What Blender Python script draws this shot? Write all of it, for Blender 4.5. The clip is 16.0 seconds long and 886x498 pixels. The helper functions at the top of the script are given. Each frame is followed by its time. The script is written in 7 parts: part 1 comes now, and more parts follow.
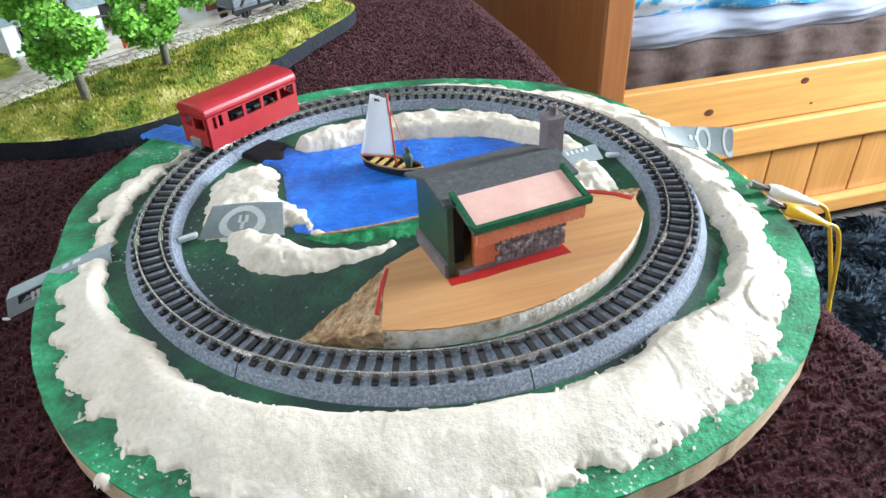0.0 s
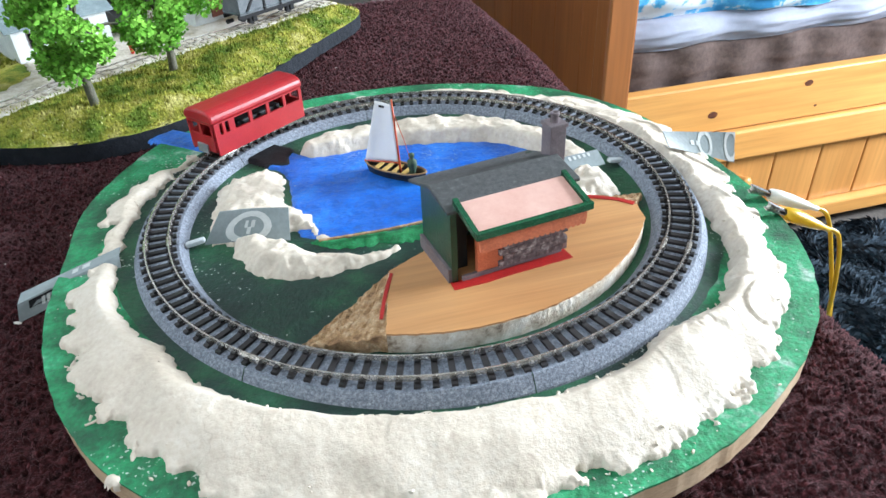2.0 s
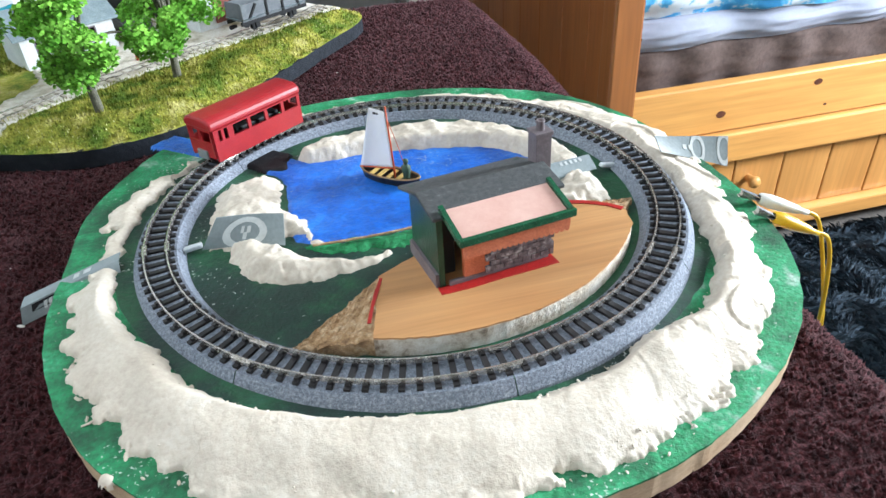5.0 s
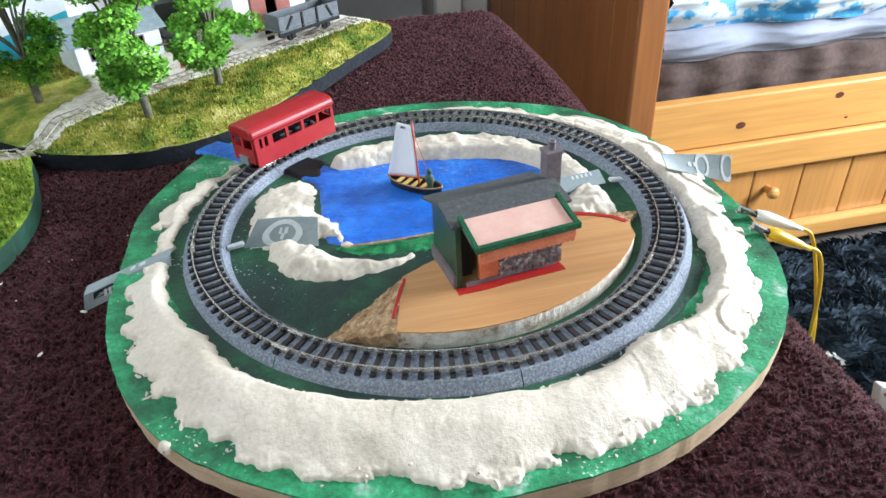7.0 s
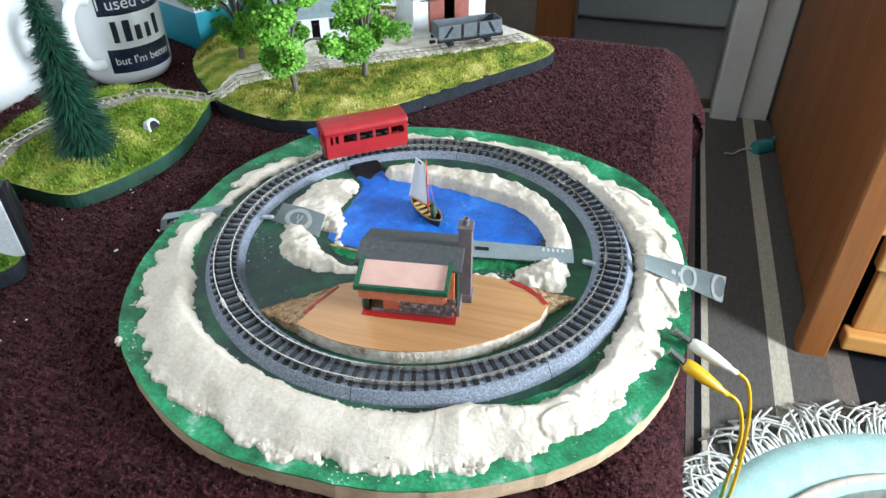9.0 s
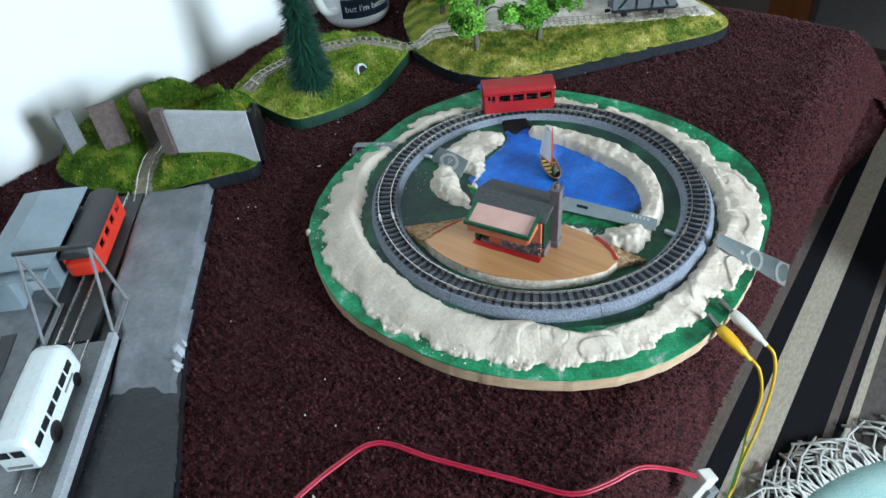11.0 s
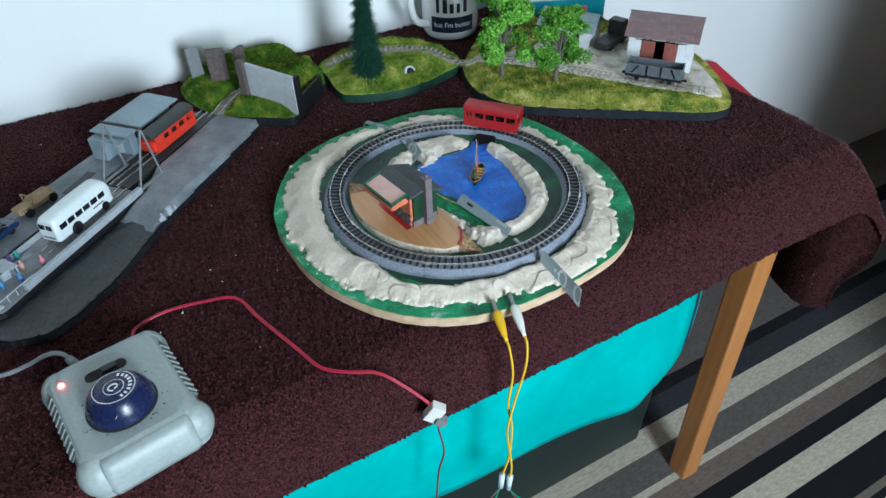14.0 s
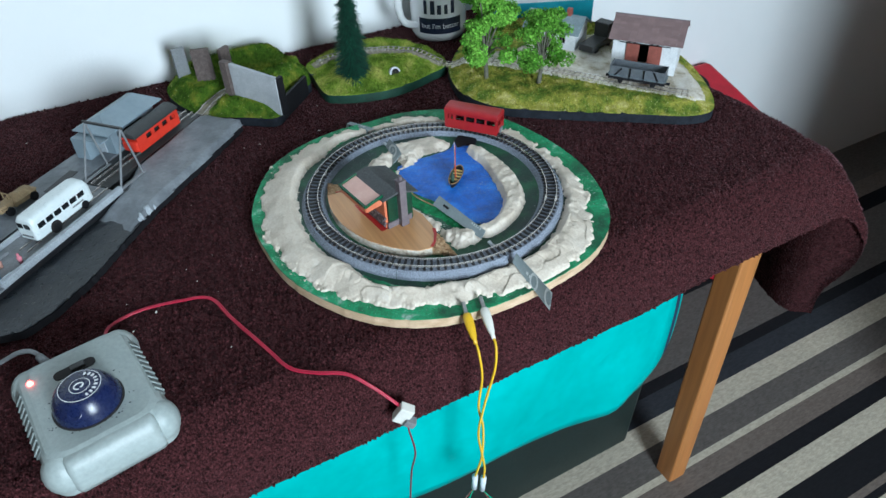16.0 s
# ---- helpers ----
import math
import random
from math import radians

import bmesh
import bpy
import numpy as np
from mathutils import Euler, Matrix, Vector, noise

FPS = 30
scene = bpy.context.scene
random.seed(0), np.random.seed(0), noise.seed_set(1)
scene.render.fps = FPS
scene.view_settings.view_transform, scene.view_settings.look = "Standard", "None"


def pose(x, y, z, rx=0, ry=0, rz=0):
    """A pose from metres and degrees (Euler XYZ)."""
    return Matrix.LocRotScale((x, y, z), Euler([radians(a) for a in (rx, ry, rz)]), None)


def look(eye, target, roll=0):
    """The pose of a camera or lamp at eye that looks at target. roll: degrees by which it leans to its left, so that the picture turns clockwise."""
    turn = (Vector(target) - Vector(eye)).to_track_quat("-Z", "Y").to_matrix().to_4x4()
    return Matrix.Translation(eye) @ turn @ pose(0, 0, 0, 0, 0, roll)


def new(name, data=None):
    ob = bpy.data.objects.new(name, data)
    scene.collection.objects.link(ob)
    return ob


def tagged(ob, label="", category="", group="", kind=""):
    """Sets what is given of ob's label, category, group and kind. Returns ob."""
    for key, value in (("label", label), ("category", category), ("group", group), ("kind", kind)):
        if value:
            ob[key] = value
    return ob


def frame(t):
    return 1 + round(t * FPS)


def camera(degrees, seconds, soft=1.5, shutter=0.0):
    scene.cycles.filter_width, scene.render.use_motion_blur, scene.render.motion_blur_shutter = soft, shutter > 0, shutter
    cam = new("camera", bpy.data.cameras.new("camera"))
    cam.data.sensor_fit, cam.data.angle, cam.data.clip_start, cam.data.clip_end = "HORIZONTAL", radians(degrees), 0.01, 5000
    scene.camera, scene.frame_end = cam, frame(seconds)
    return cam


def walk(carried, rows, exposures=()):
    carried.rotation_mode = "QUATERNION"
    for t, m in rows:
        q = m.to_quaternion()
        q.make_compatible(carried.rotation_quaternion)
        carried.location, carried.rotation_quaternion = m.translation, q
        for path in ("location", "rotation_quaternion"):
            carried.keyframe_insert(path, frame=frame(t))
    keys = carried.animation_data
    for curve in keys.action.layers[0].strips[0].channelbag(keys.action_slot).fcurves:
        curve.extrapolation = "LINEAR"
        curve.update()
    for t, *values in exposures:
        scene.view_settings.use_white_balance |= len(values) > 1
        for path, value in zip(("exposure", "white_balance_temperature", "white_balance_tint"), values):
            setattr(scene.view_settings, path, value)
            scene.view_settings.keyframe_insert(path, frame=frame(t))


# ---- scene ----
cam = camera(65.8, 16.0)
PATH = [
    (0.0, -0.0571, -0.2724, 0.1718, 55.53, 2.13, -15.68),
    (0.5, -0.0576, -0.2722, 0.1717, 55.49, 2.12, -15.54),
    (1.0, -0.0586, -0.2752, 0.1734, 55.66, 2.09, -15.65),
    (1.5, -0.0581, -0.2745, 0.1739, 55.61, 2.15, -15.41),
    (2.0, -0.0573, -0.2748, 0.1751, 55.67, 2.35, -15.39),
    (2.5, -0.0551, -0.2767, 0.1765, 55.65, 2.43, -15.25),
    (3.0, -0.0525, -0.2760, 0.1770, 55.71, 2.58, -15.30),
    (5.5, -0.0487, -0.2849, 0.1826, 55.55, 3.27, -14.00),
    (6.0, -0.0532, -0.2923, 0.1855, 55.56, 3.39, -13.30),
    (6.5, -0.0565, -0.2982, 0.1884, 55.75, 3.06, -12.71),
    (7.0, -0.0530, -0.3040, 0.1989, 55.71, 2.60, -12.26),
    (7.5, -0.0454, -0.3151, 0.2141, 55.06, 1.80, -9.47),
    (8.0, -0.0064, -0.3126, 0.2287, 54.31, 1.94, -2.29),
    (8.5, 0.0566, -0.3077, 0.2391, 54.12, 1.24, 7.11),
    (9.0, 0.1135, -0.3235, 0.2616, 53.18, 0.41, 16.60),
    (9.5, 0.1432, -0.3434, 0.2813, 51.12, 2.31, 22.46),
    (10.0, 0.1511, -0.3572, 0.2981, 49.52, 3.81, 26.61),
    (12.5, 0.3597, -0.3712, 0.3957, 48.70, 2.99, 50.94),
    (13.0, 0.4124, -0.3368, 0.4049, 49.86, 2.61, 55.78),
    (13.5, 0.4594, -0.3000, 0.4007, 49.60, 2.07, 59.86),
    (14.0, 0.4885, -0.2742, 0.4004, 50.15, 1.73, 60.65),
    (14.5, 0.4994, -0.2613, 0.4027, 49.95, 2.12, 60.85),
    (15.0, 0.5027, -0.2515, 0.4043, 49.81, 2.05, 60.83),
    (15.5, 0.5059, -0.2477, 0.4057, 49.77, 2.27, 61.47),
    (16.0, 0.5024, -0.2491, 0.4037, 50.04, 1.67, 61.36),
]
EXPOSURES = [(0.0, 1.10, 5980, 8), (7.0, 1.02, 6050, 8), (9.0, 0.90, 5950, 6), (10.2, 0.66, 5850, 4), (12.3, -0.10, 5500, 1), (16.0, 0.03, 5600, 2)]
walk(cam, [(t, pose(x, y, z, rx, ry, rz)) for t, x, y, z, rx, ry, rz in PATH], EXPOSURES)

# ---- light ----
world = bpy.data.worlds.new("world")
scene.world = world
world.use_nodes = True
sky = world.node_tree.nodes.new("ShaderNodeTexSky")
sky.sky_type, sky.sun_disc = 'NISHITA', False
sky.sun_elevation, sky.sun_rotation = radians(35), radians(120)
world.node_tree.links.new(sky.outputs[0], world.node_tree.nodes["Background"].inputs[0])
world.node_tree.nodes["Background"].inputs[1].default_value = 0.10
FLOOR, WALL_X, EAST_X, NORTH_Y, SOUTH_Y, CEIL = -0.65, -0.425, 1.85, 1.72, -2.2, 1.75
WIN = (-0.28, 0.30, 0.02, 0.95)          # window in the east wall: y from, y to, z from, z to
lamp = bpy.data.lights.new("window_daylight", "AREA")
lamp.shape, lamp.size, lamp.size_y = "RECTANGLE", WIN[1] - WIN[0] - 0.1, WIN[3] - WIN[2] - 0.1
lamp.energy, lamp.color = 52.0, (0.93, 0.97, 1.0)
lamp_ob = new("window_daylight", lamp)
lamp_ob.matrix_world = look((EAST_X - 0.02, (WIN[0] + WIN[1]) / 2, (WIN[2] + WIN[3]) / 2), (0, -0.1, 0))


# ---- materials ----
def nodes_of(m):
    m.use_nodes = True
    t = m.node_tree
    return t, t.nodes["Principled BSDF"]


def ramp_node(t, stops):
    r = t.nodes.new("ShaderNodeValToRGB")
    while len(r.color_ramp.elements) < len(stops):
        r.color_ramp.elements.new(0.5)
    for e, (p, c) in zip(r.color_ramp.elements, stops):
        e.position, e.color = p, (*c, 1)
    return r


def noise_node(t, scale, detail=4.0, rough=0.6, stretch=(1, 1, 1), kind="ShaderNodeTexNoise"):
    co = t.nodes.new("ShaderNodeTexCoord")
    mp = t.nodes.new("ShaderNodeMapping")
    mp.inputs["Scale"].default_value = stretch
    n = t.nodes.new(kind)
    n.inputs["Scale"].default_value = scale
    if kind == "ShaderNodeTexNoise":
        n.inputs["Detail"].default_value, n.inputs["Roughness"].default_value = detail, rough
    t.links.new(co.outputs["Object"], mp.inputs[0])
    t.links.new(mp.outputs[0], n.inputs["Vector"])
    return n


def mat(name, stops, scale=60.0, rough=0.6, bump=0.0, bscale=None, metal=0.0, stretch=(1, 1, 1), fine=0.12, fscale=None, detail=4.0,
        dist=0.002, spec=0.5, coat=0.0, rrange=0.1):
    """Two scales of variation: a colour ramp over broad noise, darkened and lightened a little by fine grain, with bump."""
    m = bpy.data.materials.new(name)
    t, b = nodes_of(m)
    if isinstance(stops[0], (int, float)):
        c = stops
        stops = [(0.3, tuple(x * 0.82 for x in c)), (0.7, tuple(min(1, x * 1.1) for x in c))]
    n1 = noise_node(t, scale, detail, 0.6, stretch)
    r = ramp_node(t, stops)
    t.links.new(n1.outputs["Fac"], r.inputs[0])
    n2 = noise_node(t, fscale or scale * 9, 2.0, 0.6, stretch)
    mix = t.nodes.new("ShaderNodeMix")
    mix.data_type, mix.blend_type = 'RGBA', 'OVERLAY'
    mix.inputs[0].default_value = fine * 4
    t.links.new(r.outputs[0], mix.inputs[6])
    t.links.new(n2.outputs["Fac"], mix.inputs[7])
    t.links.new(mix.outputs[2], b.inputs["Base Color"])
    rr = t.nodes.new("ShaderNodeMapRange")
    rr.inputs[3].default_value, rr.inputs[4].default_value = max(0.03, rough - rrange), min(1, rough + rrange)
    t.links.new(n2.outputs["Fac"], rr.inputs[0])
    t.links.new(rr.outputs[0], b.inputs["Roughness"])
    b.inputs["Metallic"].default_value = metal
    b.inputs["Specular IOR Level"].default_value = spec
    b.inputs["Coat Weight"].default_value = coat
    if bump:
        n3 = noise_node(t, bscale or scale * 5, 5.0, 0.65, stretch)
        bp = t.nodes.new("ShaderNodeBump")
        bp.inputs["Strength"].default_value, bp.inputs["Distance"].default_value = bump, dist
        t.links.new(n3.outputs["Fac"], bp.inputs["Height"])
        t.links.new(bp.outputs[0], b.inputs["Normal"])
    return m


def wood(name, dark, light, axis=0, scale=14.0, rough=0.45, squeeze=0.12, knots=False, coat=0.1):
    """Grain drawn out along one axis."""
    m = bpy.data.materials.new(name)
    t, b = nodes_of(m)
    st = [1.0, 1.0, 1.0]
    st[axis] = squeeze
    n = noise_node(t, scale, 6, 0.62, tuple(st))
    r = ramp_node(t, [(0.25, dark), (0.5, tuple((a + c) / 2 for a, c in zip(dark, light))), (0.75, light)])
    t.links.new(n.outputs["Fac"], r.inputs[0])
    n2 = noise_node(t, scale * 12, 3, 0.6, tuple(s * (0.4 if s < 1 else 1) for s in st))
    mix = t.nodes.new("ShaderNodeMix")
    mix.data_type, mix.blend_type = 'RGBA', 'OVERLAY'
    mix.inputs[0].default_value = 0.35
    t.links.new(r.outputs[0], mix.inputs[6])
    t.links.new(n2.outputs["Fac"], mix.inputs[7])
    t.links.new(mix.outputs[2], b.inputs["Base Color"])
    b.inputs["Roughness"].default_value = rough
    b.inputs["Coat Weight"].default_value = coat
    b.inputs["Coat Roughness"].default_value = 0.3
    bp = t.nodes.new("ShaderNodeBump")
    bp.inputs["Strength"].default_value, bp.inputs["Distance"].default_value = 0.15, 0.001
    t.links.new(n2.outputs["Fac"], bp.inputs["Height"])
    t.links.new(bp.outputs[0], b.inputs["Normal"])
    return m


def per_piece(m, amount=0.25):
    """Lightens and darkens each object of a repeated piece by its own random number."""
    t = m.node_tree
    b = t.nodes["Principled BSDF"]
    src = b.inputs["Base Color"].links[0].from_socket
    oi = t.nodes.new("ShaderNodeObjectInfo")
    mr = t.nodes.new("ShaderNodeMapRange")
    mr.inputs[3].default_value, mr.inputs[4].default_value = 1 - amount, 1 + amount
    hs = t.nodes.new("ShaderNodeHueSaturation")
    t.links.new(oi.outputs["Random"], mr.inputs[0])
    t.links.new(mr.outputs[0], hs.inputs["Value"])
    t.links.new(src, hs.inputs["Color"])
    t.links.new(hs.outputs[0], b.inputs["Base Color"])
    return m


def cracked(m):
    """Thin brown cracks and pits, in patches."""
    t = m.node_tree
    b = t.nodes["Principled BSDF"]
    src = b.inputs["Base Color"].links[0].from_socket
    line = noise_node(t, 46, 3, 0.55)
    off = t.nodes.new("ShaderNodeMath")
    off.operation = "SUBTRACT"
    off.inputs[1].default_value = 0.5
    ab = t.nodes.new("ShaderNodeMath")
    ab.operation = "ABSOLUTE"
    thin = t.nodes.new("ShaderNodeMapRange")
    thin.inputs[1].default_value, thin.inputs[2].default_value, thin.inputs[3].default_value, thin.inputs[4].default_value = 0.002, 0.008, 1.0, 0.0
    patch = noise_node(t, 24, 2, 0.5)
    pm = t.nodes.new("ShaderNodeMapRange")
    pm.inputs[1].default_value, pm.inputs[2].default_value = 0.57, 0.66
    both = t.nodes.new("ShaderNodeMath")
    both.operation = "MULTIPLY"
    t.links.new(line.outputs["Fac"], off.inputs[0])
    t.links.new(off.outputs[0], ab.inputs[0])
    t.links.new(ab.outputs[0], thin.inputs[0])
    t.links.new(patch.outputs["Fac"], pm.inputs[0])
    t.links.new(thin.outputs[0], both.inputs[0])
    t.links.new(pm.outputs[0], both.inputs[1])
    soft = t.nodes.new("ShaderNodeMath")
    soft.operation = "MULTIPLY"
    soft.inputs[1].default_value = 0.2
    t.links.new(both.outputs[0], soft.inputs[0])
    mix = t.nodes.new("ShaderNodeMix")
    mix.data_type = 'RGBA'
    mix.inputs[7].default_value = (0.26, 0.18, 0.11, 1)
    t.links.new(soft.outputs[0], mix.inputs[0])
    t.links.new(src, mix.inputs[6])
    t.links.new(mix.outputs[2], b.inputs["Base Color"])
    return m


def dusted(m):
    """Fine chalky specks, thicker in some patches."""
    t = m.node_tree
    b = t.nodes["Principled BSDF"]
    src = b.inputs["Base Color"].links[0].from_socket
    dots = noise_node(t, 620, 2, 0.5)
    patch = noise_node(t, 22, 3, 0.6)
    add = t.nodes.new("ShaderNodeMath")
    add.operation = "MULTIPLY_ADD"
    add.inputs[1].default_value = 0.55
    t.links.new(patch.outputs["Fac"], add.inputs[0])
    t.links.new(dots.outputs["Fac"], add.inputs[2])
    cut = t.nodes.new("ShaderNodeMapRange")
    cut.inputs[1].default_value, cut.inputs[2].default_value, cut.inputs[4].default_value = 0.985, 1.06, 0.85
    t.links.new(add.outputs[0], cut.inputs[0])
    mix = t.nodes.new("ShaderNodeMix")
    mix.data_type = 'RGBA'
    mix.inputs[7].default_value = (0.62, 0.66, 0.62, 1)
    t.links.new(cut.outputs[0], mix.inputs[0])
    t.links.new(src, mix.inputs[6])
    t.links.new(mix.outputs[2], b.inputs["Base Color"])
    return m


def per_island(m, amount=0.3):
    """The same for the loose pieces inside one joined mesh."""
    t = m.node_tree
    b = t.nodes["Principled BSDF"]
    src = b.inputs["Base Color"].links[0].from_socket
    ge = t.nodes.new("ShaderNodeNewGeometry")
    mr = t.nodes.new("ShaderNodeMapRange")
    mr.inputs[3].default_value, mr.inputs[4].default_value = 1 - amount, 1 + amount
    hs = t.nodes.new("ShaderNodeHueSaturation")
    t.links.new(ge.outputs["Random Per Island"], mr.inputs[0])
    t.links.new(mr.outputs[0], hs.inputs["Value"])
    t.links.new(src, hs.inputs["Color"])
    t.links.new(hs.outputs[0], b.inputs["Base Color"])
    return m


def plain(name, c, rough=0.5, metal=0.0, emit=0.0, spec=0.5):
    m = bpy.data.materials.new(name)
    t, b = nodes_of(m)
    b.inputs["Base Color"].default_value = (*c, 1)
    b.inputs["Roughness"].default_value, b.inputs["Metallic"].default_value = rough, metal
    b.inputs["Specular IOR Level"].default_value = spec
    if emit:
        b.inputs["Emission Color"].default_value, b.inputs["Emission Strength"].default_value = (*c, 1), emit
    return m


TOWEL = mat("maroon_terry", [(0.31, (0.009, 0.0023, 0.0026)), (0.50, (0.034, 0.0092, 0.0102)), (0.70, (0.095, 0.0285, 0.032))], 640, 0.90, 0.8, 620, fine=0.15, fscale=1100, dist=0.0015, spec=0.12)
TOWEL_B = TOWEL.node_tree.nodes["Principled BSDF"]
TOWEL_B.inputs["Sheen Weight"].default_value, TOWEL_B.inputs["Sheen Roughness"].default_value = 0.38, 0.32
TOWEL_B.inputs["Sheen Tint"].default_value = (0.72, 0.42, 0.46, 1)
PAINT_WALL = mat("wall_paint", [(0.3, (0.80, 0.82, 0.82)), (0.7, (0.84, 0.86, 0.86))], 2.5, 0.8, 0.15, 240, fine=0.02)
# Beige kept dark so the mostly unseen walls bounce less light.
DIM_WALL = mat("dim_beige_wall", [(0.3, (0.24, 0.215, 0.185)), (0.7, (0.31, 0.28, 0.24))], 6, 0.85, fine=0.05)
CEIL_M = mat("ceiling_paint", [(0.3, (0.52, 0.52, 0.50)), (0.7, (0.58, 0.58, 0.56))], 3, 0.9, fine=0.02)
PINE = wood("pine", (0.44, 0.195, 0.050), (0.64, 0.335, 0.100), 0, 9, 0.35)
PINE_V = wood("pine_upright", (0.38, 0.165, 0.043), (0.56, 0.285, 0.090), 2, 9, 0.35)
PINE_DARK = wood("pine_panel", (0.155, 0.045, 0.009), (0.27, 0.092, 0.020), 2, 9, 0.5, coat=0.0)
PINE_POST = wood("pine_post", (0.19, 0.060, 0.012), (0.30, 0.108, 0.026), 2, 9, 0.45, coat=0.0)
PINE_LEG = wood("pine_leg", (0.36, 0.135, 0.036), (0.50, 0.215, 0.065), 2, 12, 0.4)
BOARD_GREEN = mat("board_green_paint", [(0.28, (0.004, 0.045, 0.020)), (0.42, (0.008, 0.11, 0.042)), (0.53, (0.016, 0.22, 0.080)), (0.61, (0.035, 0.30, 0.13)), (0.70, (0.36, 0.47, 0.40))], 40, 0.6, 0.4, 500, fine=0.2, fscale=520, detail=9)
INNER_GREEN = mat("inner_dark_green_paint", [(0.30, (0.004, 0.014, 0.014)), (0.48, (0.008, 0.040, 0.026)), (0.58, (0.014, 0.085, 0.036)), (0.72, (0.025, 0.11, 0.060)), (0.80, (0.22, 0.28, 0.27))], 30, 0.5, 0.35, 420, fine=0.15, fscale=500, detail=9)
PLY = wood("ply_edge", (0.42, 0.28, 0.16), (0.66, 0.50, 0.34), 2, 60, 0.7, 3.0, coat=0)
PLASTER = cracked(mat("white_plaster", [(0.25, (0.53, 0.455, 0.365)), (0.55, (0.64, 0.565, 0.470)), (0.8, (0.72, 0.655, 0.565))], 35, 0.6, 0.55, 110, fine=0.07, fscale=500, dist=0.0022, spec=0.4))
LAKE_M = mat("lake_blue_paint", [(0.2, (0.008, 0.05, 0.26)), (0.5, (0.015, 0.13, 0.58)), (0.70, (0.035, 0.22, 0.74)), (0.82, (0.25, 0.45, 0.76))], 55, 0.35, 0.6, 330, fine=0.12, fscale=600, detail=8)
BALLAST = mat("grey_roadbed", [(0.25, (0.10, 0.115, 0.145)), (0.5, (0.20, 0.225, 0.275)), (0.78, (0.40, 0.43, 0.49))], 900, 0.8, 0.6, 1200, fine=0.2, fscale=2200, dist=0.0006, spec=0.3)
SLEEPER = per_piece(mat("black_sleeper", (0.018, 0.016, 0.017), 300, 0.55), 0.3)
RAIL = mat("nickel_rail", [(0.3, (0.50, 0.47, 0.44)), (0.7, (0.66, 0.63, 0.59))], 60, 0.25, metal=0.8, fine=0.02)
PLAT_TOP = wood("oak_laminate", (0.42, 0.20, 0.075), (0.58, 0.32, 0.14), 0, 28, 0.3, 0.1)
CHIP = mat("raw_chipboard", [(0.25, (0.16, 0.08, 0.035)), (0.5, (0.42, 0.26, 0.13)), (0.8, (0.72, 0.58, 0.40))], 260, 0.85, 0.9, 420, fine=0.2, dist=0.0015)
EDGE_WHITE = mat("rough_cut_edge", [(0.25, (0.22, 0.15, 0.10)), (0.40, (0.58, 0.49, 0.38)), (0.70, (0.84, 0.79, 0.70))], 190, 0.85, 0.8, 500, fine=0.15, dist=0.001)
for m_ in (INNER_GREEN, BOARD_GREEN, LAKE_M):
    dusted(m_)
RED_PAINT = mat("red_paint", (0.40, 0.018, 0.016), 120, 0.4, 0.1)
CARD = mat("grey_printed_card", [(0.3, (0.20, 0.24, 0.25)), (0.7, (0.25, 0.29, 0.30))], 60, 0.5, fine=0.05)
CARD_PRINT = mat("card_print", (0.55, 0.58, 0.58), 60, 0.5, fine=0.05)
BLACK = mat("black_paint", (0.010, 0.010, 0.012), 80, 0.6, 0.2, 300, spec=0.25)


# ---- mesh tools ----
def thing(name, loc=(0, 0, 0), rz=0.0, label="", category="", group="", kind=""):
    ob = new(name)
    ob.matrix_world = pose(*loc, 0, 0, rz)
    ob.empty_display_size = 0.02
    return tagged(ob, label, category, group, kind)


def part(name, bm, material, parent=None, label="", smooth=False, bevel=0.0, loc=None):
    me = bpy.data.meshes.new(name)
    bmesh.ops.recalc_face_normals(bm, faces=bm.faces)
    bm.to_mesh(me)
    bm.free()
    me.materials.append(material)
    if smooth:
        me.polygons.foreach_set("use_smooth", [True] * len(me.polygons))
    ob = new(name, me)
    if parent:
        ob.parent = parent
    if loc is not None:
        ob.location = loc
    if bevel:
        md = ob.modifiers.new("edge", "BEVEL")
        md.width, md.segments, md.limit_method = bevel, 2, "ANGLE"
    if label:
        ob["label"] = label
    return ob


def solo(name, bm, material, label, category, group="", kind="", smooth=False, bevel=0.0):
    return tagged(part(name, bm, material, None, "", smooth, bevel), label, category, group, kind)


def box(bm, c, s, rz=0.0, rx=0.0, ry=0.0):
    m = pose(*c, rx, ry, rz) @ Matrix.Diagonal((*s, 1))
    bmesh.ops.create_cube(bm, size=1, matrix=m)
    return bm


def B(c, s, rz=0.0, rx=0.0, ry=0.0):
    return box(bmesh.new(), c, s, rz, rx, ry)


def cyl(bm, a, b, r1, r2=None, n=12, caps=True):
    a, b = Vector(a), Vector(b)
    d = b - a
    m = Matrix.Translation((a + b) / 2) @ d.to_track_quat("Z", "Y").to_matrix().to_4x4()
    bmesh.ops.create_cone(bm, cap_ends=caps, segments=n, radius1=r1, radius2=r1 if r2 is None else r2, depth=d.length, matrix=m)
    return bm


def prism(outline, z0, z1, bm=None):
    bm = bm or bmesh.new()
    lo = [bm.verts.new((x, y, z0)) for x, y in outline]
    hi = [bm.verts.new((x, y, z1)) for x, y in outline]
    n = len(outline)
    bm.faces.new(hi)
    bm.faces.new(lo[::-1])
    for i in range(n):
        bm.faces.new((lo[i], lo[(i + 1) % n], hi[(i + 1) % n], hi[i]))
    return bm


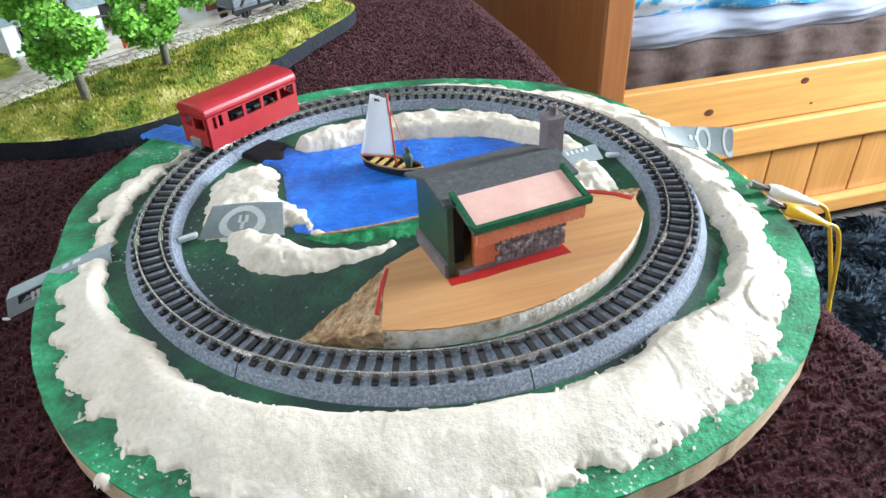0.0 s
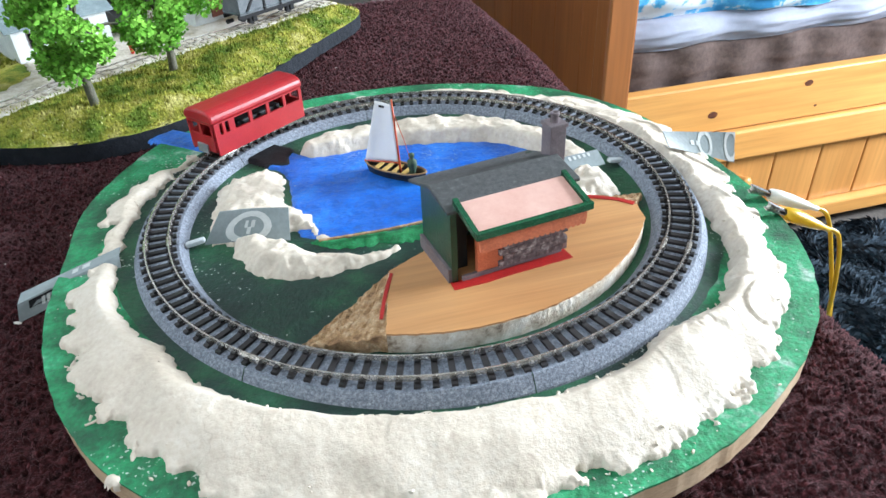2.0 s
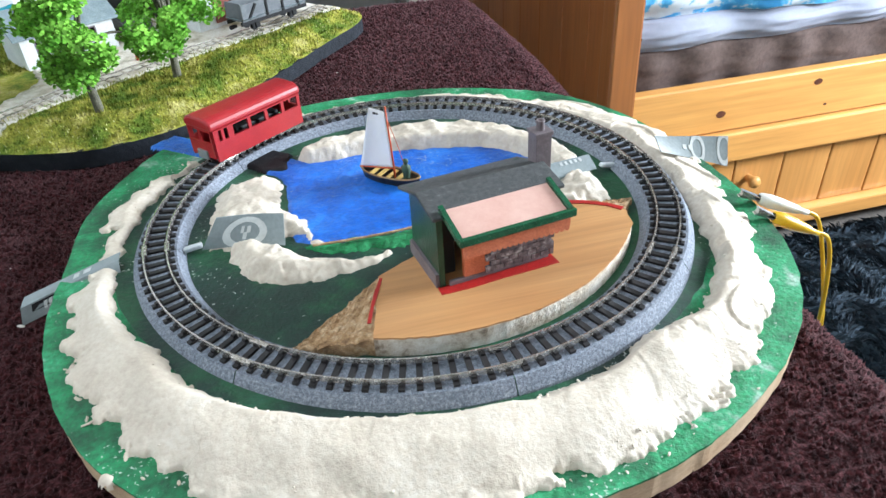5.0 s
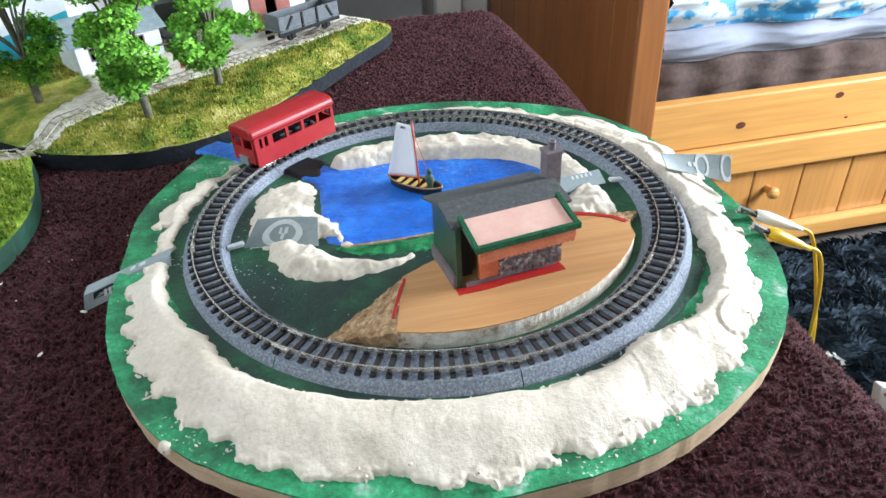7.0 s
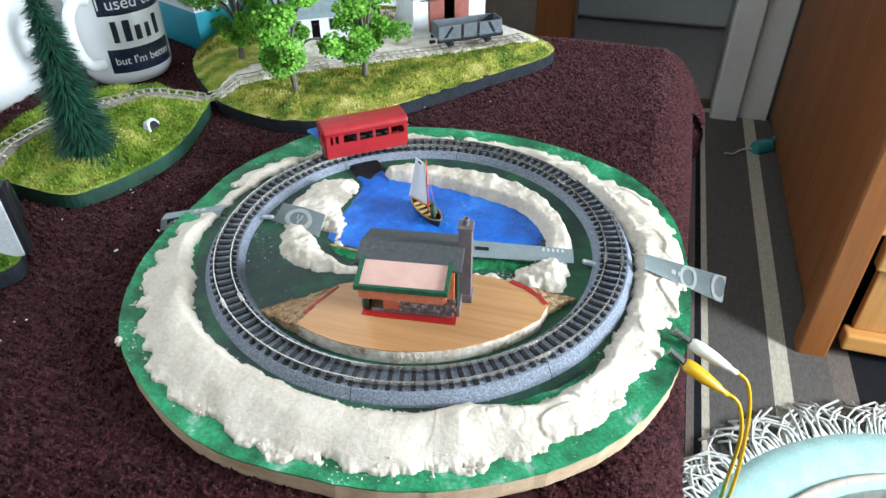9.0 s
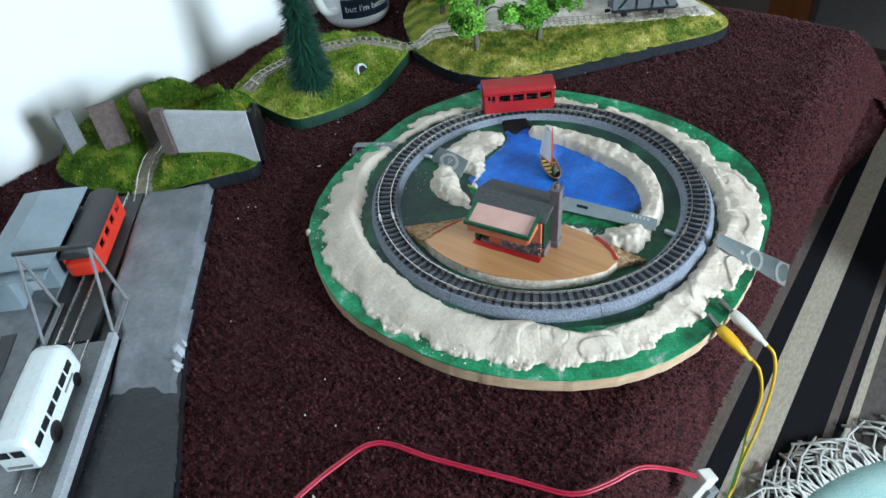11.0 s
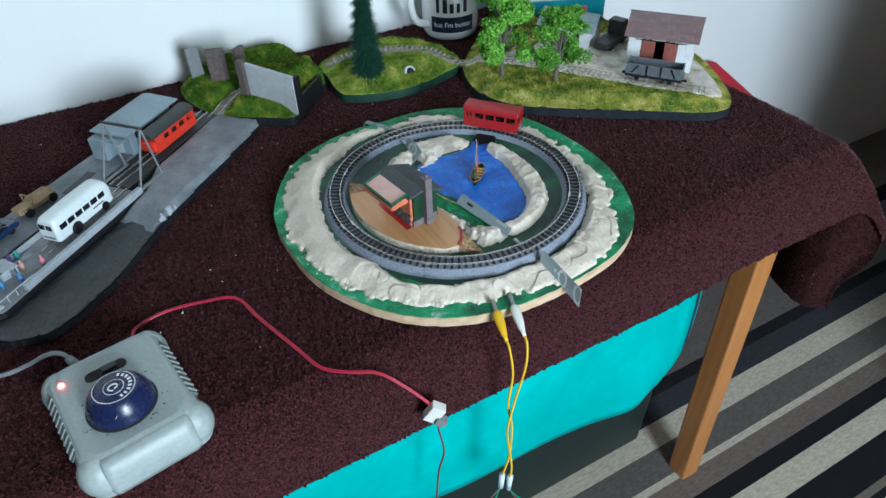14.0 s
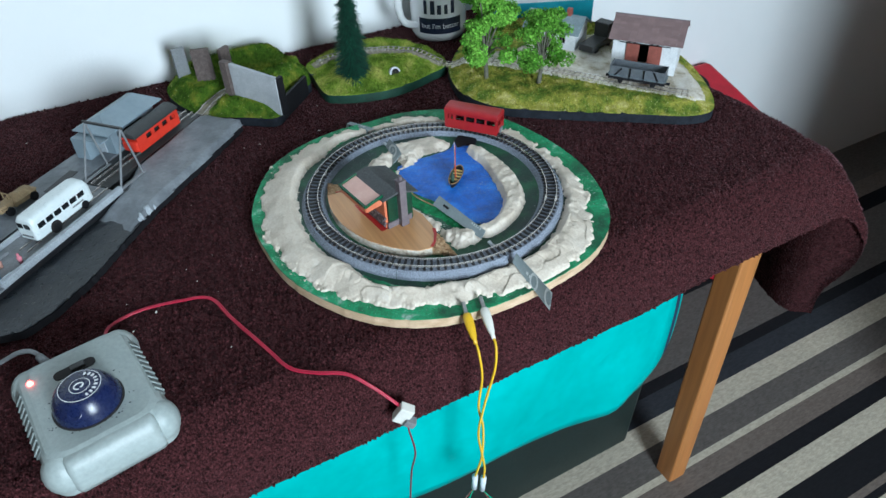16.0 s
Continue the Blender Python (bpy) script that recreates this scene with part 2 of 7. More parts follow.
def profile(points, y0, y1, bm=None, axis="y"):
    """A side view in x and z drawn out along y (or a front view in y and z along x)."""
    bm = bm or bmesh.new()
    at = (lambda a, h, k: (a, k, h)) if axis == "y" else (lambda a, h, k: (k, a, h))
    lo = [bm.verts.new(at(a, h, y0)) for a, h in points]
    hi = [bm.verts.new(at(a, h, y1)) for a, h in points]
    n = len(points)
    bm.faces.new(hi)
    bm.faces.new(lo[::-1])
    for i in range(n):
        bm.faces.new((lo[i], lo[(i + 1) % n], hi[(i + 1) % n], hi[i]))
    return bm


def lathe(prof, n=32, c=(0, 0, 0), bm=None, a0=0.0, a1=360.0):
    """Turns pairs of radius and height round the upright through c."""
    bm = bm or bmesh.new()
    full = abs(a1 - a0) >= 360
    rings = []
    for r, z in prof:
        k = n if full else n + 1
        rings.append([bm.verts.new((c[0] + r * math.cos(radians(a0 + (a1 - a0) * i / n)), c[1] + r * math.sin(radians(a0 + (a1 - a0) * i / n)), c[2] + z)) for i in range(k)])
    for p, q in zip(rings, rings[1:]):
        for i in range(n):
            j = (i + 1) % len(p)
            bm.faces.new((p[i], p[j], q[j], q[i]))
    return bm


def spline(pts, per=8, closed=False):
    """Points on a smooth line through pts."""
    v = [Vector(p) for p in pts]
    n = len(v)
    out = []
    for i in range(n if closed else n - 1):
        p0, p1 = v[(i - 1) % n] if closed or i else v[0], v[i]
        p2, p3 = v[(i + 1) % n], v[(i + 2) % n] if closed or i + 2 < n else v[-1]
        for k in range(per):
            s = k / per
            out.append(0.5 * ((2 * p1) + (p2 - p0) * s + (2 * p0 - 5 * p1 + 4 * p2 - p3) * s * s + (3 * p1 - p0 - 3 * p2 + p3) * s ** 3))
    if not closed:
        out.append(v[-1])
    return out


def tube(pts, r, n=8, bm=None, r_end=None, closed=False):
    bm = bm or bmesh.new()
    pts = [Vector(p) for p in pts]
    rings = []
    side = None
    for i, p in enumerate(pts):
        d = (pts[min(i + 1, len(pts) - 1)] - pts[max(i - 1, 0)]).normalized()
        if side is None:
            side = d.orthogonal().normalized()
        side = (side - d * side.dot(d)).normalized()
        up = d.cross(side)
        rr = r if r_end is None else r + (r_end - r) * i / (len(pts) - 1)
        rings.append([bm.verts.new(p + (side * math.cos(2 * math.pi * k / n) + up * math.sin(2 * math.pi * k / n)) * rr) for k in range(n)])
    for a, b in zip(rings, rings[1:]):
        for k in range(n):
            bm.faces.new((a[k], a[(k + 1) % n], b[(k + 1) % n], b[k]))
    if not closed:
        bm.faces.new(rings[0][::-1])
        bm.faces.new(rings[-1])
    return bm


def sheet(fn, nu, nv, bm=None):
    """A grid of nu by nv cells; fn(u, v) gives the place for u, v from 0 to 1."""
    bm = bm or bmesh.new()
    g = [[bm.verts.new(fn(i / nu, j / nv)) for j in range(nv + 1)] for i in range(nu + 1)]
    for i in range(nu):
        for j in range(nv):
            bm.faces.new((g[i][j], g[i + 1][j], g[i + 1][j + 1], g[i][j + 1]))
    return bm


def N(x, y, z=0.0, s=1.0):
    return noise.noise(Vector((x * s, y * s, z * s)))


def smooth01(x):
    x = max(0.0, min(1.0, x))
    return x * x * (3 - 2 * x)


def dist_in(poly, x, y):
    """How far a place lies inside a closed outline (minus: outside)."""
    best, inside = 1e9, False
    n = len(poly)
    for i in range(n):
        x0, y0 = poly[i]
        x1, y1 = poly[(i + 1) % n]
        dx, dy = x1 - x0, y1 - y0
        s = max(0, min(1, ((x - x0) * dx + (y - y0) * dy) / (dx * dx + dy * dy + 1e-12)))
        best = min(best, math.hypot(x - x0 - s * dx, y - y0 - s * dy))
        if (y0 > y) != (y1 > y) and x < (x1 - x0) * (y - y0) / (y1 - y0) + x0:
            inside = not inside
    return best if inside else -best


def hill(poly, height, step, floor_z, bm=None, snap=False):
    """A height field over an outline: height(x, y, d) is above floor_z only where it shows."""
    bm = bm or bmesh.new()
    xs, ys = [p[0] for p in poly], [p[1] for p in poly]
    x0, x1, y0, y1 = min(xs) - 3 * step, max(xs) + 3 * step, min(ys) - 3 * step, max(ys) + 3 * step
    nx, ny = int((x1 - x0) / step), int((y1 - y0) / step)
    hs = {}
    for i in range(nx + 1):
        for j in range(ny + 1):
            x, y = x0 + i * step, y0 + j * step
            d = dist_in(poly, x, y)
            if d > -2.5 * step:
                hs[i, j] = (x, y, height(x, y, d))
    if snap:          # draw the outer corners in to the outline itself
        e = step * 0.1
        for q, (x, y, z) in list(hs.items()):
            d = dist_in(poly, x, y)
            if d < 0:
                gx, gy = (dist_in(poly, x + e, y) - d) / e, (dist_in(poly, x, y + e) - d) / e
                g = max(0.2, math.hypot(gx, gy))
                hs[q] = (x - d * gx / g, y - d * gy / g, height(x, y, 0.0) if d > -1.5 * step else -1.0)
    vs = {}
    for i in range(nx):
        for j in range(ny):
            k = [(i, j), (i + 1, j), (i + 1, j + 1), (i, j + 1)]
            if all(q in hs for q in k) and (min if snap else max)(hs[q][2] for q in k) > floor_z - 0.0003:
                for q in k:
                    if q not in vs:
                        vs[q] = bm.verts.new((hs[q][0], hs[q][1], max(hs[q][2], floor_z - 0.002)))
                bm.faces.new([vs[q] for q in k])
    return bm


# ---- room ----
def stripes_material():
    """Woven stripes that run along y: a stepped ramp over x."""
    m = bpy.data.materials.new("striped_flatweave")
    t, b = nodes_of(m)
    grey, taupe, black, cream = (0.100, 0.089, 0.081), (0.135, 0.110, 0.094), (0.010, 0.010, 0.012), (0.43, 0.385, 0.305)
    edges = [(-0.60, cream), (-0.56, grey), (-0.30, taupe), (-0.25, black), (-0.21, grey), (-0.067, black), (-0.041, (0.03, 0.032, 0.038)), (0.006, cream), (0.044, grey), (0.096, cream), (0.110, taupe), (0.148, black), (0.178, cream),
             (0.219, black), (0.276, taupe), (0.290, black), (0.303, cream), (0.316, grey), (0.425, cream), (0.455, grey), (0.52, taupe), (0.56, black), (0.68, grey), (0.74, cream), (0.80, black), (0.90, grey)]
    co = t.nodes.new("ShaderNodeTexCoord")
    sp = t.nodes.new("ShaderNodeSeparateXYZ")
    t.links.new(co.outputs["Object"], sp.inputs[0])
    mr = t.nodes.new("ShaderNodeMapRange")
    mr.inputs[1].default_value, mr.inputs[2].default_value = -0.6, 1.0
    t.links.new(sp.outputs[0], mr.inputs[0])
    r = ramp_node(t, [((x + 0.6) / 1.6, c) for x, c in edges])
    r.color_ramp.interpolation = "CONSTANT"
    t.links.new(mr.outputs[0], r.inputs[0])
    n = noise_node(t, 260, 4, 0.7, (1.0, 0.35, 1))
    mix = t.nodes.new("ShaderNodeMix")
    mix.data_type, mix.blend_type = 'RGBA', 'OVERLAY'
    mix.inputs[0].default_value = 0.6
    t.links.new(r.outputs[0], mix.inputs[6])
    t.links.new(n.outputs["Fac"], mix.inputs[7])
    t.links.new(mix.outputs[2], b.inputs["Base Color"])
    b.inputs["Roughness"].default_value = 0.95
    b.inputs["Specular IOR Level"].default_value = 0.15
    w = t.nodes.new("ShaderNodeTexWave")
    w.inputs["Scale"].default_value, w.inputs["Distortion"].default_value = 90, 0.4
    t.links.new(co.outputs["Object"], w.inputs["Vector"])
    bp = t.nodes.new("ShaderNodeBump")
    bp.inputs["Strength"].default_value, bp.inputs["Distance"].default_value = 0.2, 0.001
    t.links.new(w.outputs["Fac"], bp.inputs["Height"])
    t.links.new(bp.outputs[0], b.inputs["Normal"])
    return m


STRIPES = stripes_material()
FLOOR_M = mat("grey_carpet", [(0.3, (0.07, 0.065, 0.06)), (0.7, (0.12, 0.11, 0.10))], 90, 0.95, 0.5, 600, spec=0.1)
W = 0.12
xm, ym = (WALL_X + EAST_X) / 2, (NORTH_Y + SOUTH_Y) / 2
sx, sy = EAST_X - WALL_X, NORTH_Y - SOUTH_Y
zh, zm = CEIL - FLOOR, (CEIL + FLOOR) / 2
solo("floor", B((xm, ym, FLOOR - 0.052), (sx + 2 * W, sy + 2 * W, 0.1)), FLOOR_M, "grey carpeted floor", "floor", kind="structure")
solo("ceiling", B((xm, ym, CEIL + 0.05), (sx + 2 * W, sy + 2 * W, 0.1)), CEIL_M, "plain white ceiling", "ceiling", kind="structure")
solo("wall_west", B((WALL_X - W / 2, ym, zm), (W, sy + 2 * W, zh)), PAINT_WALL, "white painted wall behind the table", "wall", kind="structure")
solo("wall_south", B((xm, SOUTH_Y - W / 2, zm), (sx, W, zh)), DIM_WALL, "unseen beige wall kept dark to cut bounced light", "wall", kind="structure")
HALL = (-0.10, 0.335, 2.50)          # doorway from x, to x, and how far the hall goes back
bm = B(((WALL_X + HALL[0]) / 2, NORTH_Y + W / 2, zm), (HALL[0] - WALL_X, W, zh))
box(bm, ((HALL[1] + EAST_X) / 2, NORTH_Y + W / 2, zm), (EAST_X - HALL[1], W, zh))
box(bm, ((HALL[0] + HALL[1]) / 2, NORTH_Y + W / 2, (FLOOR + 2.0 + CEIL) / 2), (HALL[1] - HALL[0], W, CEIL - FLOOR - 2.0))
solo("wall_north", bm, DIM_WALL, "beige wall kept dark to cut bounced light, with an open doorway", "wall", kind="structure")
bm = B((EAST_X + W / 2, (SOUTH_Y + WIN[0]) / 2, zm), (W, WIN[0] - SOUTH_Y, zh))
box(bm, (EAST_X + W / 2, (NORTH_Y + WIN[1]) / 2, zm), (W, NORTH_Y - WIN[1], zh))
box(bm, (EAST_X + W / 2, (WIN[0] + WIN[1]) / 2, (FLOOR + WIN[2]) / 2), (W, WIN[1] - WIN[0], WIN[2] - FLOOR))
box(bm, (EAST_X + W / 2, (WIN[0] + WIN[1]) / 2, (CEIL + WIN[3]) / 2), (W, WIN[1] - WIN[0], CEIL - WIN[3]))
solo("wall_east", bm, DIM_WALL, "unseen beige wall kept dark to cut bounced light, with a window opening", "wall", kind="structure")
solo("rug", B((0.30, 0.30, FLOOR + 0.0015), (1.8, 2.80, 0.007)), STRIPES, "flat woven rug in grey, black and cream stripes", "rug", bevel=0.002)

WHITE_PAINT = mat("white_gloss_paint", [(0.3, (0.62, 0.61, 0.57)), (0.7, (0.70, 0.69, 0.65))], 5, 0.4, 0.1, 90, fine=0.03)
HALL_CARPET = mat("pale_grey_carpet", [(0.3, (0.30, 0.26, 0.225)), (0.7, (0.40, 0.35, 0.305))], 120, 0.95, 0.4, 700, spec=0.1)
hy = (NORTH_Y + W + HALL[2]) / 2
hl = HALL[2] - NORTH_Y - W
solo("hall_floor", B(((HALL[0] + HALL[1]) / 2, hy - W / 2, FLOOR - 0.048), (1.5, hl + W - 0.004, 0.1)), HALL_CARPET, "pale grey hall carpet beyond the doorway", "floor", kind="structure")
bm = B((-0.86, hy, zm), (0.1, hl, zh))
box(bm, (1.09, hy, zm), (0.1, hl, zh))
box(bm, (0.115, HALL[2] + 0.05, zm), (2.05, 0.1, zh))
solo("hall_walls", bm, WHITE_PAINT, "white painted hall walls", "wall", kind="structure")
# Wide gap added overhead, out of view, so sky light brightens the hall.
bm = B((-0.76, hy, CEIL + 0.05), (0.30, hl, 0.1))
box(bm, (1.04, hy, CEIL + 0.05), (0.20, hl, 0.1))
solo("hall_ceiling", bm, CEIL_M, "unseen hall ceiling with an added gap that lets sky light in", "ceiling", kind="structure")
door = thing("door_1", (0.12, HALL[2], FLOOR), 0, "white painted panel door at the end of the hall", "door", kind="structure")
part("door_leaf", B((0, -0.02, 1.0), (0.62, 0.04, 1.96)), WHITE_PAINT, door, bevel=0.003)
for zz, hh in ((0.42, 0.5), (1.3, 0.9)):
    for xx in (-0.15, 0.15):
        part("door_panel", B((xx, -0.044, zz), (0.21, 0.012, hh)), WHITE_PAINT, door, bevel=0.004)
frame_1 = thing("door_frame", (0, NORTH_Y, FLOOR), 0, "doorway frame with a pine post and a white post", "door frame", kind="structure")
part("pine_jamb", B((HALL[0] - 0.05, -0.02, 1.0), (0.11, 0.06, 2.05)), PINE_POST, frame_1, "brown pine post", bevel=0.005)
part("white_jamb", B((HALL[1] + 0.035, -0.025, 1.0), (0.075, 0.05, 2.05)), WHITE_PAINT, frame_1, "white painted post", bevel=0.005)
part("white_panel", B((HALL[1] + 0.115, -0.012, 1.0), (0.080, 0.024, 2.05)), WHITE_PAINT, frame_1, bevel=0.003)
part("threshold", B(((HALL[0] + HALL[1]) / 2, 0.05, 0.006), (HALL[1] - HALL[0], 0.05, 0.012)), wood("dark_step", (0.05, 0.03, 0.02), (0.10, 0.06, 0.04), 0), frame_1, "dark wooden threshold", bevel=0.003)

# ---- table with its towel ----
TAB_Y0, TAB_Y1 = -0.62, 0.425


def table_drop(x, y):
    """The table sags a little towards its open front."""
    return -0.055 * max(0.0, min(x, 0.135) + 0.03) * (1 - smooth01((y - 0.13) / 0.12))


def towel_place(u, v, tufts=True):
    """u across from the wall over the front edge, v along the table. Past the far end the cloth falls too."""
    s = u * 0.635
    x, z = WALL_X + 0.005 + s, 0.0
    q = v * 1.30
    y = TAB_Y0 + q
    past = max(0.0, y - 0.402)
    if x > 0.135:
        k = x - 0.135
        x, z = 0.135 + 0.043 * (1 - math.exp(-k / 0.036)), -k * (0.52 + 4.8 * k) * max(0.0, 1 - past / 0.26)
        x += (0.022 * smooth01(past / 0.08) - 0.026 * smooth01((past - 0.10) / 0.15)) * min(1, k / 0.06)
    z += table_drop(x, y)
    if past:
        a = min(past / 0.03, math.pi / 2)
        fold = (0.010 * math.sin(x * 34) + 0.016 * smooth01((s - 0.565) / 0.05)) * min(1, past / 0.08)
        y = 0.402 + 0.03 * math.sin(a) + fold + max(0, past - 0.047) * 0.06
        z -= 0.03 * (1 - math.cos(a)) + max(0, past - 0.047) * 0.94
    tuft = 0.0012 * N(s, q, 3.1, 290) + 0.0007 * N(s, q, 7.7, 160) + 0.0010 * N(s, q, 1, 30) if tufts else 0.0
    return Vector((x, y, z + tuft - 0.0008))


towel = thing("towel", (0, 0, 0), 0, "dark maroon terry towel draped over the table edges", "towel")
part("cloth", sheet(towel_place, 330, 680), TOWEL, towel, smooth=True)


def terry_pile(count):
    """Loose short loops of yarn standing on the cloth, each a small leaning nub."""
    rg = random.Random(44)
    vs, fs = [], []
    for k in range(count):
        u, v = rg.random(), rg.random()
        p = towel_place(u, v)
        n = (towel_place(u + 0.004, v, False) - towel_place(u - 0.004, v, False)).cross(towel_place(u, v + 0.002, False) - towel_place(u, v - 0.002, False))
        n = n.normalized() if n.length > 0 else Vector((0, 0, 1))
        a = rg.uniform(0, 6.283)
        e1 = n.orthogonal().normalized()
        e2 = n.cross(e1)
        w, h = rg.uniform(0.0012, 0.0021), rg.uniform(0.0014, 0.0029)
        top = p + n * h + (e1 * rg.uniform(-1, 1) + e2 * rg.uniform(-1, 1)) * 0.0007
        i = len(vs)
        for c in range(4):
            vs.append(tuple(p - n * 0.0004 + (e1 * math.cos(a + c * 1.571) + e2 * math.sin(a + c * 1.571)) * w))
        vs.append(tuple(top))
        fs += [(i, i + 1, i + 4), (i + 1, i + 2, i + 4), (i + 2, i + 3, i + 4), (i + 3, i, i + 4)]
    me = bpy.data.meshes.new("pile")
    me.from_pydata(vs, [], fs)
    me.polygons.foreach_set("use_smooth", [True] * len(me.polygons))
    me.materials.append(per_island(TOWEL.copy(), 0.65))
    o = new("terry_fabric", me)
    o.parent = towel
    o["kind"], o["label"] = "stuff", "looped terry pile"


terry_pile(125000)
cr = random.Random(5)
bm = bmesh.new()
for i in range(150):
    x, y = cr.uniform(-0.4, 0.13), cr.uniform(-0.6, 0.4)
    r = cr.choice((0.0003, 0.0004, 0.0005, 0.0008))
    bmesh.ops.create_icosphere(bm, subdivisions=1, radius=r, matrix=pose(x, y, 0.0024 + table_drop(x, y), 0, 0, cr.uniform(0, 180)) @ Matrix.Diagonal((cr.uniform(1, 3), 1, 0.7, 1)))
solo("crumbs", bm, plain("crumb_white", (0.7, 0.68, 0.62), 0.8), "white plaster crumbs scattered on the towel", "crumbs", kind="stuff")

table = thing("table", (0, 0, FLOOR), 0, "narrow pine table against the wall under a maroon towel", "table")
part("tabletop", B((-0.155, -0.10, 0.621), (0.53, 1.00, 0.03)), PINE, table, bevel=0.003)
for lx, ly in ((0.101, 0.376), (-0.37, 0.376), (0.101, -0.54), (-0.37, -0.54)):
    part("leg", B((lx, ly, 0.303), (0.034, 0.034, 0.606)), PINE_LEG, table, bevel=0.003)
part("apron", B((0.097, -0.084, 0.5665), (0.022, 0.866, 0.075)), PINE, table)
part("apron", B((-0.137, 0.372, 0.5665), (0.40, 0.022, 0.075)), PINE, table)

# Box added only to make the space under the table dark.
crate = thing("storage_crate", (-0.15, 0.02, FLOOR + 0.006), 0, "dark green box added to darken the space under the table", "crate")
FILLER_M = mat("filler_dark_green", (0.010, 0.020, 0.018), 30, 0.5, 0.1)
part("tub", profile([(-0.17, 0.0), (0.17, 0.0), (0.185, 0.30), (-0.185, 0.30)], -0.33, 0.33), FILLER_M, crate, bevel=0.008)
part("lid", B((0, 0, 0.312), (0.39, 0.68, 0.022)), FILLER_M, crate, bevel=0.006)

TEAL = mat("teal_fabric", [(0.3, (0.005, 0.33, 0.31)), (0.7, (0.010, 0.42, 0.40))], 7, 0.55, 0.2, 700, fine=0.05)
NAVY = mat("navy_fabric", (0.008, 0.03, 0.07), 40, 0.7)


def teal_place(off, y_end):
    def f(u, v):
        y = -0.60 + u * (y_end + 0.60)
        z = -0.035 - v * (0.245 + 0.02 * math.sin(y * 9))
        bulge = 0.014 * math.sin(v * math.pi) + 0.006 * math.sin(y * 23 + v * 3) + 0.004 * N(y, v * 0.25, off, 12)
        r = smooth01((u - 0.93) / 0.07) * 0.012
        return Vector((0.121 + off + bulge - r, y - 0.014 * smooth01((v - 0.75) / 0.25), z))
    return f


cloth = thing("hanging_cloth", (0, 0, 0), 0, "bright teal fabric with navy lining hanging below the table edge", "cloth")
for off, ye, m in ((0.012, 0.232, TEAL), (0.006, 0.243, NAVY), (0.0, 0.252, TEAL)):
    o = part("cloth_layer", sheet(teal_place(off, ye), 70, 18), m, cloth, "navy lining" if m is NAVY else "", smooth=True)
    md = o.modifiers.new("thick", "SOLIDIFY")
    md.thickness, md.offset = 0.003, -1

# ---- bed ----
bed = thing("bed", (0.497, 0.722, FLOOR), 0, "pine storage bed with drawers, brown valance and rumpled bedding", "bed")
for i in range(8):
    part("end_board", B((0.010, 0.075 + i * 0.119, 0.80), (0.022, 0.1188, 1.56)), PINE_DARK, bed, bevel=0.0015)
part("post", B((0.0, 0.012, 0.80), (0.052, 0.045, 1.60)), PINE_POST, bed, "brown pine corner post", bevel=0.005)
part("rail", B((0.66, 0.016, 0.315), (1.28, 0.026, 0.094)), PINE, bed, "knotty pine side rail", bevel=0.004)
part("drawer_rail", B((0.66, 0.006, 0.2365), (1.24, 0.030, 0.060)), PINE, bed, bevel=0.004)
part("plinth", B((0.66, 0.004, 0.050), (1.24, 0.034, 0.034)), PINE, bed, bevel=0.004)
for i in range(11):
    part("drawer_board", B((0.105 + i * 0.108, 0.018, 0.138), (0.1055, 0.018, 0.142)), PINE_V, bed, bevel=0.003)
KNOT = mat("knot", [(0.3, (0.05, 0.015, 0.008)), (0.7, (0.13, 0.04, 0.015))], 90, 0.5)
for kx, kz, kr in ((0.402, 0.338, 0.010), (0.208, 0.304, 0.011), (0.43, 0.290, 0.004), (0.72, 0.32, 0.007), (0.98, 0.300, 0.009), (1.2, 0.33, 0.006)):
    kr *= 0.72
    bm = lathe([(0, 0.0), (kr * 0.6, 0.0002), (kr, 0.0)], 14)
    bmesh.ops.transform(bm, matrix=pose(kx, 0.0026, kz, 90, 0, 0) @ Matrix.Diagonal((1.25, 0.85, 1, 1)), verts=bm.verts)
    part("knot", bm, KNOT, bed, smooth=True)
for kx in (0.30, 0.95):
    bm = lathe([(0, 0.030), (0.010, 0.029), (0.013, 0.022), (0.008, 0.010), (0.007, 0)], 16)
    bmesh.ops.transform(bm, matrix=pose(kx, 0.009, 0.155, 90, 0, 0), verts=bm.verts)
    part("knob", bm, PINE, bed, "turned wooden drawer knob", smooth=True)
BROWN = mat("brown_velour", [(0.3, (0.066, 0.045, 0.040)), (0.7, (0.105, 0.075, 0.066))], 16, 0.9, 0.3, 320, spec=0.2)
SHEET = mat("pale_blue_sheet", [(0.3, (0.21, 0.225, 0.29)), (0.7, (0.27, 0.285, 0.35))], 12, 0.8, 0.15, 300, fine=0.03)
DUVET = mat("blue_patterned_duvet", [(0.40, (0.04, 0.25, 0.52)), (0.46, (0.10, 0.40, 0.68)), (0.49, (0.60, 0.64, 0.68)), (0.60, (0.58, 0.62, 0.67)), (0.63, (0.12, 0.35, 0.62))], 16, 0.8, 0.1, 200, fine=0.03)


def bedding(z0, z1, bulge, freq, deep, seed):
    def f(u, v):
        x = 0.05 + u * 1.25
        fold = deep * math.sin(x * freq + 2.2 * N(x, seed, 0, 6)) + deep * 0.8 * N(x, v, seed, 14)
        if v < 0.6:
            return Vector((x, 0.045 - bulge * math.sin(v / 0.6 * math.pi) + fold, z0 + (z1 - z0) * v / 0.6))
        return Vector((x, 0.045 + (v - 0.6) / 0.4 * 0.75, z1 + fold * 0.6 + 0.004 * math.sin(x * 7)))
    return f


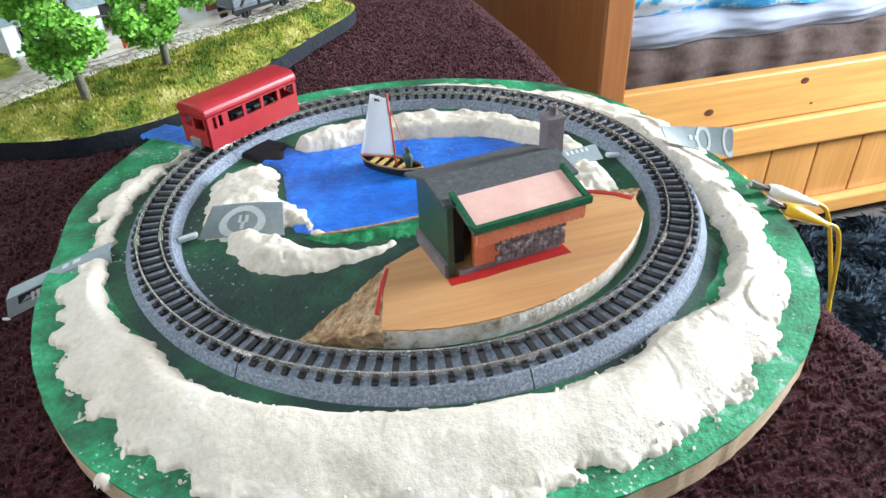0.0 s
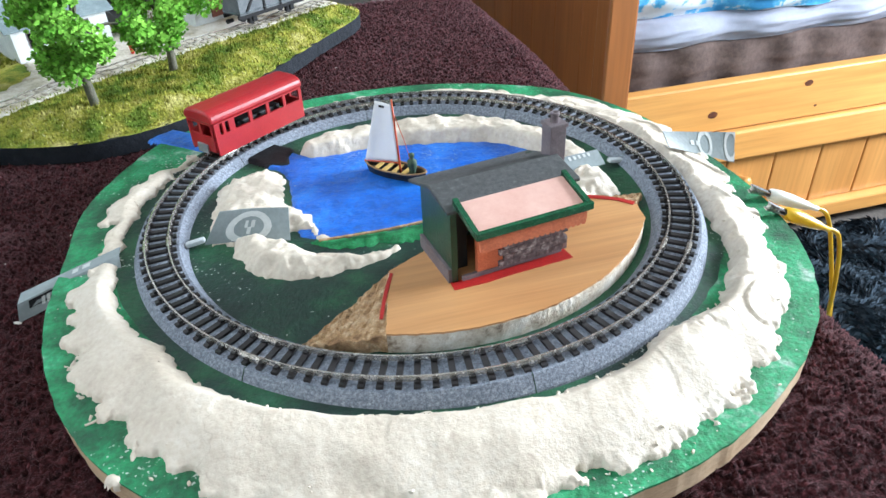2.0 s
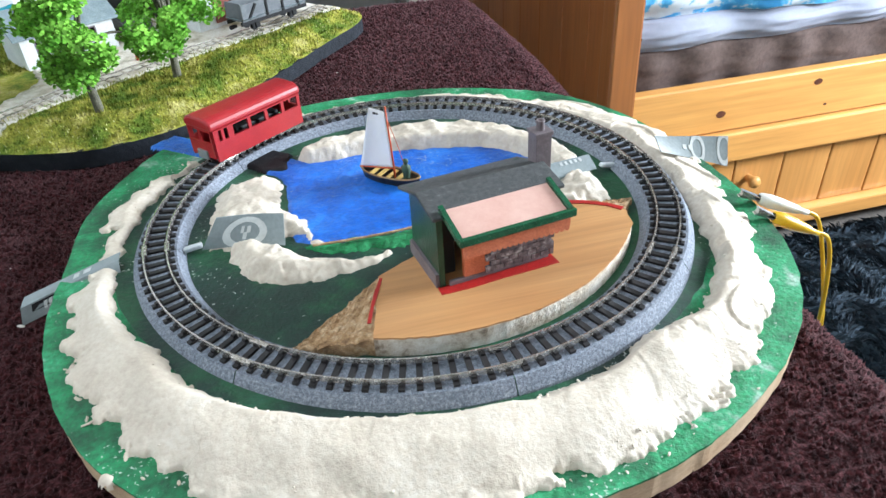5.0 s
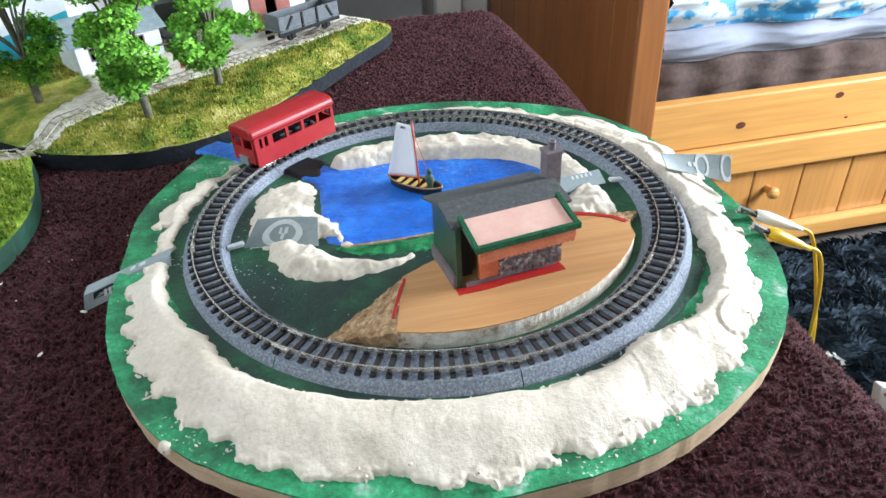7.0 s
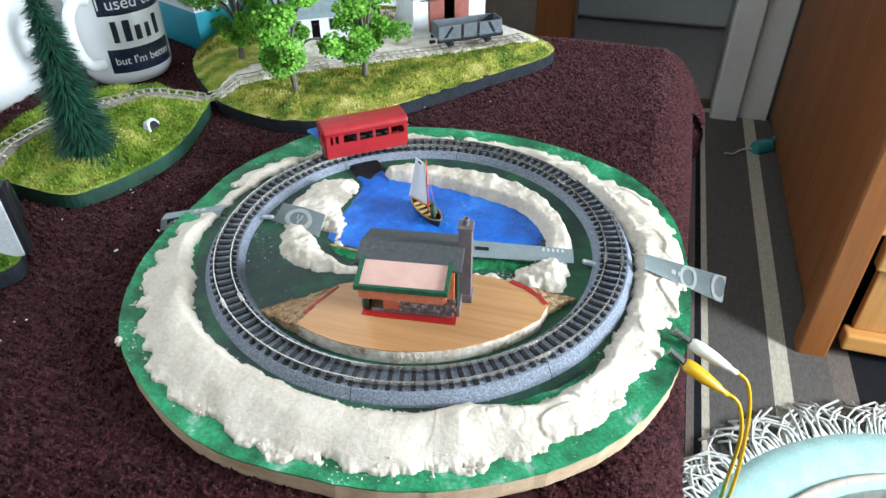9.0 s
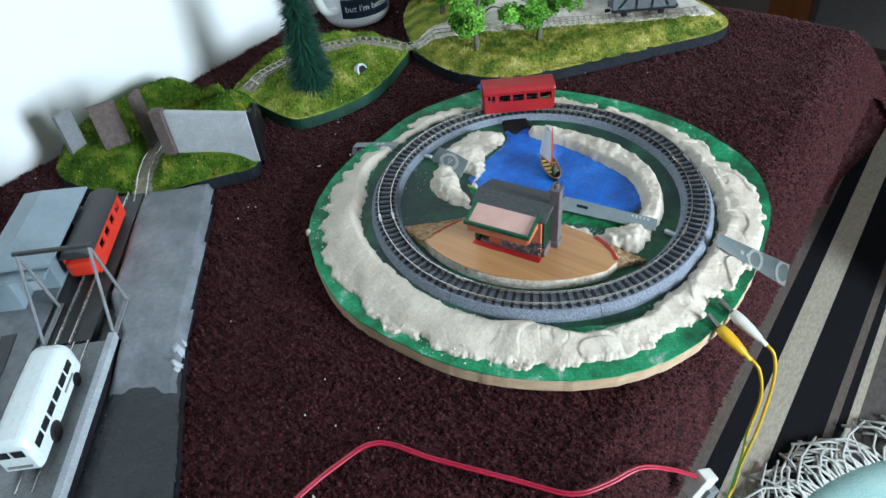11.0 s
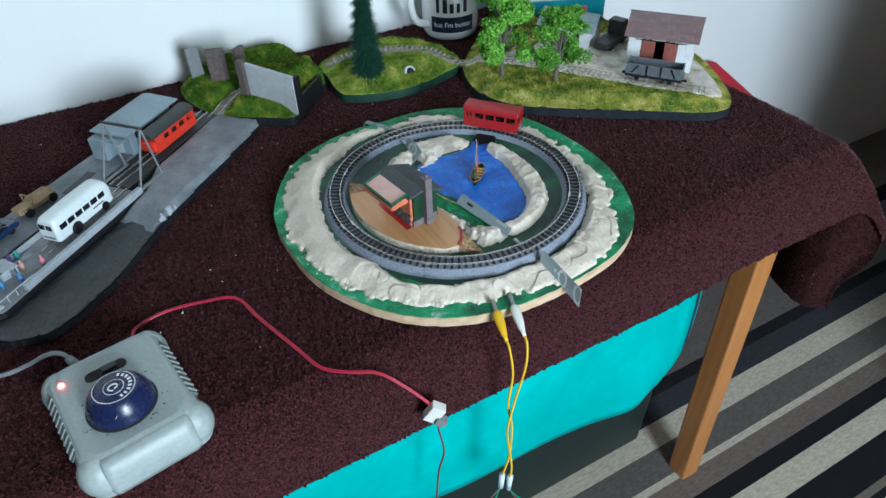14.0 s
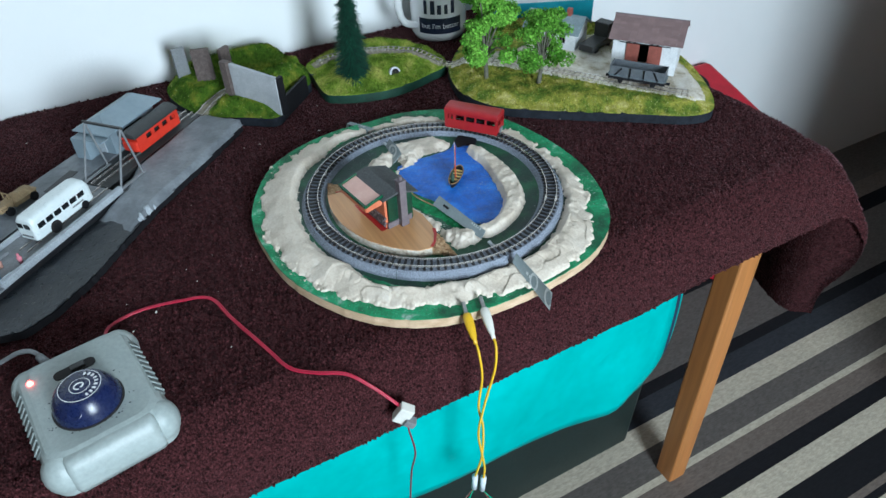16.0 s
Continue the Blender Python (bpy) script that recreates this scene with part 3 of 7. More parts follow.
part("valance", sheet(bedding(0.330, 0.425, 0.004, 62, 0.0055, 1.0), 220, 24), BROWN, bed, "brown velour mattress cover in folds", smooth=True)
part("sheet", sheet(bedding(0.424, 0.478, 0.016, 34, 0.007, 4.0), 160, 24), SHEET, bed, "pale blue-grey sheet", smooth=True)
part("duvet", sheet(bedding(0.475, 0.58, 0.030, 13, 0.016, 9.0), 160, 24), DUVET, bed, "blue and white patterned duvet", smooth=True)
part("mattress_board", B((0.66, 0.50, 0.36), (1.26, 0.85, 0.05)), PINE, bed)

# ---- round bath mat ----
MAT_BLUE = mat("pale_aqua_cotton", [(0.3, (0.34, 0.55, 0.53)), (0.7, (0.44, 0.63, 0.60))], 40, 0.95, 0.6, 500, fine=0.1)
MAT_WHITE = mat("white_cotton", [(0.3, (0.58, 0.57, 0.53)), (0.7, (0.68, 0.67, 0.63))], 40, 0.95, 0.6, 500, fine=0.1)
MAT_PALE = mat("pale_cream_cotton", [(0.3, (0.42, 0.53, 0.50)), (0.7, (0.58, 0.62, 0.58))], 12, 0.95, 0.6, 400, fine=0.1)
MC = (0.66, 0.15, FLOOR + 0.006)
rug2 = thing("round_mat", MC, 0, "round aqua and cream cotton mat with a white fringe", "mat")
part("rim", lathe([(0.30, 0.0), (0.30, 0.012), (0.375, 0.014), (0.40, 0.012), (0.405, 0.0)], 96), MAT_BLUE, rug2, smooth=True)
part("centre", lathe([(0.0, 0.012), (0.15, 0.012), (0.302, 0.011), (0.302, 0.0)], 72), MAT_PALE, rug2, "cream centre", smooth=True)
part("border_cord", tube([(0.318 * math.cos(radians(k * 4)), 0.318 * math.sin(radians(k * 4)), 0.0135) for k in range(91)], 0.006, 6), mat("beige_cord", (0.50, 0.42, 0.36), 80, 0.9, 0.4), rug2, "raised beige cord", smooth=True)
bm = bmesh.new()
for k in range(14):
    a0 = k * 360 / 14
    pts = [(math.cos(radians(a0)) * 0.245 + math.cos(s * 0.9 + a0) * (0.050 - s * 0.005), math.sin(radians(a0)) * 0.245 + math.sin(s * 0.9 + a0) * (0.050 - s * 0.005), 0.012) for s in [i * 0.35 for i in range(24)]]
    tube(pts, 0.0075, 6, bm)
part("swirl_pattern", bm, MAT_WHITE, rug2, "raised cream scrolls", smooth=True)
fr = random.Random(2)
bm = bmesh.new()
for i in range(520):
    a = radians(i * 360 / 520)
    r0, ln = 0.398, fr.uniform(0.045, 0.075)
    tw = fr.uniform(-0.25, 0.25)
    pts = [(r0 * math.cos(a), r0 * math.sin(a), 0.010)]
    for s in (0.35, 0.7, 1.0):
        b2 = a + tw * s * s
        pts.append(((r0 + ln * s) * math.cos(b2), (r0 + ln * s) * math.sin(b2), 0.006 + 0.012 * math.sin(s * 3) * fr.uniform(0.2, 1.4)))
    tube(pts, 0.0022, 4, bm)
part("fringe", bm, MAT_WHITE, rug2, "knotted white cotton fringe", smooth=True)["kind"] = "stuff"

# ---- dark shaggy throw on the floor ----
SHAG = per_island(mat("slate_shag", [(0.3, (0.010, 0.016, 0.024)), (0.6, (0.034, 0.048, 0.064)), (0.8, (0.10, 0.125, 0.15))], 60, 0.95, 0.8, 300, spec=0.15), 0.7)
SX0, SX1, SY0, SY1 = 0.70, 1.60, 0.02, 0.69


def shag_z(x, y):
    d = min(x - SX0 - 0.03 * N(y, 0, 0, 9), SX1 - x, y - SY0, SY1 - y)
    return FLOOR + 0.005 + 0.030 * smooth01(d / 0.05) + 0.006 * N(x, y, 4, 16) if d > -0.02 else FLOOR + 0.002


throw = thing("shaggy_rug", (0, 0, 0), 0, "dark slate shaggy rug beside the bed", "rug")
part("backing", sheet(lambda u, v: Vector((SX0 + u * (SX1 - SX0), SY0 + v * (SY1 - SY0), shag_z(SX0 + u * (SX1 - SX0), SY0 + v * (SY1 - SY0)))), 90, 60), SHAG, throw, smooth=True)
sg_r = random.Random(12)
vs, fs = [], []
for k in range(26000):
    x, y = sg_r.uniform(SX0 - 0.01, SX1), sg_r.uniform(SY0, SY1)
    z = shag_z(x, y)
    a = N(x, y, 8, 13) * 5 + sg_r.uniform(-0.7, 0.7)
    ln = sg_r.uniform(0.012, 0.030)
    d = Vector((math.cos(a), math.sin(a), 0))
    s2 = Vector((-d.y, d.x, 0)) * 0.0016
    p = Vector((x, y, z - 0.002))
    i0 = len(vs)
    vs += [tuple(p - s2), tuple(p + s2), tuple(p + d * ln * 0.6 + Vector((0, 0, ln * 0.5)) + s2), tuple(p + d * ln * 1.1 + Vector((0, 0, ln * 0.35)))]
    fs.append((i0, i0 + 1, i0 + 2, i0 + 3))
me = bpy.data.meshes.new("shag")
me.from_pydata(vs, [], fs)
me.materials.append(SHAG)
o = new("shag", me)
o.parent = throw
o["kind"], o["label"] = "stuff", "long dark pile"

# ---- circular layout board ----
TOP = 0.0100
RIM = [(-180, 0.1560), (-165, 0.1620), (-150, 0.1690), (-135, 0.1755), (-120, 0.1760), (-105, 0.1765), (-90, 0.1725), (-75, 0.1725), (-60, 0.1720), (-45, 0.1725), (-30, 0.1705), (-15, 0.1660), (0, 0.1630), (15, 0.1650),
       (30, 0.1720), (45, 0.1750), (60, 0.1690), (75, 0.1635), (90, 0.1585), (105, 0.1570), (120, 0.1600), (135, 0.1655), (150, 0.1620), (165, 0.1600)]


def warp(x, y):
    """The plywood is warped: outside the track it dips towards the open side and lifts towards the wall."""
    return max(-0.0070, min(0.0030, -0.0015 - 0.035 * x)) * smooth01((math.hypot(x, y) - 0.110) / 0.032)


def ring_table(rows):
    """A smooth closed curve of values over the angle in degrees."""
    a = np.array([r[0] for r in rows], float)
    n = len(rows)

    def f(deg, col=1):
        v = [r[col] for r in rows]
        deg = (deg + 180) % 360 - 180
        i = int(np.searchsorted(a, deg, side="right")) - 1
        a0, a1 = a[i], a[(i + 1) % n] + (360 if i + 1 >= n else 0)
        s = (deg - a0) / (a1 - a0)
        p0, p1, p2, p3 = v[i - 1], v[i], v[(i + 1) % n], v[(i + 2) % n]
        return 0.5 * (2 * p1 + (p2 - p0) * s + (2 * p0 - 5 * p1 + 4 * p2 - p3) * s * s + (3 * p1 - p0 - 3 * p2 + p3) * s ** 3)
    return f


rim = ring_table(RIM)
edge = []
for i in range(360):
    d = i - 180
    r = rim(d) + 0.0005 * N(d, 0, 0, 0.35) + 0.0003 * N(d, 3, 0, 1.7)
    edge.append((r * math.cos(radians(d)), r * math.sin(radians(d))))
board = thing("layout_board", (0, 0, 0), 0, "round plywood board painted green and dressed with white plaster", "model railway")


def disc(line, z, skirt, rings=(0.0, 0.5, 0.62, 0.70, 0.76, 0.82, 0.88, 0.94, 1.0)):
    """A flat sheet inside an outline, in rings, with a short upright rim."""
    bm = bmesh.new()
    rows = [[bm.verts.new((x * f, y * f, z)) for x, y in line] for f in rings[1:]]
    rows.append([bm.verts.new((x, y, z - skirt)) for x, y in line])
    mid_v = bm.verts.new((0, 0, z))
    n = len(line)
    for i in range(n):
        j = (i + 1) % n
        bm.faces.new((mid_v, rows[0][i], rows[0][j]))
        for p, q in zip(rows, rows[1:]):
            bm.faces.new((p[i], q[i], q[j], p[j]))
    return bm


part("base", disc(edge, TOP - 0.0008, 0.0098), PLY, board, "sawn plywood edge")
part("painted_top", disc([(x * 1.0006, y * 1.0006) for x, y in edge], TOP, 0.0010), BOARD_GREEN, board, "mottled green paint")
inner = [(r * math.cos(radians(d)), r * math.sin(radians(d))) for d, r in [(d, 0.1350 + 0.004 * N(d, 1, 0, 0.05) + 0.0015 * N(d, 4, 0, 0.3)) for d in range(0, 360, 2)]]
part("inner_paint", disc(inner, TOP + 0.0003, 0.0003), INNER_GREEN, board, "dark green paint with chalky smears")


# ---- plaster on the board ----
BAND = [  # angle, inner radius, outer radius, height
    (-179, 0.1330, 0.1400, 0.006), (-168, 0.1355, 0.1500, 0.008), (-156, 0.1360, 0.1560, 0.009), (-146, 0.1335, 0.1605, 0.009), (-137, 0.1370, 0.1640, 0.009), (-122, 0.1345, 0.1665, 0.011), (-106, 0.1325, 0.1665, 0.011), (-92, 0.1315, 0.1640, 0.012),
    (-76, 0.1325, 0.1625, 0.011), (-62, 0.1310, 0.1615, 0.012), (-52, 0.1365, 0.1600, 0.010), (-42, 0.1385, 0.1585, 0.010), (-31, 0.1370, 0.1575, 0.010), (-22, 0.1325, 0.1560, 0.010), (-13, 0.1315, 0.1520, 0.010), (0, 0.1300, 0.1540, 0.010), (17, 0.1320, 0.1650, 0.009),
    (37, 0.1310, 0.1600, 0.008), (57, 0.1300, 0.1520, 0.007), (75, 0.1300, 0.1460, 0.006), (93, 0.1290, 0.1390, 0.005), (113, 0.1290, 0.1390, 0.005), (124, 0.1300, 0.1345, 0.001), (138, 0.1320, 0.1330, -0.004), (147, 0.1320, 0.1370, 0.004), (157, 0.1320, 0.1440, 0.006), (170, 0.1330, 0.1440, 0.006)]
band = ring_table(BAND)


def band_height(deg, r):
    """A soft low bank with a thin, torn skirt: the swell follows a calm outline, the skirt a ragged one."""
    x, y = r * math.cos(radians(deg)), r * math.sin(radians(deg))
    calm_in, calm_out = band(deg, 1) + 0.0020 * N(x, y, 1, 60), band(deg, 2) + 0.0060 * N(x, y, 5, 48)
    ri = calm_in + 0.0030 * N(x, y, 2, 150) + 0.0014 * N(x, y, 2, 420)
    ro = calm_out + 0.0012 + 0.0072 * N(x, y, 6, 110) + 0.0020 * N(x, y, 6, 290) + 0.0012 * N(x, y, 7, 640)
    d = min(r - ri, min(ro, rim(deg) - 0.0025) - r)
    if d < 0:
        return TOP + d * 1.5
    rough = 0.12 + 0.88 * smooth01((x + 0.4 * y + 0.030) / 0.09)
    swell = smooth01((r - calm_in + 0.001) / 0.008) * smooth01((calm_out - r + 0.001) / (0.019 + 0.005 * rough))
    lump = 0.86 + (0.17 + 0.12 * rough) * N(x, y, 9, 24) + rough * (0.42 * N(x, y, 4, 58) + 0.20 * N(x, y, 14, 120))
    crease = -0.0009 * rough * max(0.0, 1 - abs(N(x, y, 33, 34) + 0.3 * N(x, y, 3, 110)) / 0.05) * swell        # joins where the lumps were pressed together
    flap = 0.0012 * rough * min(1, max(0, N(x, y, 15, 42) - 0.10) / 0.012)                 # torn flaps with a sharp step
    wrinkle = (0.00035 * N(x, y, 8, 120) + 0.00010 * N(x, y, 3, 420)) * (0.25 + 0.75 * rough)
    crumb = 0.0030 * max(0, N(x, y, 21, 300) - 0.25) / 0.3 * max(0, 1 - d / 0.006) * max(0, N(x, y, 2, 20) + 0.15)
    skirt = 0.0011 * smooth01(d / 0.0010) + 0.0008 * smooth01(d / 0.006)
    return TOP + 0.0004 + skirt + band(deg, 3) * (0.58 + 0.24 * rough) * swell * max(0.25, lump) + (flap + wrinkle + crease) * min(1, d / 0.003) + crumb


def band_mesh(a0, a1):
    bm = bmesh.new()
    na, nr = int((a1 - a0) / 0.22), 82
    g = []
    for i in range(na + 1):
        a = a0 + (a1 - a0) * i / na
        row = []
        for j in range(nr + 1):
            r = 0.1275 + (0.1785 - 0.1275) * j / nr
            z = band_height(a, r)
            row.append((bm.verts.new((r * math.cos(radians(a)), r * math.sin(radians(a)), max(z, TOP - 0.0015))), z))
        g.append(row)
    for i in range(na):
        for j in range(nr):
            q = (g[i][j], g[i + 1][j], g[i + 1][j + 1], g[i][j + 1])
            if max(p[1] for p in q) > TOP - 0.0003:
                bm.faces.new([p[0] for p in q])
    loose = [v for v in bm.verts if not v.link_faces]
    bmesh.ops.delete(bm, geom=loose, context="VERTS")
    return bm


part("plaster_bank", band_mesh(-221, 128), PLASTER, board, "rough white plaster bank round the rim", smooth=True)


def mound(outline, h, width, seed, amp=0.35, jag=0.0022):
    out = [(p.x, p.y) for p in spline([(x, y, 0) for x, y in outline], 5, True)]

    def f(x, y, d):
        d += jag * 1.3 * N(x, y, seed, 150) + jag * 0.8 * N(x, y, seed + 3, 340)
        if d < 0:
            return TOP + d * 2
        lump = 0.72 + amp * N(x, y, seed + 1, 85) + amp * 0.5 * N(x, y, seed + 5, 190)
        return TOP + 0.0004 + h * (0.80 * smooth01(d / width) + 0.16 * smooth01(d / 0.0012)) * max(0.2, lump) + 0.0005 * N(x, y, seed, 420)
    return hill(out, f, 0.0009, TOP)


part("plaster_mound", mound([(-0.0945, -0.0040), (-0.0960, 0.0180), (-0.0915, 0.0440), (-0.0800, 0.0540), (-0.0640, 0.0560), (-0.0595, 0.0440), (-0.0620, 0.0240), (-0.0525, 0.0070), (-0.0505, -0.0080), (-0.0600, -0.0050), (-0.0780, -0.0080)], 0.009, 0.010, 1.0, 0.22), PLASTER, board, smooth=True)
part("plaster_mound", mound([(-0.0865, -0.0075), (-0.0820, -0.0280), (-0.0670, -0.0415), (-0.0510, -0.0430), (-0.0360, -0.0425), (-0.0220, -0.0380), (-0.0180, -0.0320), (-0.0330, -0.0350), (-0.0510, -0.0270), (-0.0630, -0.0140), (-0.0760, -0.0050)], 0.009, 0.009, 7.0, 0.22), PLASTER, board, smooth=True)
part("plaster_mound", mound([(-0.058, 0.012), (-0.052, 0.004), (-0.047, -0.008), (-0.045, -0.018), (-0.052, -0.012)], 0.003, 0.006, 3.0), PLASTER, board, smooth=True)
part("plaster_mound", mound([(0.060, -0.021), (0.066, -0.010), (0.074, -0.001), (0.084, 0.006), (0.093, -0.002), (0.094, -0.014), (0.090, -0.023), (0.069, -0.027)], 0.011, 0.010, 21.0), PLASTER, board, smooth=True)
part("plaster_mound", mound([(0.008, -0.034), (0.029, -0.025), (0.053, -0.019), (0.060, -0.023), (0.056, -0.029), (0.030, -0.034), (0.012, -0.040)], 0.006, 0.006, 15.0), PLASTER, board, smooth=True)
part("plaster_bank", mound([(-0.049, 0.070), (-0.045, 0.077), (-0.024, 0.083), (0.004, 0.086), (0.034, 0.082), (0.062, 0.069), (0.083, 0.044), (0.093, 0.014), (0.088, 0.004), (0.078, 0.002), (0.076, 0.016), (0.071, 0.030), (0.053, 0.049), (0.025, 0.058), (-0.009, 0.065), (-0.040, 0.063)], 0.0120, 0.005, 31.0, 0.14, 0.0008), PLASTER, board, "curved plaster bank round the lake", smooth=True)

cb = random.Random(14)
bm = bmesh.new()
for i in range(210):
    a = cb.choice((cb.gauss(-112, 9), cb.gauss(-84, 10), cb.gauss(-60, 14), cb.uniform(-180, 180)))
    r = band(a, 1) + abs(cb.gauss(0, 0.0035)) - 0.0012 if cb.random() < 0.72 else band(a, 2) + cb.gauss(0.001, 0.004)
    if not 0.1295 < r < 0.178:
        continue
    x, y = r * math.cos(radians(a)), r * math.sin(radians(a))
    s = cb.choice((0.0002, 0.0003, 0.0004, 0.0005, 0.0007))
    z = max(TOP, min(band_height(a, r), TOP + 0.007)) if band(a, 3) > 0 else TOP
    bmesh.ops.create_icosphere(bm, subdivisions=1, radius=s, matrix=pose(x, y, z + s * 0.35, cb.uniform(0, 90), 0, cb.uniform(0, 180)) @ Matrix.Diagonal((cb.uniform(0.8, 1.8), 1, 0.7, 1)))
part("plaster_crumble", bm, PLASTER, board, "loose plaster crumbs along the bank")["kind"] = "stuff"

# ---- lake and stream ----
lake_line = spline([(x, y, 0) for x, y in [(-0.056, -0.010), (-0.0575, 0.022), (-0.0580, 0.050), (-0.068, 0.066), (-0.068, 0.078), (-0.056, 0.077), (-0.045, 0.068), (-0.022, 0.066), (0.015, 0.062), (0.047, 0.053), (0.067, 0.036), (0.070, 0.015), (0.052, 0.003), (0.020, -0.004), (-0.006, -0.016), (-0.030, -0.015)]], 6, True)
part("lake", hill([(p.x, p.y) for p in lake_line], lambda x, y, d: TOP + 0.0013 + 0.0005 * N(x, y, 2, 160) + 0.0003 * N(x, y, 5, 420) + min(0, d + 0.001 * N(x, y, 4, 200)), 0.0012, TOP), LAKE_M, board, "rippled glossy blue lake", smooth=True)
part("stream", hill([(-0.098, 0.090), (-0.130, 0.116), (-0.118, 0.126), (-0.086, 0.100)], lambda x, y, d: TOP + 0.0008 + 0.0003 * N(x, y, 5, 300) + min(0, d), 0.0012, TOP), LAKE_M, board, "blue painted stream", smooth=True)
# Flat black patch stands in for the shade under the track bridge.
part("bridge_hole", hill([(-0.080, 0.0785), (-0.066, 0.0905), (-0.0540, 0.0800), (-0.0570, 0.0620), (-0.0680, 0.0640)], lambda x, y, d: TOP + 0.0022 + min(0, d + 0.0012 * N(x, y, 4, 150)), 0.0010, TOP), BLACK, board, "flat black patch for the shade where the stream goes under the track", smooth=True)
GRASS_PATCH = mat("bright_green_flock", [(0.25, (0.006, 0.06, 0.02)), (0.5, (0.015, 0.19, 0.06)), (0.8, (0.05, 0.33, 0.13))], 160, 0.9, 0.8, 700, fine=0.2, dist=0.001)
part("flock_strip", mound([(-0.052, -0.018), (-0.030, -0.016), (-0.006, -0.018), (0.020, -0.005), (0.052, 0.001), (0.072, -0.001), (0.066, -0.010), (0.040, -0.017), (0.010, -0.030), (-0.016, -0.030), (-0.040, -0.026)], 0.003, 0.006, 41.0), GRASS_PATCH, board, "bright green flock bank", smooth=True)
part("twig", tube(spline([(-0.050, -0.021, 0.0135), (-0.020, -0.023, 0.0142), (0.008, -0.020, 0.0142), (0.030, -0.010, 0.013)], 5), 0.0006, 6), CHIP, board, "thin brown twig")
part("plaster_curl", tube(spline([(-0.1330, -0.1030, TOP + 0.0006), (-0.1295, -0.1015, TOP + 0.0006), (-0.1270, -0.0975, TOP + 0.0006), (-0.1248, -0.0955, TOP + 0.0006)], 5), 0.0004, 6), PLASTER, board, "stray white curl", smooth=True)
part("plaster_nub", mound([(-0.1240, -0.1262), (-0.1212, -0.1278), (-0.1200, -0.1264), (-0.1228, -0.1246)], 0.0012, 0.002, 4.0, 0.3, 0.0008), PLASTER, board, smooth=True)

for ob in [o for o in bpy.data.objects if o.parent is board]:
    for v in ob.data.vertices:
        v.co.z += warp(v.co.x, v.co.y)

# ---- track ----
R, RAIL_TOP = 0.1172, 0.0185
track = thing("circle_track", (0, 0, TOP), 0, "circle of narrow gauge track on grey moulded roadbed", "model railway track")
J0 = -86.7
SECTION = [(-0.0118, 0.0), (-0.0086, 0.0050), (0.0086, 0.0050), (0.0118, 0.0), (0.0124, -0.0050)]
for k in range(8):
    a0 = J0 + k * 45
    part("roadbed_section", lathe([(R + p, z) for p, z in SECTION], 34, a0=a0 + 0.10, a1=a0 + 44.90), BALLAST, track)
    for off in (-0.0048, 0.0048):
        w = 0.00032
        rr = R + off
        part("rail", lathe([(rr - w, 0.0062), (rr - w, 0.0085), (rr + w, 0.0085), (rr + w, 0.0062), (rr - w, 0.0062)], 40, a0=a0 + 0.08, a1=a0 + 44.92), RAIL, track)
        part("rail_joiner", lathe([(rr - 0.0010, 0.0058), (rr - 0.0010, 0.0076), (rr + 0.0010, 0.0076), (rr + 0.0010, 0.0058), (rr - 0.0010, 0.0058)], 4, a0=a0 - 2.0, a1=a0 + 2.0), RAIL, track)


# ---- wooden station platform ----
PT = 0.0190
arc = [(0.1025 * math.cos(radians(a)), 0.1025 * math.sin(radians(a))) for a in range(-122, -26, 4)]
chord = [(0.0940, -0.0290), (0.0660, -0.0280), (0.0400, -0.0310), (0.0050, -0.0430), (-0.0235, -0.0585)]
lam_arc = [p for p in arc if -0.0400 < p[0] < 0.0850]
plat = thing("station_platform", (0, 0, 0), 0, "oak-faced chipboard platform with rough sawn edges", "platform")
jr = random.Random(8)


def ragged(pts, amp):
    out = []
    for i, p in enumerate(pts):
        q = pts[(i + 1) % len(pts)]
        k = max(1, int(math.hypot(q[0] - p[0], q[1] - p[1]) / 0.0016))
        for j in range(k):
            s = j / k
            out.append((p[0] + (q[0] - p[0]) * s + jr.uniform(-amp, amp), p[1] + (q[1] - p[1]) * s + jr.uniform(-amp, amp)))
    return out


lam = [(-0.0270, -0.0605)] + lam_arc + [(0.0870, -0.0460), (0.0665, -0.0315)] + chord[2:4]
part("core", prism(ragged(lam, 0.00012), TOP + 0.0003, PT - 0.0008), EDGE_WHITE, plat, "rough pale sawn edge")
part("laminate", prism(ragged(lam, 0.00025), PT - 0.0008, PT), PLAT_TOP, plat, "honey oak laminate")


def chip_end(tip, base, inner):
    """The torn wedge of chipboard that slopes from the laminate to a point."""
    bm = bmesh.new()
    n = 22
    a, b = Vector((*base[0], PT - 0.0009)), Vector((*base[1], PT - 0.0009))
    t = Vector((*tip, TOP + 0.0022))
    rows = []
    for i in range(n + 1):
        s = i / n
        row = []
        for j in range(13):
            p = (a.lerp(b, j / 12)).lerp(t, s ** 0.9)
            p += Vector((jr.uniform(-1, 1), jr.uniform(-1, 1), jr.uniform(-1.2, 0.6))) * 0.0007 * (1 if 0 < i < n else 0.3)
            row.append(bm.verts.new(p))
        rows.append(row)
    for r0, r1 in zip(rows, rows[1:]):
        for j in range(12):
            bm.faces.new((r0[j], r0[j + 1], r1[j + 1], r1[j]))
    for j in (0, 12):
        low = [bm.verts.new((r[j].co.x, r[j].co.y, TOP + 0.0002)) for r in rows]
        for i in range(n):
            bm.faces.new((rows[i][j], rows[i + 1][j], low[i + 1], low[i]))
    return bm


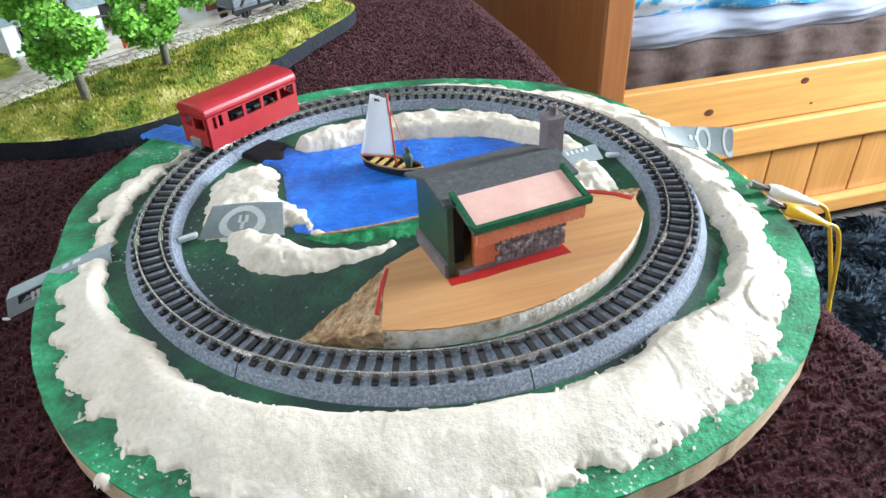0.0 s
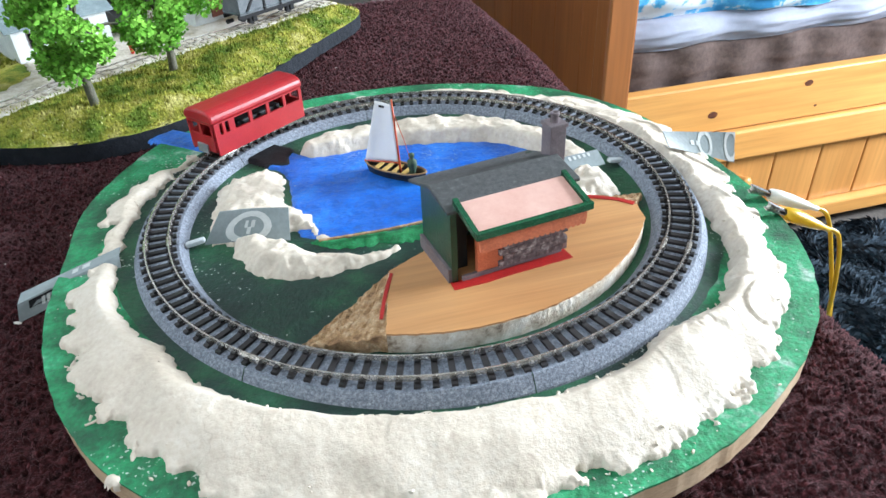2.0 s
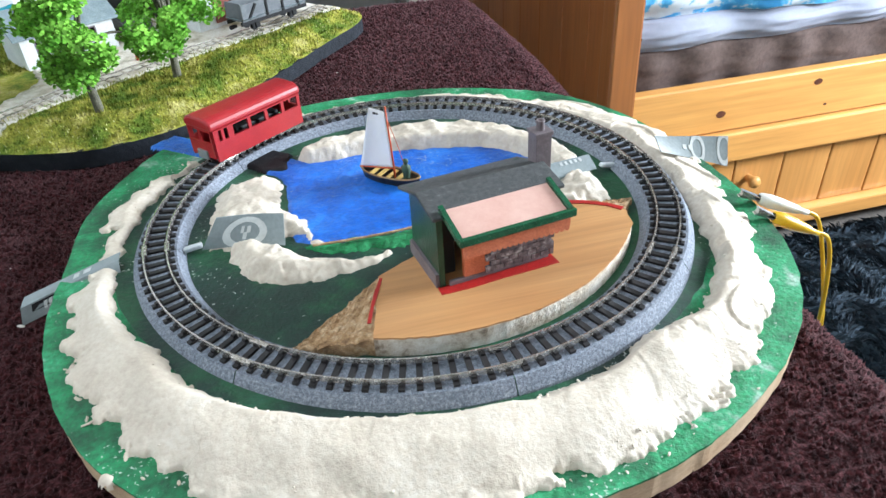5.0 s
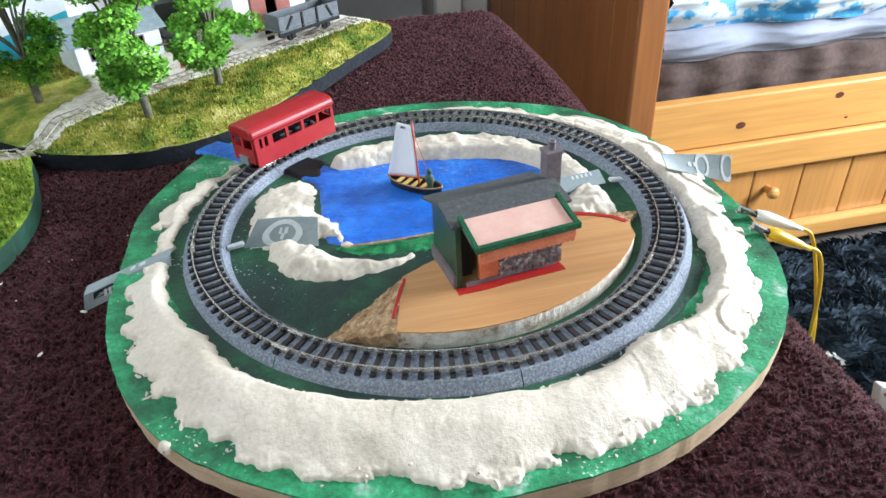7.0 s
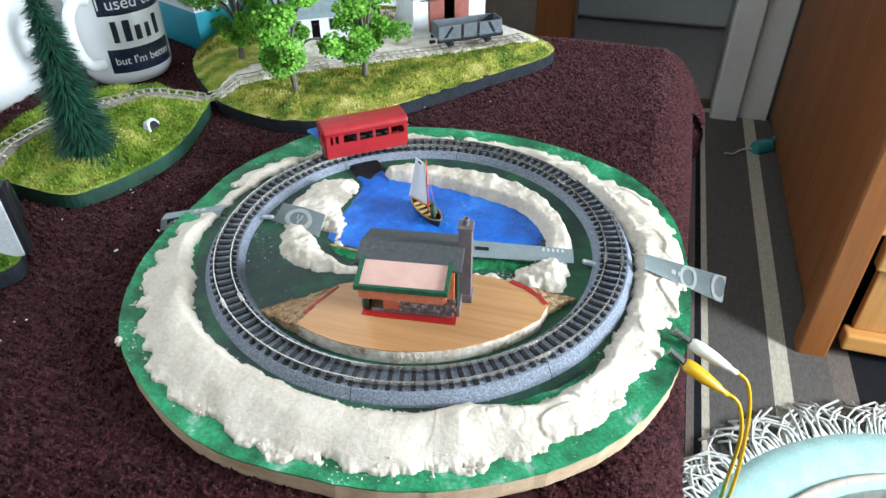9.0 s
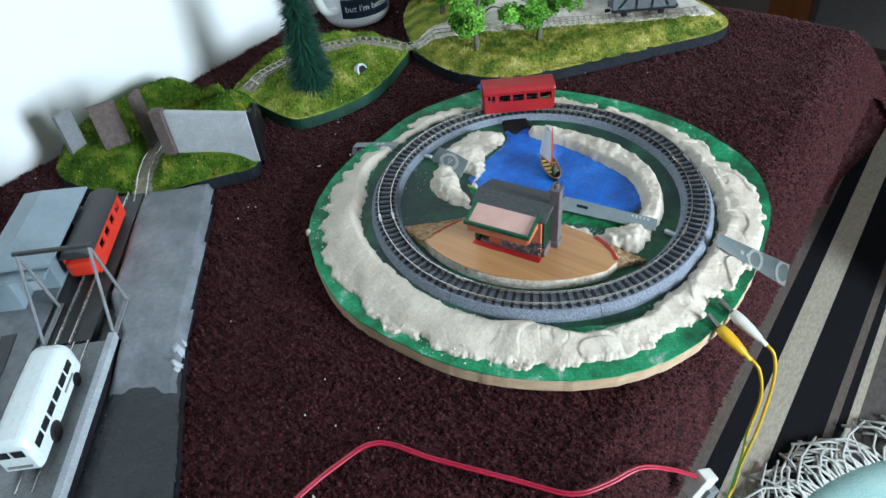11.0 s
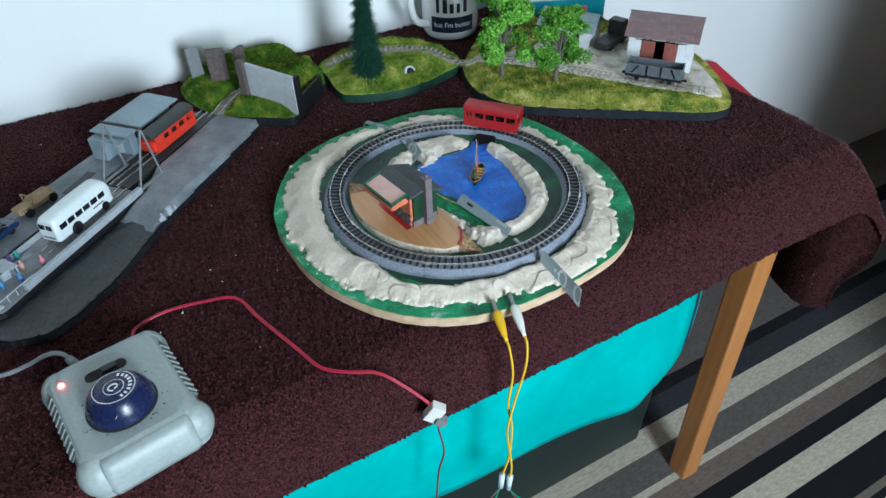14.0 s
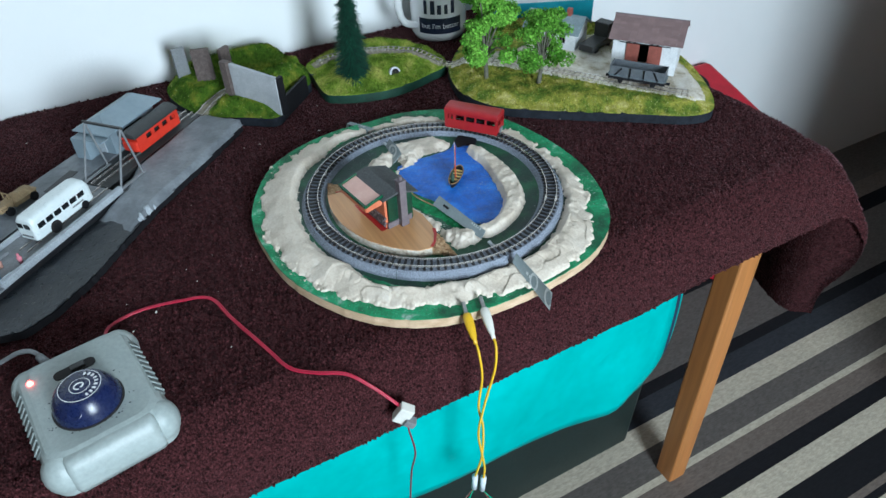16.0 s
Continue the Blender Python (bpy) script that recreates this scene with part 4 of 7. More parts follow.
part("torn_end", chip_end((-0.0645, -0.0860), [(-0.0270, -0.0605), (lam_arc[0][0], lam_arc[0][1])], 0), CHIP, plat, "torn brown chipboard")
part("torn_end", chip_end((0.1000, -0.0280), [(0.0665, -0.0315), (0.0870, -0.0460)], 0), CHIP, plat, "torn brown chipboard")


def stripe(pts, w, z, h=0.0004):
    bm = bmesh.new()
    v = [Vector((x, y, 0)) for x, y in pts]
    l, r = [], []
    for i, p in enumerate(v):
        d = (v[min(i + 1, len(v) - 1)] - v[max(i - 1, 0)]).normalized()
        s = Vector((-d.y, d.x, 0)) * (w * (0.5 + jr.uniform(-0.12, 0.12)))
        l.append((p + s)[:2])
        r.append((p - s)[:2])
    return prism([tuple(q) for q in l + r[::-1]], z, z + h, bm)


part("red_line", stripe([(-0.0262, -0.0625), (-0.0292, -0.0700), (-0.0325, -0.0790), (-0.0352, -0.0880)], 0.0013, PT), RED_PAINT, plat, "brushed red paint line")
part("red_line", stripe([(0.0640, -0.0318), (0.0720, -0.0345), (0.0810, -0.0400), (0.0860, -0.0455)], 0.0026, PT), RED_PAINT, plat, "brushed red paint line")
part("red_line", stripe([(-0.0060, -0.0778), (0.0070, -0.0770), (0.0180, -0.0752), (0.0300, -0.0735), (0.0435, -0.0712)], 0.0060, PT, 0.00015), RED_PAINT, plat, "red paint round the building")

# ---- station building ----
GREEN_WALL = mat("dark_green_paint", [(0.3, (0.006, 0.030, 0.016)), (0.7, (0.012, 0.060, 0.030))], 160, 0.35, 0.15, 500)
ROOF_GREY = mat("grey_sanded_roof", [(0.3, (0.045, 0.048, 0.050)), (0.6, (0.075, 0.078, 0.080)), (0.85, (0.16, 0.165, 0.17))], 500, 0.75, 0.5, 1300, fine=0.2, dist=0.0004)
ORANGE = mat("orange_paint", [(0.3, (0.54, 0.135, 0.060)), (0.7, (0.66, 0.205, 0.105))], 130, 0.45, 0.1)
PINK = mat("pale_pink_paint", [(0.3, (0.62, 0.35, 0.29)), (0.7, (0.72, 0.47, 0.40))], 60, 0.35, 0.08, 300, fine=0.03)
TRIM_GREEN = mat("gloss_green_trim", [(0.3, (0.004, 0.055, 0.022)), (0.7, (0.008, 0.10, 0.042))], 250, 0.25, 0.1)
BRICK = mat("mauve_brick", [(0.35, (0.055, 0.040, 0.045)), (0.55, (0.13, 0.10, 0.105)), (0.75, (0.42, 0.40, 0.40))], 420, 0.75, 0.6, 800, fine=0.2, dist=0.0005)
MAUVE = mat("mauve_card", [(0.3, (0.12, 0.095, 0.105)), (0.7, (0.18, 0.15, 0.16))], 200, 0.6, 0.15)
# Near-black put inside openings and recesses in place of their shade.
DARK_IN = mat("dark_interior", (0.014, 0.012, 0.012), 90, 0.8)
sta = thing("station_building", (-0.0053, -0.0762, PT), 8.5, "green and orange model station with a pink-topped canopy", "model building")
BL, BD = 0.0490, 0.0300
part("side_wall", B((0.0012, BD / 2 - 0.0005, 0.0155), (0.0024, BD - 0.002, 0.031)), GREEN_WALL, sta)
part("side_wall", B((BL - 0.0012, BD / 2 + 0.001, 0.0155), (0.0024, BD - 0.004, 0.031)), GREEN_WALL, sta)
part("back_wall", B((BL / 2, BD - 0.0012, 0.0150), (BL - 0.0052, 0.0024, 0.030)), GREEN_WALL, sta)
part("front_wall", B((0.0290, 0.0012, 0.0165), (0.0372, 0.0024, 0.033)), ORANGE, sta, "orange front wall")
part("recess", B((0.0062, 0.0090, 0.0160), (0.0072, 0.0020, 0.032)), DARK_IN, sta, "dark sheet for the shade in the doorway")
br = random.Random(4)
for row in range(4):
    for i in range(7):
        w = 0.0037
        part("brick", B((0.0208 + i * 0.0040 + (0.0020 if row % 2 else 0), -0.0007, 0.0034 + row * 0.0026), (w, 0.0016 + br.uniform(0, 0.0004), 0.0023)), BRICK, sta)
part("plinth", B((BL / 2 + 0.0010, 0.0003, 0.0010), (BL - 0.006, 0.0014, 0.002)), MAUVE, sta)
part("plinth", B((-0.0005, BD / 2, 0.0030), (0.0016, BD - 0.002, 0.006)), MAUVE, sta, "grey plinth course")
part("plinth", B((BL + 0.0005, BD / 2 - 0.001, 0.0030), (0.0016, BD - 0.004, 0.006)), MAUVE, sta, "grey plinth course")
rf = [(-0.0030, 0.0335), (0.0130, 0.0362), (0.0150, 0.0357), (0.0350, 0.0285), (0.0350, 0.0270), (0.0140, 0.0343), (-0.0030, 0.0320)]
bm = profile([(y, z) for y, z in rf], -0.0025, 0.0515, axis="x")
part("roof", bm, ROOF_GREY, sta, "sanded grey felt roof", bevel=0.0004)
# canopy
cw0, cw1 = 0.0020, 0.0460
fz, bz = 0.0308, 0.0350


def canopy_z(v):
    return bz + (fz - bz) * (-v - 0.001) / 0.0162


part("canopy_top", profile([(-0.0010, canopy_z(-0.001) - 0.0012), (-0.0010, canopy_z(-0.001)), (-0.0172, canopy_z(-0.0172)), (-0.0172, canopy_z(-0.0172) - 0.0012)], cw0 + 0.0012, cw1 - 0.0012, axis="x"), PINK, sta, "pale pink canopy top")
part("canopy_trim", B(((cw0 + cw1) / 2, -0.0180, fz + 0.0003), (cw1 - cw0 + 0.002, 0.0020, 0.0030)), TRIM_GREEN, sta, "gloss green edging", bevel=0.0004)
for xx in (cw0, cw1):
    part("canopy_trim", profile([(0.0004, canopy_z(0.0) - 0.0012), (0.0004, canopy_z(0.0) + 0.0014), (-0.0170, canopy_z(-0.0170) + 0.0014), (-0.0170, canopy_z(-0.0170) - 0.0012)], xx - 0.0010, xx + 0.0010, axis="x"), TRIM_GREEN, sta, bevel=0.0003)


def valance(length, drop, step=0.0021):
    n = int(length / step)
    pts = [(0, 0), (length, 0)]
    for i in range(n):
        x = length - i * length / n
        w = length / n
        pts += [(x, -drop + 0.0007), (x - w * 0.25, -drop), (x - w * 0.75, -drop)]
    pts.append((0, -drop + 0.0007))
    return pts


part("valance", profile([(cw0 + 0.001 + a, fz - 0.001 + h) for a, h in valance(cw1 - cw0 - 0.002, 0.0062)], -0.0176, -0.0166), ORANGE, sta, "scalloped orange valance")
for xx in (cw1 - 0.0006,):
    part("valance", profile([(-0.0166 + a, fz - 0.0005 + h + 0.0020 * a / 0.0162) for a, h in valance(0.0158, 0.0062)], xx - 0.0005, xx + 0.0005, axis="x"), ORANGE, sta)
chim = part("chimney", B((BL + 0.0025, 0.0165, 0.0235), (0.0068, 0.0068, 0.047)), MAUVE, sta, "tall mauve chimney", bevel=0.0003)
part("chimney_cap", B((BL + 0.0025, 0.0165, 0.0474), (0.0078, 0.0078, 0.0016)), MAUVE, chim, bevel=0.0003)
part("chimney_pot", lathe([(0.0018, 0.0480), (0.0015, 0.0510), (0.0018, 0.0512), (0.0018, 0.0520), (0.0010, 0.0520), (0.0010, 0.0490)], 14, (BL + 0.0025, 0.0165, 0)), MAUVE, chim, "round chimney pot", smooth=True)
part("chimney_foot", B((BL + 0.0025, 0.0165, 0.0025), (0.0082, 0.0082, 0.005)), MAUVE, chim, bevel=0.0004)

# ---- sailing boat ----
HULL = mat("black_hull_paint", (0.014, 0.011, 0.010), 120, 0.35)
BOAT_WOOD = wood("boat_wood", (0.20, 0.11, 0.04), (0.36, 0.22, 0.09), 0, 180, 0.5)
YELLOW_WOOD = mat("cream_yellow_paint", (0.60, 0.42, 0.13), 150, 0.5)
SAIL = mat("white_sailcloth", [(0.3, (0.82, 0.81, 0.81)), (0.7, (0.87, 0.86, 0.86))], 60, 0.8, 0.1, 300, fine=0.02)
MAST = mat("orange_red_mast", (0.55, 0.09, 0.03), 120, 0.45)
boat = thing("sailing_boat", (-0.0050, 0.0300, TOP + 0.0014), -44, "small black rowing boat with a white gaff sail", "model boat")
HL = 0.0178


def hull_half(s):
    return 0.0062 * (max(0.0, 1 - abs(s) ** 2.4) ** 0.62) * (1.0 if s < 0 else 0.96)


def hull_pt(k, top, inset, z):
    n = 28
    s = -1 + 2 * k / n
    return s * (HL - inset) * (1 - 0.06 * (1 - top)), max(0.0003, hull_half(s) - inset) * (0.72 + 0.28 * top), z


bm = bmesh.new()
prof_rows = [(0.0, 0.0, 0.0), (0.35, 0.0, 0.0014), (1.0, 0.0, 0.0044), (1.0, 0.0007, 0.0044), (0.4, 0.0009, 0.0016)]
loops = []
for top, inset, z in prof_rows:
    lp = []
    for sgn in (1, -1):
        ks = range(0, 29) if sgn > 0 else range(28, -1, -1)
        for k in ks:
            x, y, zz = hull_pt(k, top, inset, z + 0.0008 * (abs(-1 + 2 * k / 28) ** 3) * (z > 0.001))
            lp.append(bm.verts.new((x, sgn * y, zz)))
    loops.append(lp)
for a, b in zip(loops, loops[1:]):
    n = len(a)
    for i in range(n):
        bm.faces.new((a[i], a[(i + 1) % n], b[(i + 1) % n], b[i]))
bm.faces.new(loops[0])
bm.faces.new(loops[-1])
part("hull", bm, HULL, boat, "glossy black hull", smooth=False)
gun = [(x * 1.0, y) for x, y in [(hull_pt(k, 1, 0, 0)[0], hull_pt(k, 1, 0, 0)[1]) for k in range(29)]]
part("gunwale", tube([(x, y, 0.0047 + 0.0008 * abs(x / HL) ** 3) for x, y in gun] + [(x, -y, 0.0047 + 0.0008 * abs(x / HL) ** 3) for x, y in gun[::-1]], 0.0005, 6), BOAT_WOOD, boat, "brown wooden gunwale")
for xx in (-0.0095, -0.0045, 0.0010, 0.0065):
    part("thwart", B((xx, 0, 0.0037), (0.0023, 2 * hull_half(xx / HL) - 0.0014, 0.0006)), YELLOW_WOOD, boat, "yellow painted seat")
part("mast", cyl(bmesh.new(), (0.0030, 0, 0.001), (0.0010, 0, 0.0405), 0.0006, 0.0004, 10), MAST, boat, "orange-red mast", smooth=True)
SC, SS = math.cos(radians(17)), math.sin(radians(17))
part("boom", cyl(bmesh.new(), (0.0030, 0, 0.0075), (0.003 - 0.0185 * SC, -0.0185 * SS, 0.0080), 0.0004, 0.0004, 8), MAST, boat, smooth=True)


def sail_pt(u, v):
    x_l = 0.0026 - 0.0021 * v
    x_r = -0.0150 + 0.0080 * v
    k = x_l + (x_r - x_l) * u - 0.003
    b = 0.0010 * math.sin(u * math.pi) * math.sin(v * 2.6 + 0.3)
    return Vector((0.003 + k * SC - b * SS, k * SS + b * SC, 0.0082 + 0.0300 * v + 0.0018 * u * v))


o = part("sail", sheet(sail_pt, 10, 18), SAIL, boat, "white cloth sail", smooth=True)
md = o.modifiers.new("thick", "SOLIDIFY")
md.thickness = 0.0002
for dx in (0.0, 0.0014, 0.0024):
    p = sail_pt(0.45 + dx * 90, 0.93)
    part("sail_mark", B((p.x, p.y - 0.0003, p.z), (0.0008, 0.0002, 0.0012)), HULL, boat)
part("rope", tube([(0.0008, 0, 0.036), (0.0060, 0.0015, 0.018), (0.0080, 0.003, 0.0055)], 0.00018, 5), MAST, boat)
fig = bmesh.new()
lathe([(0.0, 0.0), (0.0013, 0.0003), (0.0014, 0.0030), (0.0019, 0.0050), (0.0020, 0.0068), (0.0009, 0.0076), (0.0007, 0.0080), (0.0011, 0.0088), (0.0011, 0.0098), (0.0, 0.0104)], 14, bm=fig)
bmesh.ops.transform(fig, matrix=pose(0.0105, -0.0006, 0.0032 + TOP, 0, 0, 0) @ Matrix.Diagonal((1.25, 1.15, 1.28, 1)), verts=fig.verts)
bmesh.ops.transform(fig, matrix=pose(-0.0050, 0.0300, 0.0, 0, 0, -44), verts=fig.verts)
solo("figurine", fig, mat("dark_green_cloth", [(0.3, (0.02, 0.05, 0.03)), (0.7, (0.05, 0.09, 0.06))], 200, 0.7), "tiny plain figurine in green standing in the boat", "figurine", smooth=True)

# ---- strips of printed card ----


def card_strip(name, quad, label, prints=(), bend=0.0, thick=0.0005, fold=0.0):
    """A strip between four corners (near top, near bottom, far bottom, far top), with printed marks at (u, v, radius, kind)."""
    a, b, c, d = [Vector(p) for p in quad]
    nrm = (d - a).cross(b - a).normalized()
    def at(u, v, k=0.0):
        return (a.lerp(b, v)).lerp(d.lerp(c, v), u) + nrm * (k + bend * math.sin(u * math.pi) + fold * (1 - abs(2 * v - 1)))
    th = thing(name, (0, 0, 0), 0, label, "card strip")
    bm = sheet(lambda u, v: at(u, v), 16, 4)
    o = part("strip", bm, CARD, th)
    md = o.modifiers.new("thick", "SOLIDIFY")
    md.thickness, md.offset = thick, 0
    ln, wd = (d - a).length, (b - a).length
    for kind, u, v, r in prints:
        for sg in (1, -1):
            bm = bmesh.new()
            if kind == "ring":
                for i in range(20):
                    q = []
                    for ang, rr in ((i, 1.0), (i + 1, 1.0), (i + 1, 0.66), (i, 0.66)):
                        t2 = 2 * math.pi * ang / 20
                        uu, vv = u + r * rr * math.cos(t2) / ln, v + r * rr * math.sin(t2) / wd
                        q.append(bm.verts.new(at(min(1, max(0, uu)), min(1, max(0, vv)), sg * (thick / 2 + 0.0002))))
                    bm.faces.new(q)
            else:
                q = [bm.verts.new(at(uu, vv, sg * (thick / 2 + 0.0002))) for uu, vv in ((u, v), (u + r, v), (u + r, v + 0.22), (u, v + 0.22))]
                bm.faces.new(q)
            part("print_mark", bm, BLACK if kind == "dark" else CARD_PRINT, th)
    return th


card_strip("card_strip", [(-0.1325, -0.0030, 0.0165), (-0.1320, -0.0140, 0.0115), (-0.1735, -0.0225, 0.0010), (-0.1705, -0.0165, 0.0110)], "folded grey printed card strip sticking out over the board edge", [("dark", 0.55, 0.56, 0.34), ("bar", 0.30, 0.1, 0.08), ("bar", 0.42, 0.1, 0.06), ("bar", 0.64, 0.62, 0.03), ("bar", 0.69, 0.62, 0.03), ("bar", 0.74, 0.62, 0.03)], fold=0.003)
card_strip("card_strip", [(-0.0890, -0.0040, 0.0260), (-0.0985, -0.0050, 0.0115), (-0.0620, -0.0135, 0.0115), (-0.0602, -0.0040, 0.0225)], "grey printed card leaning among the plaster mounds", [("ring", 0.48, 0.55, 0.0085), ("bar", 0.42, 0.35, 0.04), ("bar", 0.50, 0.35, 0.05), ("bar", 0.46, 0.55, 0.05)], 0.0015)
card_strip("card_strip", [(0.0250, -0.0050, 0.0215), (0.0280, -0.0140, 0.0160), (0.0950, -0.0005, 0.0150), (0.0930, 0.0055, 0.0205)], "grey printed card strip lying beside the lake", [("dark", 0.16, 0.35, 0.12), ("bar", 0.74, 0.1, 0.02), ("bar", 0.78, 0.1, 0.02), ("bar", 0.82, 0.1, 0.02), ("bar", 0.86, 0.1, 0.02), ("bar", 0.90, 0.1, 0.02)])
card_strip("card_strip", [(0.1330, 0.0120, 0.0210), (0.1350, 0.0070, 0.0140), (0.1824, 0.0139, -0.0066), (0.1806, 0.0162, 0.0110)], "grey printed card strip sticking out past the board", [("ring", 0.55, 0.52, 0.0052), ("ring", 0.94, 0.45, 0.0052), ("bar", 0.34, 0.4, 0.05), ("bar", 0.42, 0.4, 0.05)])
NICKEL = mat("tinned_metal", (0.45, 0.45, 0.44), 200, 0.3, metal=0.9)
WHITE_GLUE = mat("milky_glue", (0.62, 0.66, 0.70), 120, 0.35)
for x, y, a in ((0.1030, 0.0050, 10), (-0.1015, -0.0040, 175)):
    bm = B((0, 0, 0.0030), (0.0085, 0.0030, 0.0022), 0, 0, 0)
    bmesh.ops.transform(bm, matrix=pose(x, y, TOP, 0, 12, a), verts=bm.verts)
    solo("feeder_clip", bm, WHITE_GLUE, "whitish feeder clip pushed under the track", "connector", bevel=0.0006)

# ---- crocodile clips and wires ----
YELLOW_V = mat("yellow_vinyl", [(0.3, (0.62, 0.36, 0.01)), (0.7, (0.76, 0.48, 0.02))], 60, 0.35, fine=0.04)
WHITE_V = mat("white_vinyl", [(0.3, (0.62, 0.61, 0.55)), (0.7, (0.72, 0.71, 0.65))], 60, 0.4, fine=0.04)


def croc_clip(tip, end, sleeve, label, wire_pts):
    tip, end = Vector(tip), Vector(end)
    th = thing("crocodile_clip", tuple(end), 0, label, "crocodile clip", "clips on the board edge")
    ax = (end - tip).normalized()
    m = (end - tip).to_track_quat("Z", "Y").to_matrix().to_4x4()
    ln = (end - tip).length
    prof = [(0.0022, 0.26), (0.0036, 0.30), (0.0042, 0.42), (0.0038, 0.62), (0.0026, 0.84), (0.0017, 0.90), (0.0016, 1.0), (0.0006, 1.0)]
    bm = lathe([(r, z * ln - ln) for r, z in prof], 18)
    bmesh.ops.transform(bm, matrix=m @ Matrix.Diagonal((1, 0.8, 1, 1)), verts=bm.verts)
    part("sleeve", bm, sleeve, th, "", smooth=True)
    for sg in (1, -1):
        bm = bmesh.new()
        box(bm, (0, sg * 0.0010, -ln * 0.83), (0.0030, 0.0006, ln * 0.36), 0, sg * 5)
        for k in range(5):
            box(bm, (0, sg * 0.0006, -ln * 0.98 + k * 0.0014), (0.0028, 0.0008, 0.0007))
        bmesh.ops.transform(bm, matrix=m, verts=bm.verts)
        part("jaw", bm, NICKEL, th, "toothed metal jaw")
    part("wire", tube(spline([Vector(p) - end for p in wire_pts], 8), 0.0011, 8), YELLOW_V, th, "yellow wire", smooth=True)
    return th


croc_clip((0.1515, -0.0520, 0.0085), (0.1835, -0.0585, -0.0070), YELLOW_V, "yellow crocodile clip gripping the board edge with a yellow wire",
          [(0.1825, -0.0583, -0.0064), (0.1900, -0.0595, -0.0120), (0.1960, -0.0600, -0.0350), (0.1965, -0.0635, -0.0700), (0.1985, -0.0600, -0.1000), (0.2000, -0.0620, -0.1400), (0.2000, -0.0685, -0.1660)])
croc_clip((0.1535, -0.0365, 0.0090), (0.1880, -0.0445, -0.0045), WHITE_V, "white crocodile clip gripping the board edge with a yellow wire",
          [(0.1870, -0.0443, -0.0040), (0.1940, -0.0460, -0.0090), (0.1990, -0.0500, -0.0280), (0.2010, -0.0600, -0.0620), (0.2000, -0.0655, -0.1000), (0.2010, -0.0630, -0.1300), (0.2005, -0.0590, -0.1600), (0.2005, -0.0602, -0.1770)])
blk = thing("wire_connectors", (0.200, -0.064, -0.180), 0, "pair of pale wire connectors with thin coloured wires", "connector")
part("sleeve", cyl(bmesh.new(), (0.0, -0.0048, 0.014), (0.0, -0.0060, -0.006), 0.0030, 0.0026, 12), WHITE_GLUE, blk, smooth=True)
part("sleeve", cyl(bmesh.new(), (0.0005, 0.0040, 0.005), (0.0, 0.0030, -0.016), 0.0030, 0.0026, 12), WHITE_GLUE, blk, smooth=True)
THIN_GREEN = plain("green_wire", (0.01, 0.30, 0.16), 0.4)
THIN_BROWN = plain("brown_wire", (0.16, 0.06, 0.04), 0.45)
part("thin_wire", tube(spline([(0, -0.006, -0.006), (0.004, -0.020, -0.022), (0.006, -0.045, -0.030), (0.004, -0.08, -0.048), (0.0, -0.13, -0.09)], 6), 0.0006, 6), THIN_GREEN, blk, smooth=True)
part("thin_wire", tube(spline([(0, -0.006, -0.006), (0.003, -0.022, -0.014), (0.004, -0.040, -0.022), (0.002, -0.075, -0.050), (0.0, -0.12, -0.10)], 6), 0.0006, 6), THIN_BROWN, blk, smooth=True)
part("thin_wire", tube(spline([(0, 0.003, -0.016), (0.006, 0.012, -0.032), (0.008, 0.030, -0.055), (0.004, 0.04, -0.12)], 6), 0.0006, 6), THIN_GREEN, blk, smooth=True)
part("thin_wire", tube(spline([(0, 0.003, -0.016), (0.004, 0.010, -0.036), (0.006, 0.022, -0.070), (0.002, 0.03, -0.13)], 6), 0.0006, 6), THIN_BROWN, blk, smooth=True)

# ---- red railbus ----
BUS_RED = mat("satin_red_paint", [(0.3, (0.29, 0.009, 0.014)), (0.7, (0.37, 0.016, 0.020))], 90, 0.42, 0.06, 700, fine=0.05)
BUS_PINK = mat("faded_red_paint", [(0.3, (0.40, 0.06, 0.06)), (0.7, (0.50, 0.10, 0.10))], 120, 0.45, fine=0.05)


def panel_with_holes(x0, x1, z0, z1, holes, y, thick):
    """A wall in x and z at y, in one piece, with square openings cut through it."""
    bm = bmesh.new()
    xs = sorted({x0, x1, *[h[0] for h in holes], *[h[1] for h in holes]})
    zs = sorted({z0, z1, *[h[2] for h in holes], *[h[3] for h in holes]})
    vs = {}

    def v(i, j):
        if (i, j) not in vs:
            vs[i, j] = bm.verts.new((xs[i], y - thick / 2, zs[j]))
        return vs[i, j]
    for i in range(len(xs) - 1):
        for j in range(len(zs) - 1):
            cx, cz = (xs[i] + xs[i + 1]) / 2, (zs[j] + zs[j + 1]) / 2
            if not any(h[0] < cx < h[1] and h[2] < cz < h[3] for h in holes):
                bm.faces.new((v(i, j), v(i + 1, j), v(i + 1, j + 1), v(i, j + 1)))
    front = bm.faces[:]
    ex = bmesh.ops.extrude_face_region(bm, geom=front, use_keep_orig=True)
    bmesh.ops.translate(bm, verts=[e for e in ex["geom"] if isinstance(e, bmesh.types.BMVert)], vec=(0, thick, 0))
    return bm


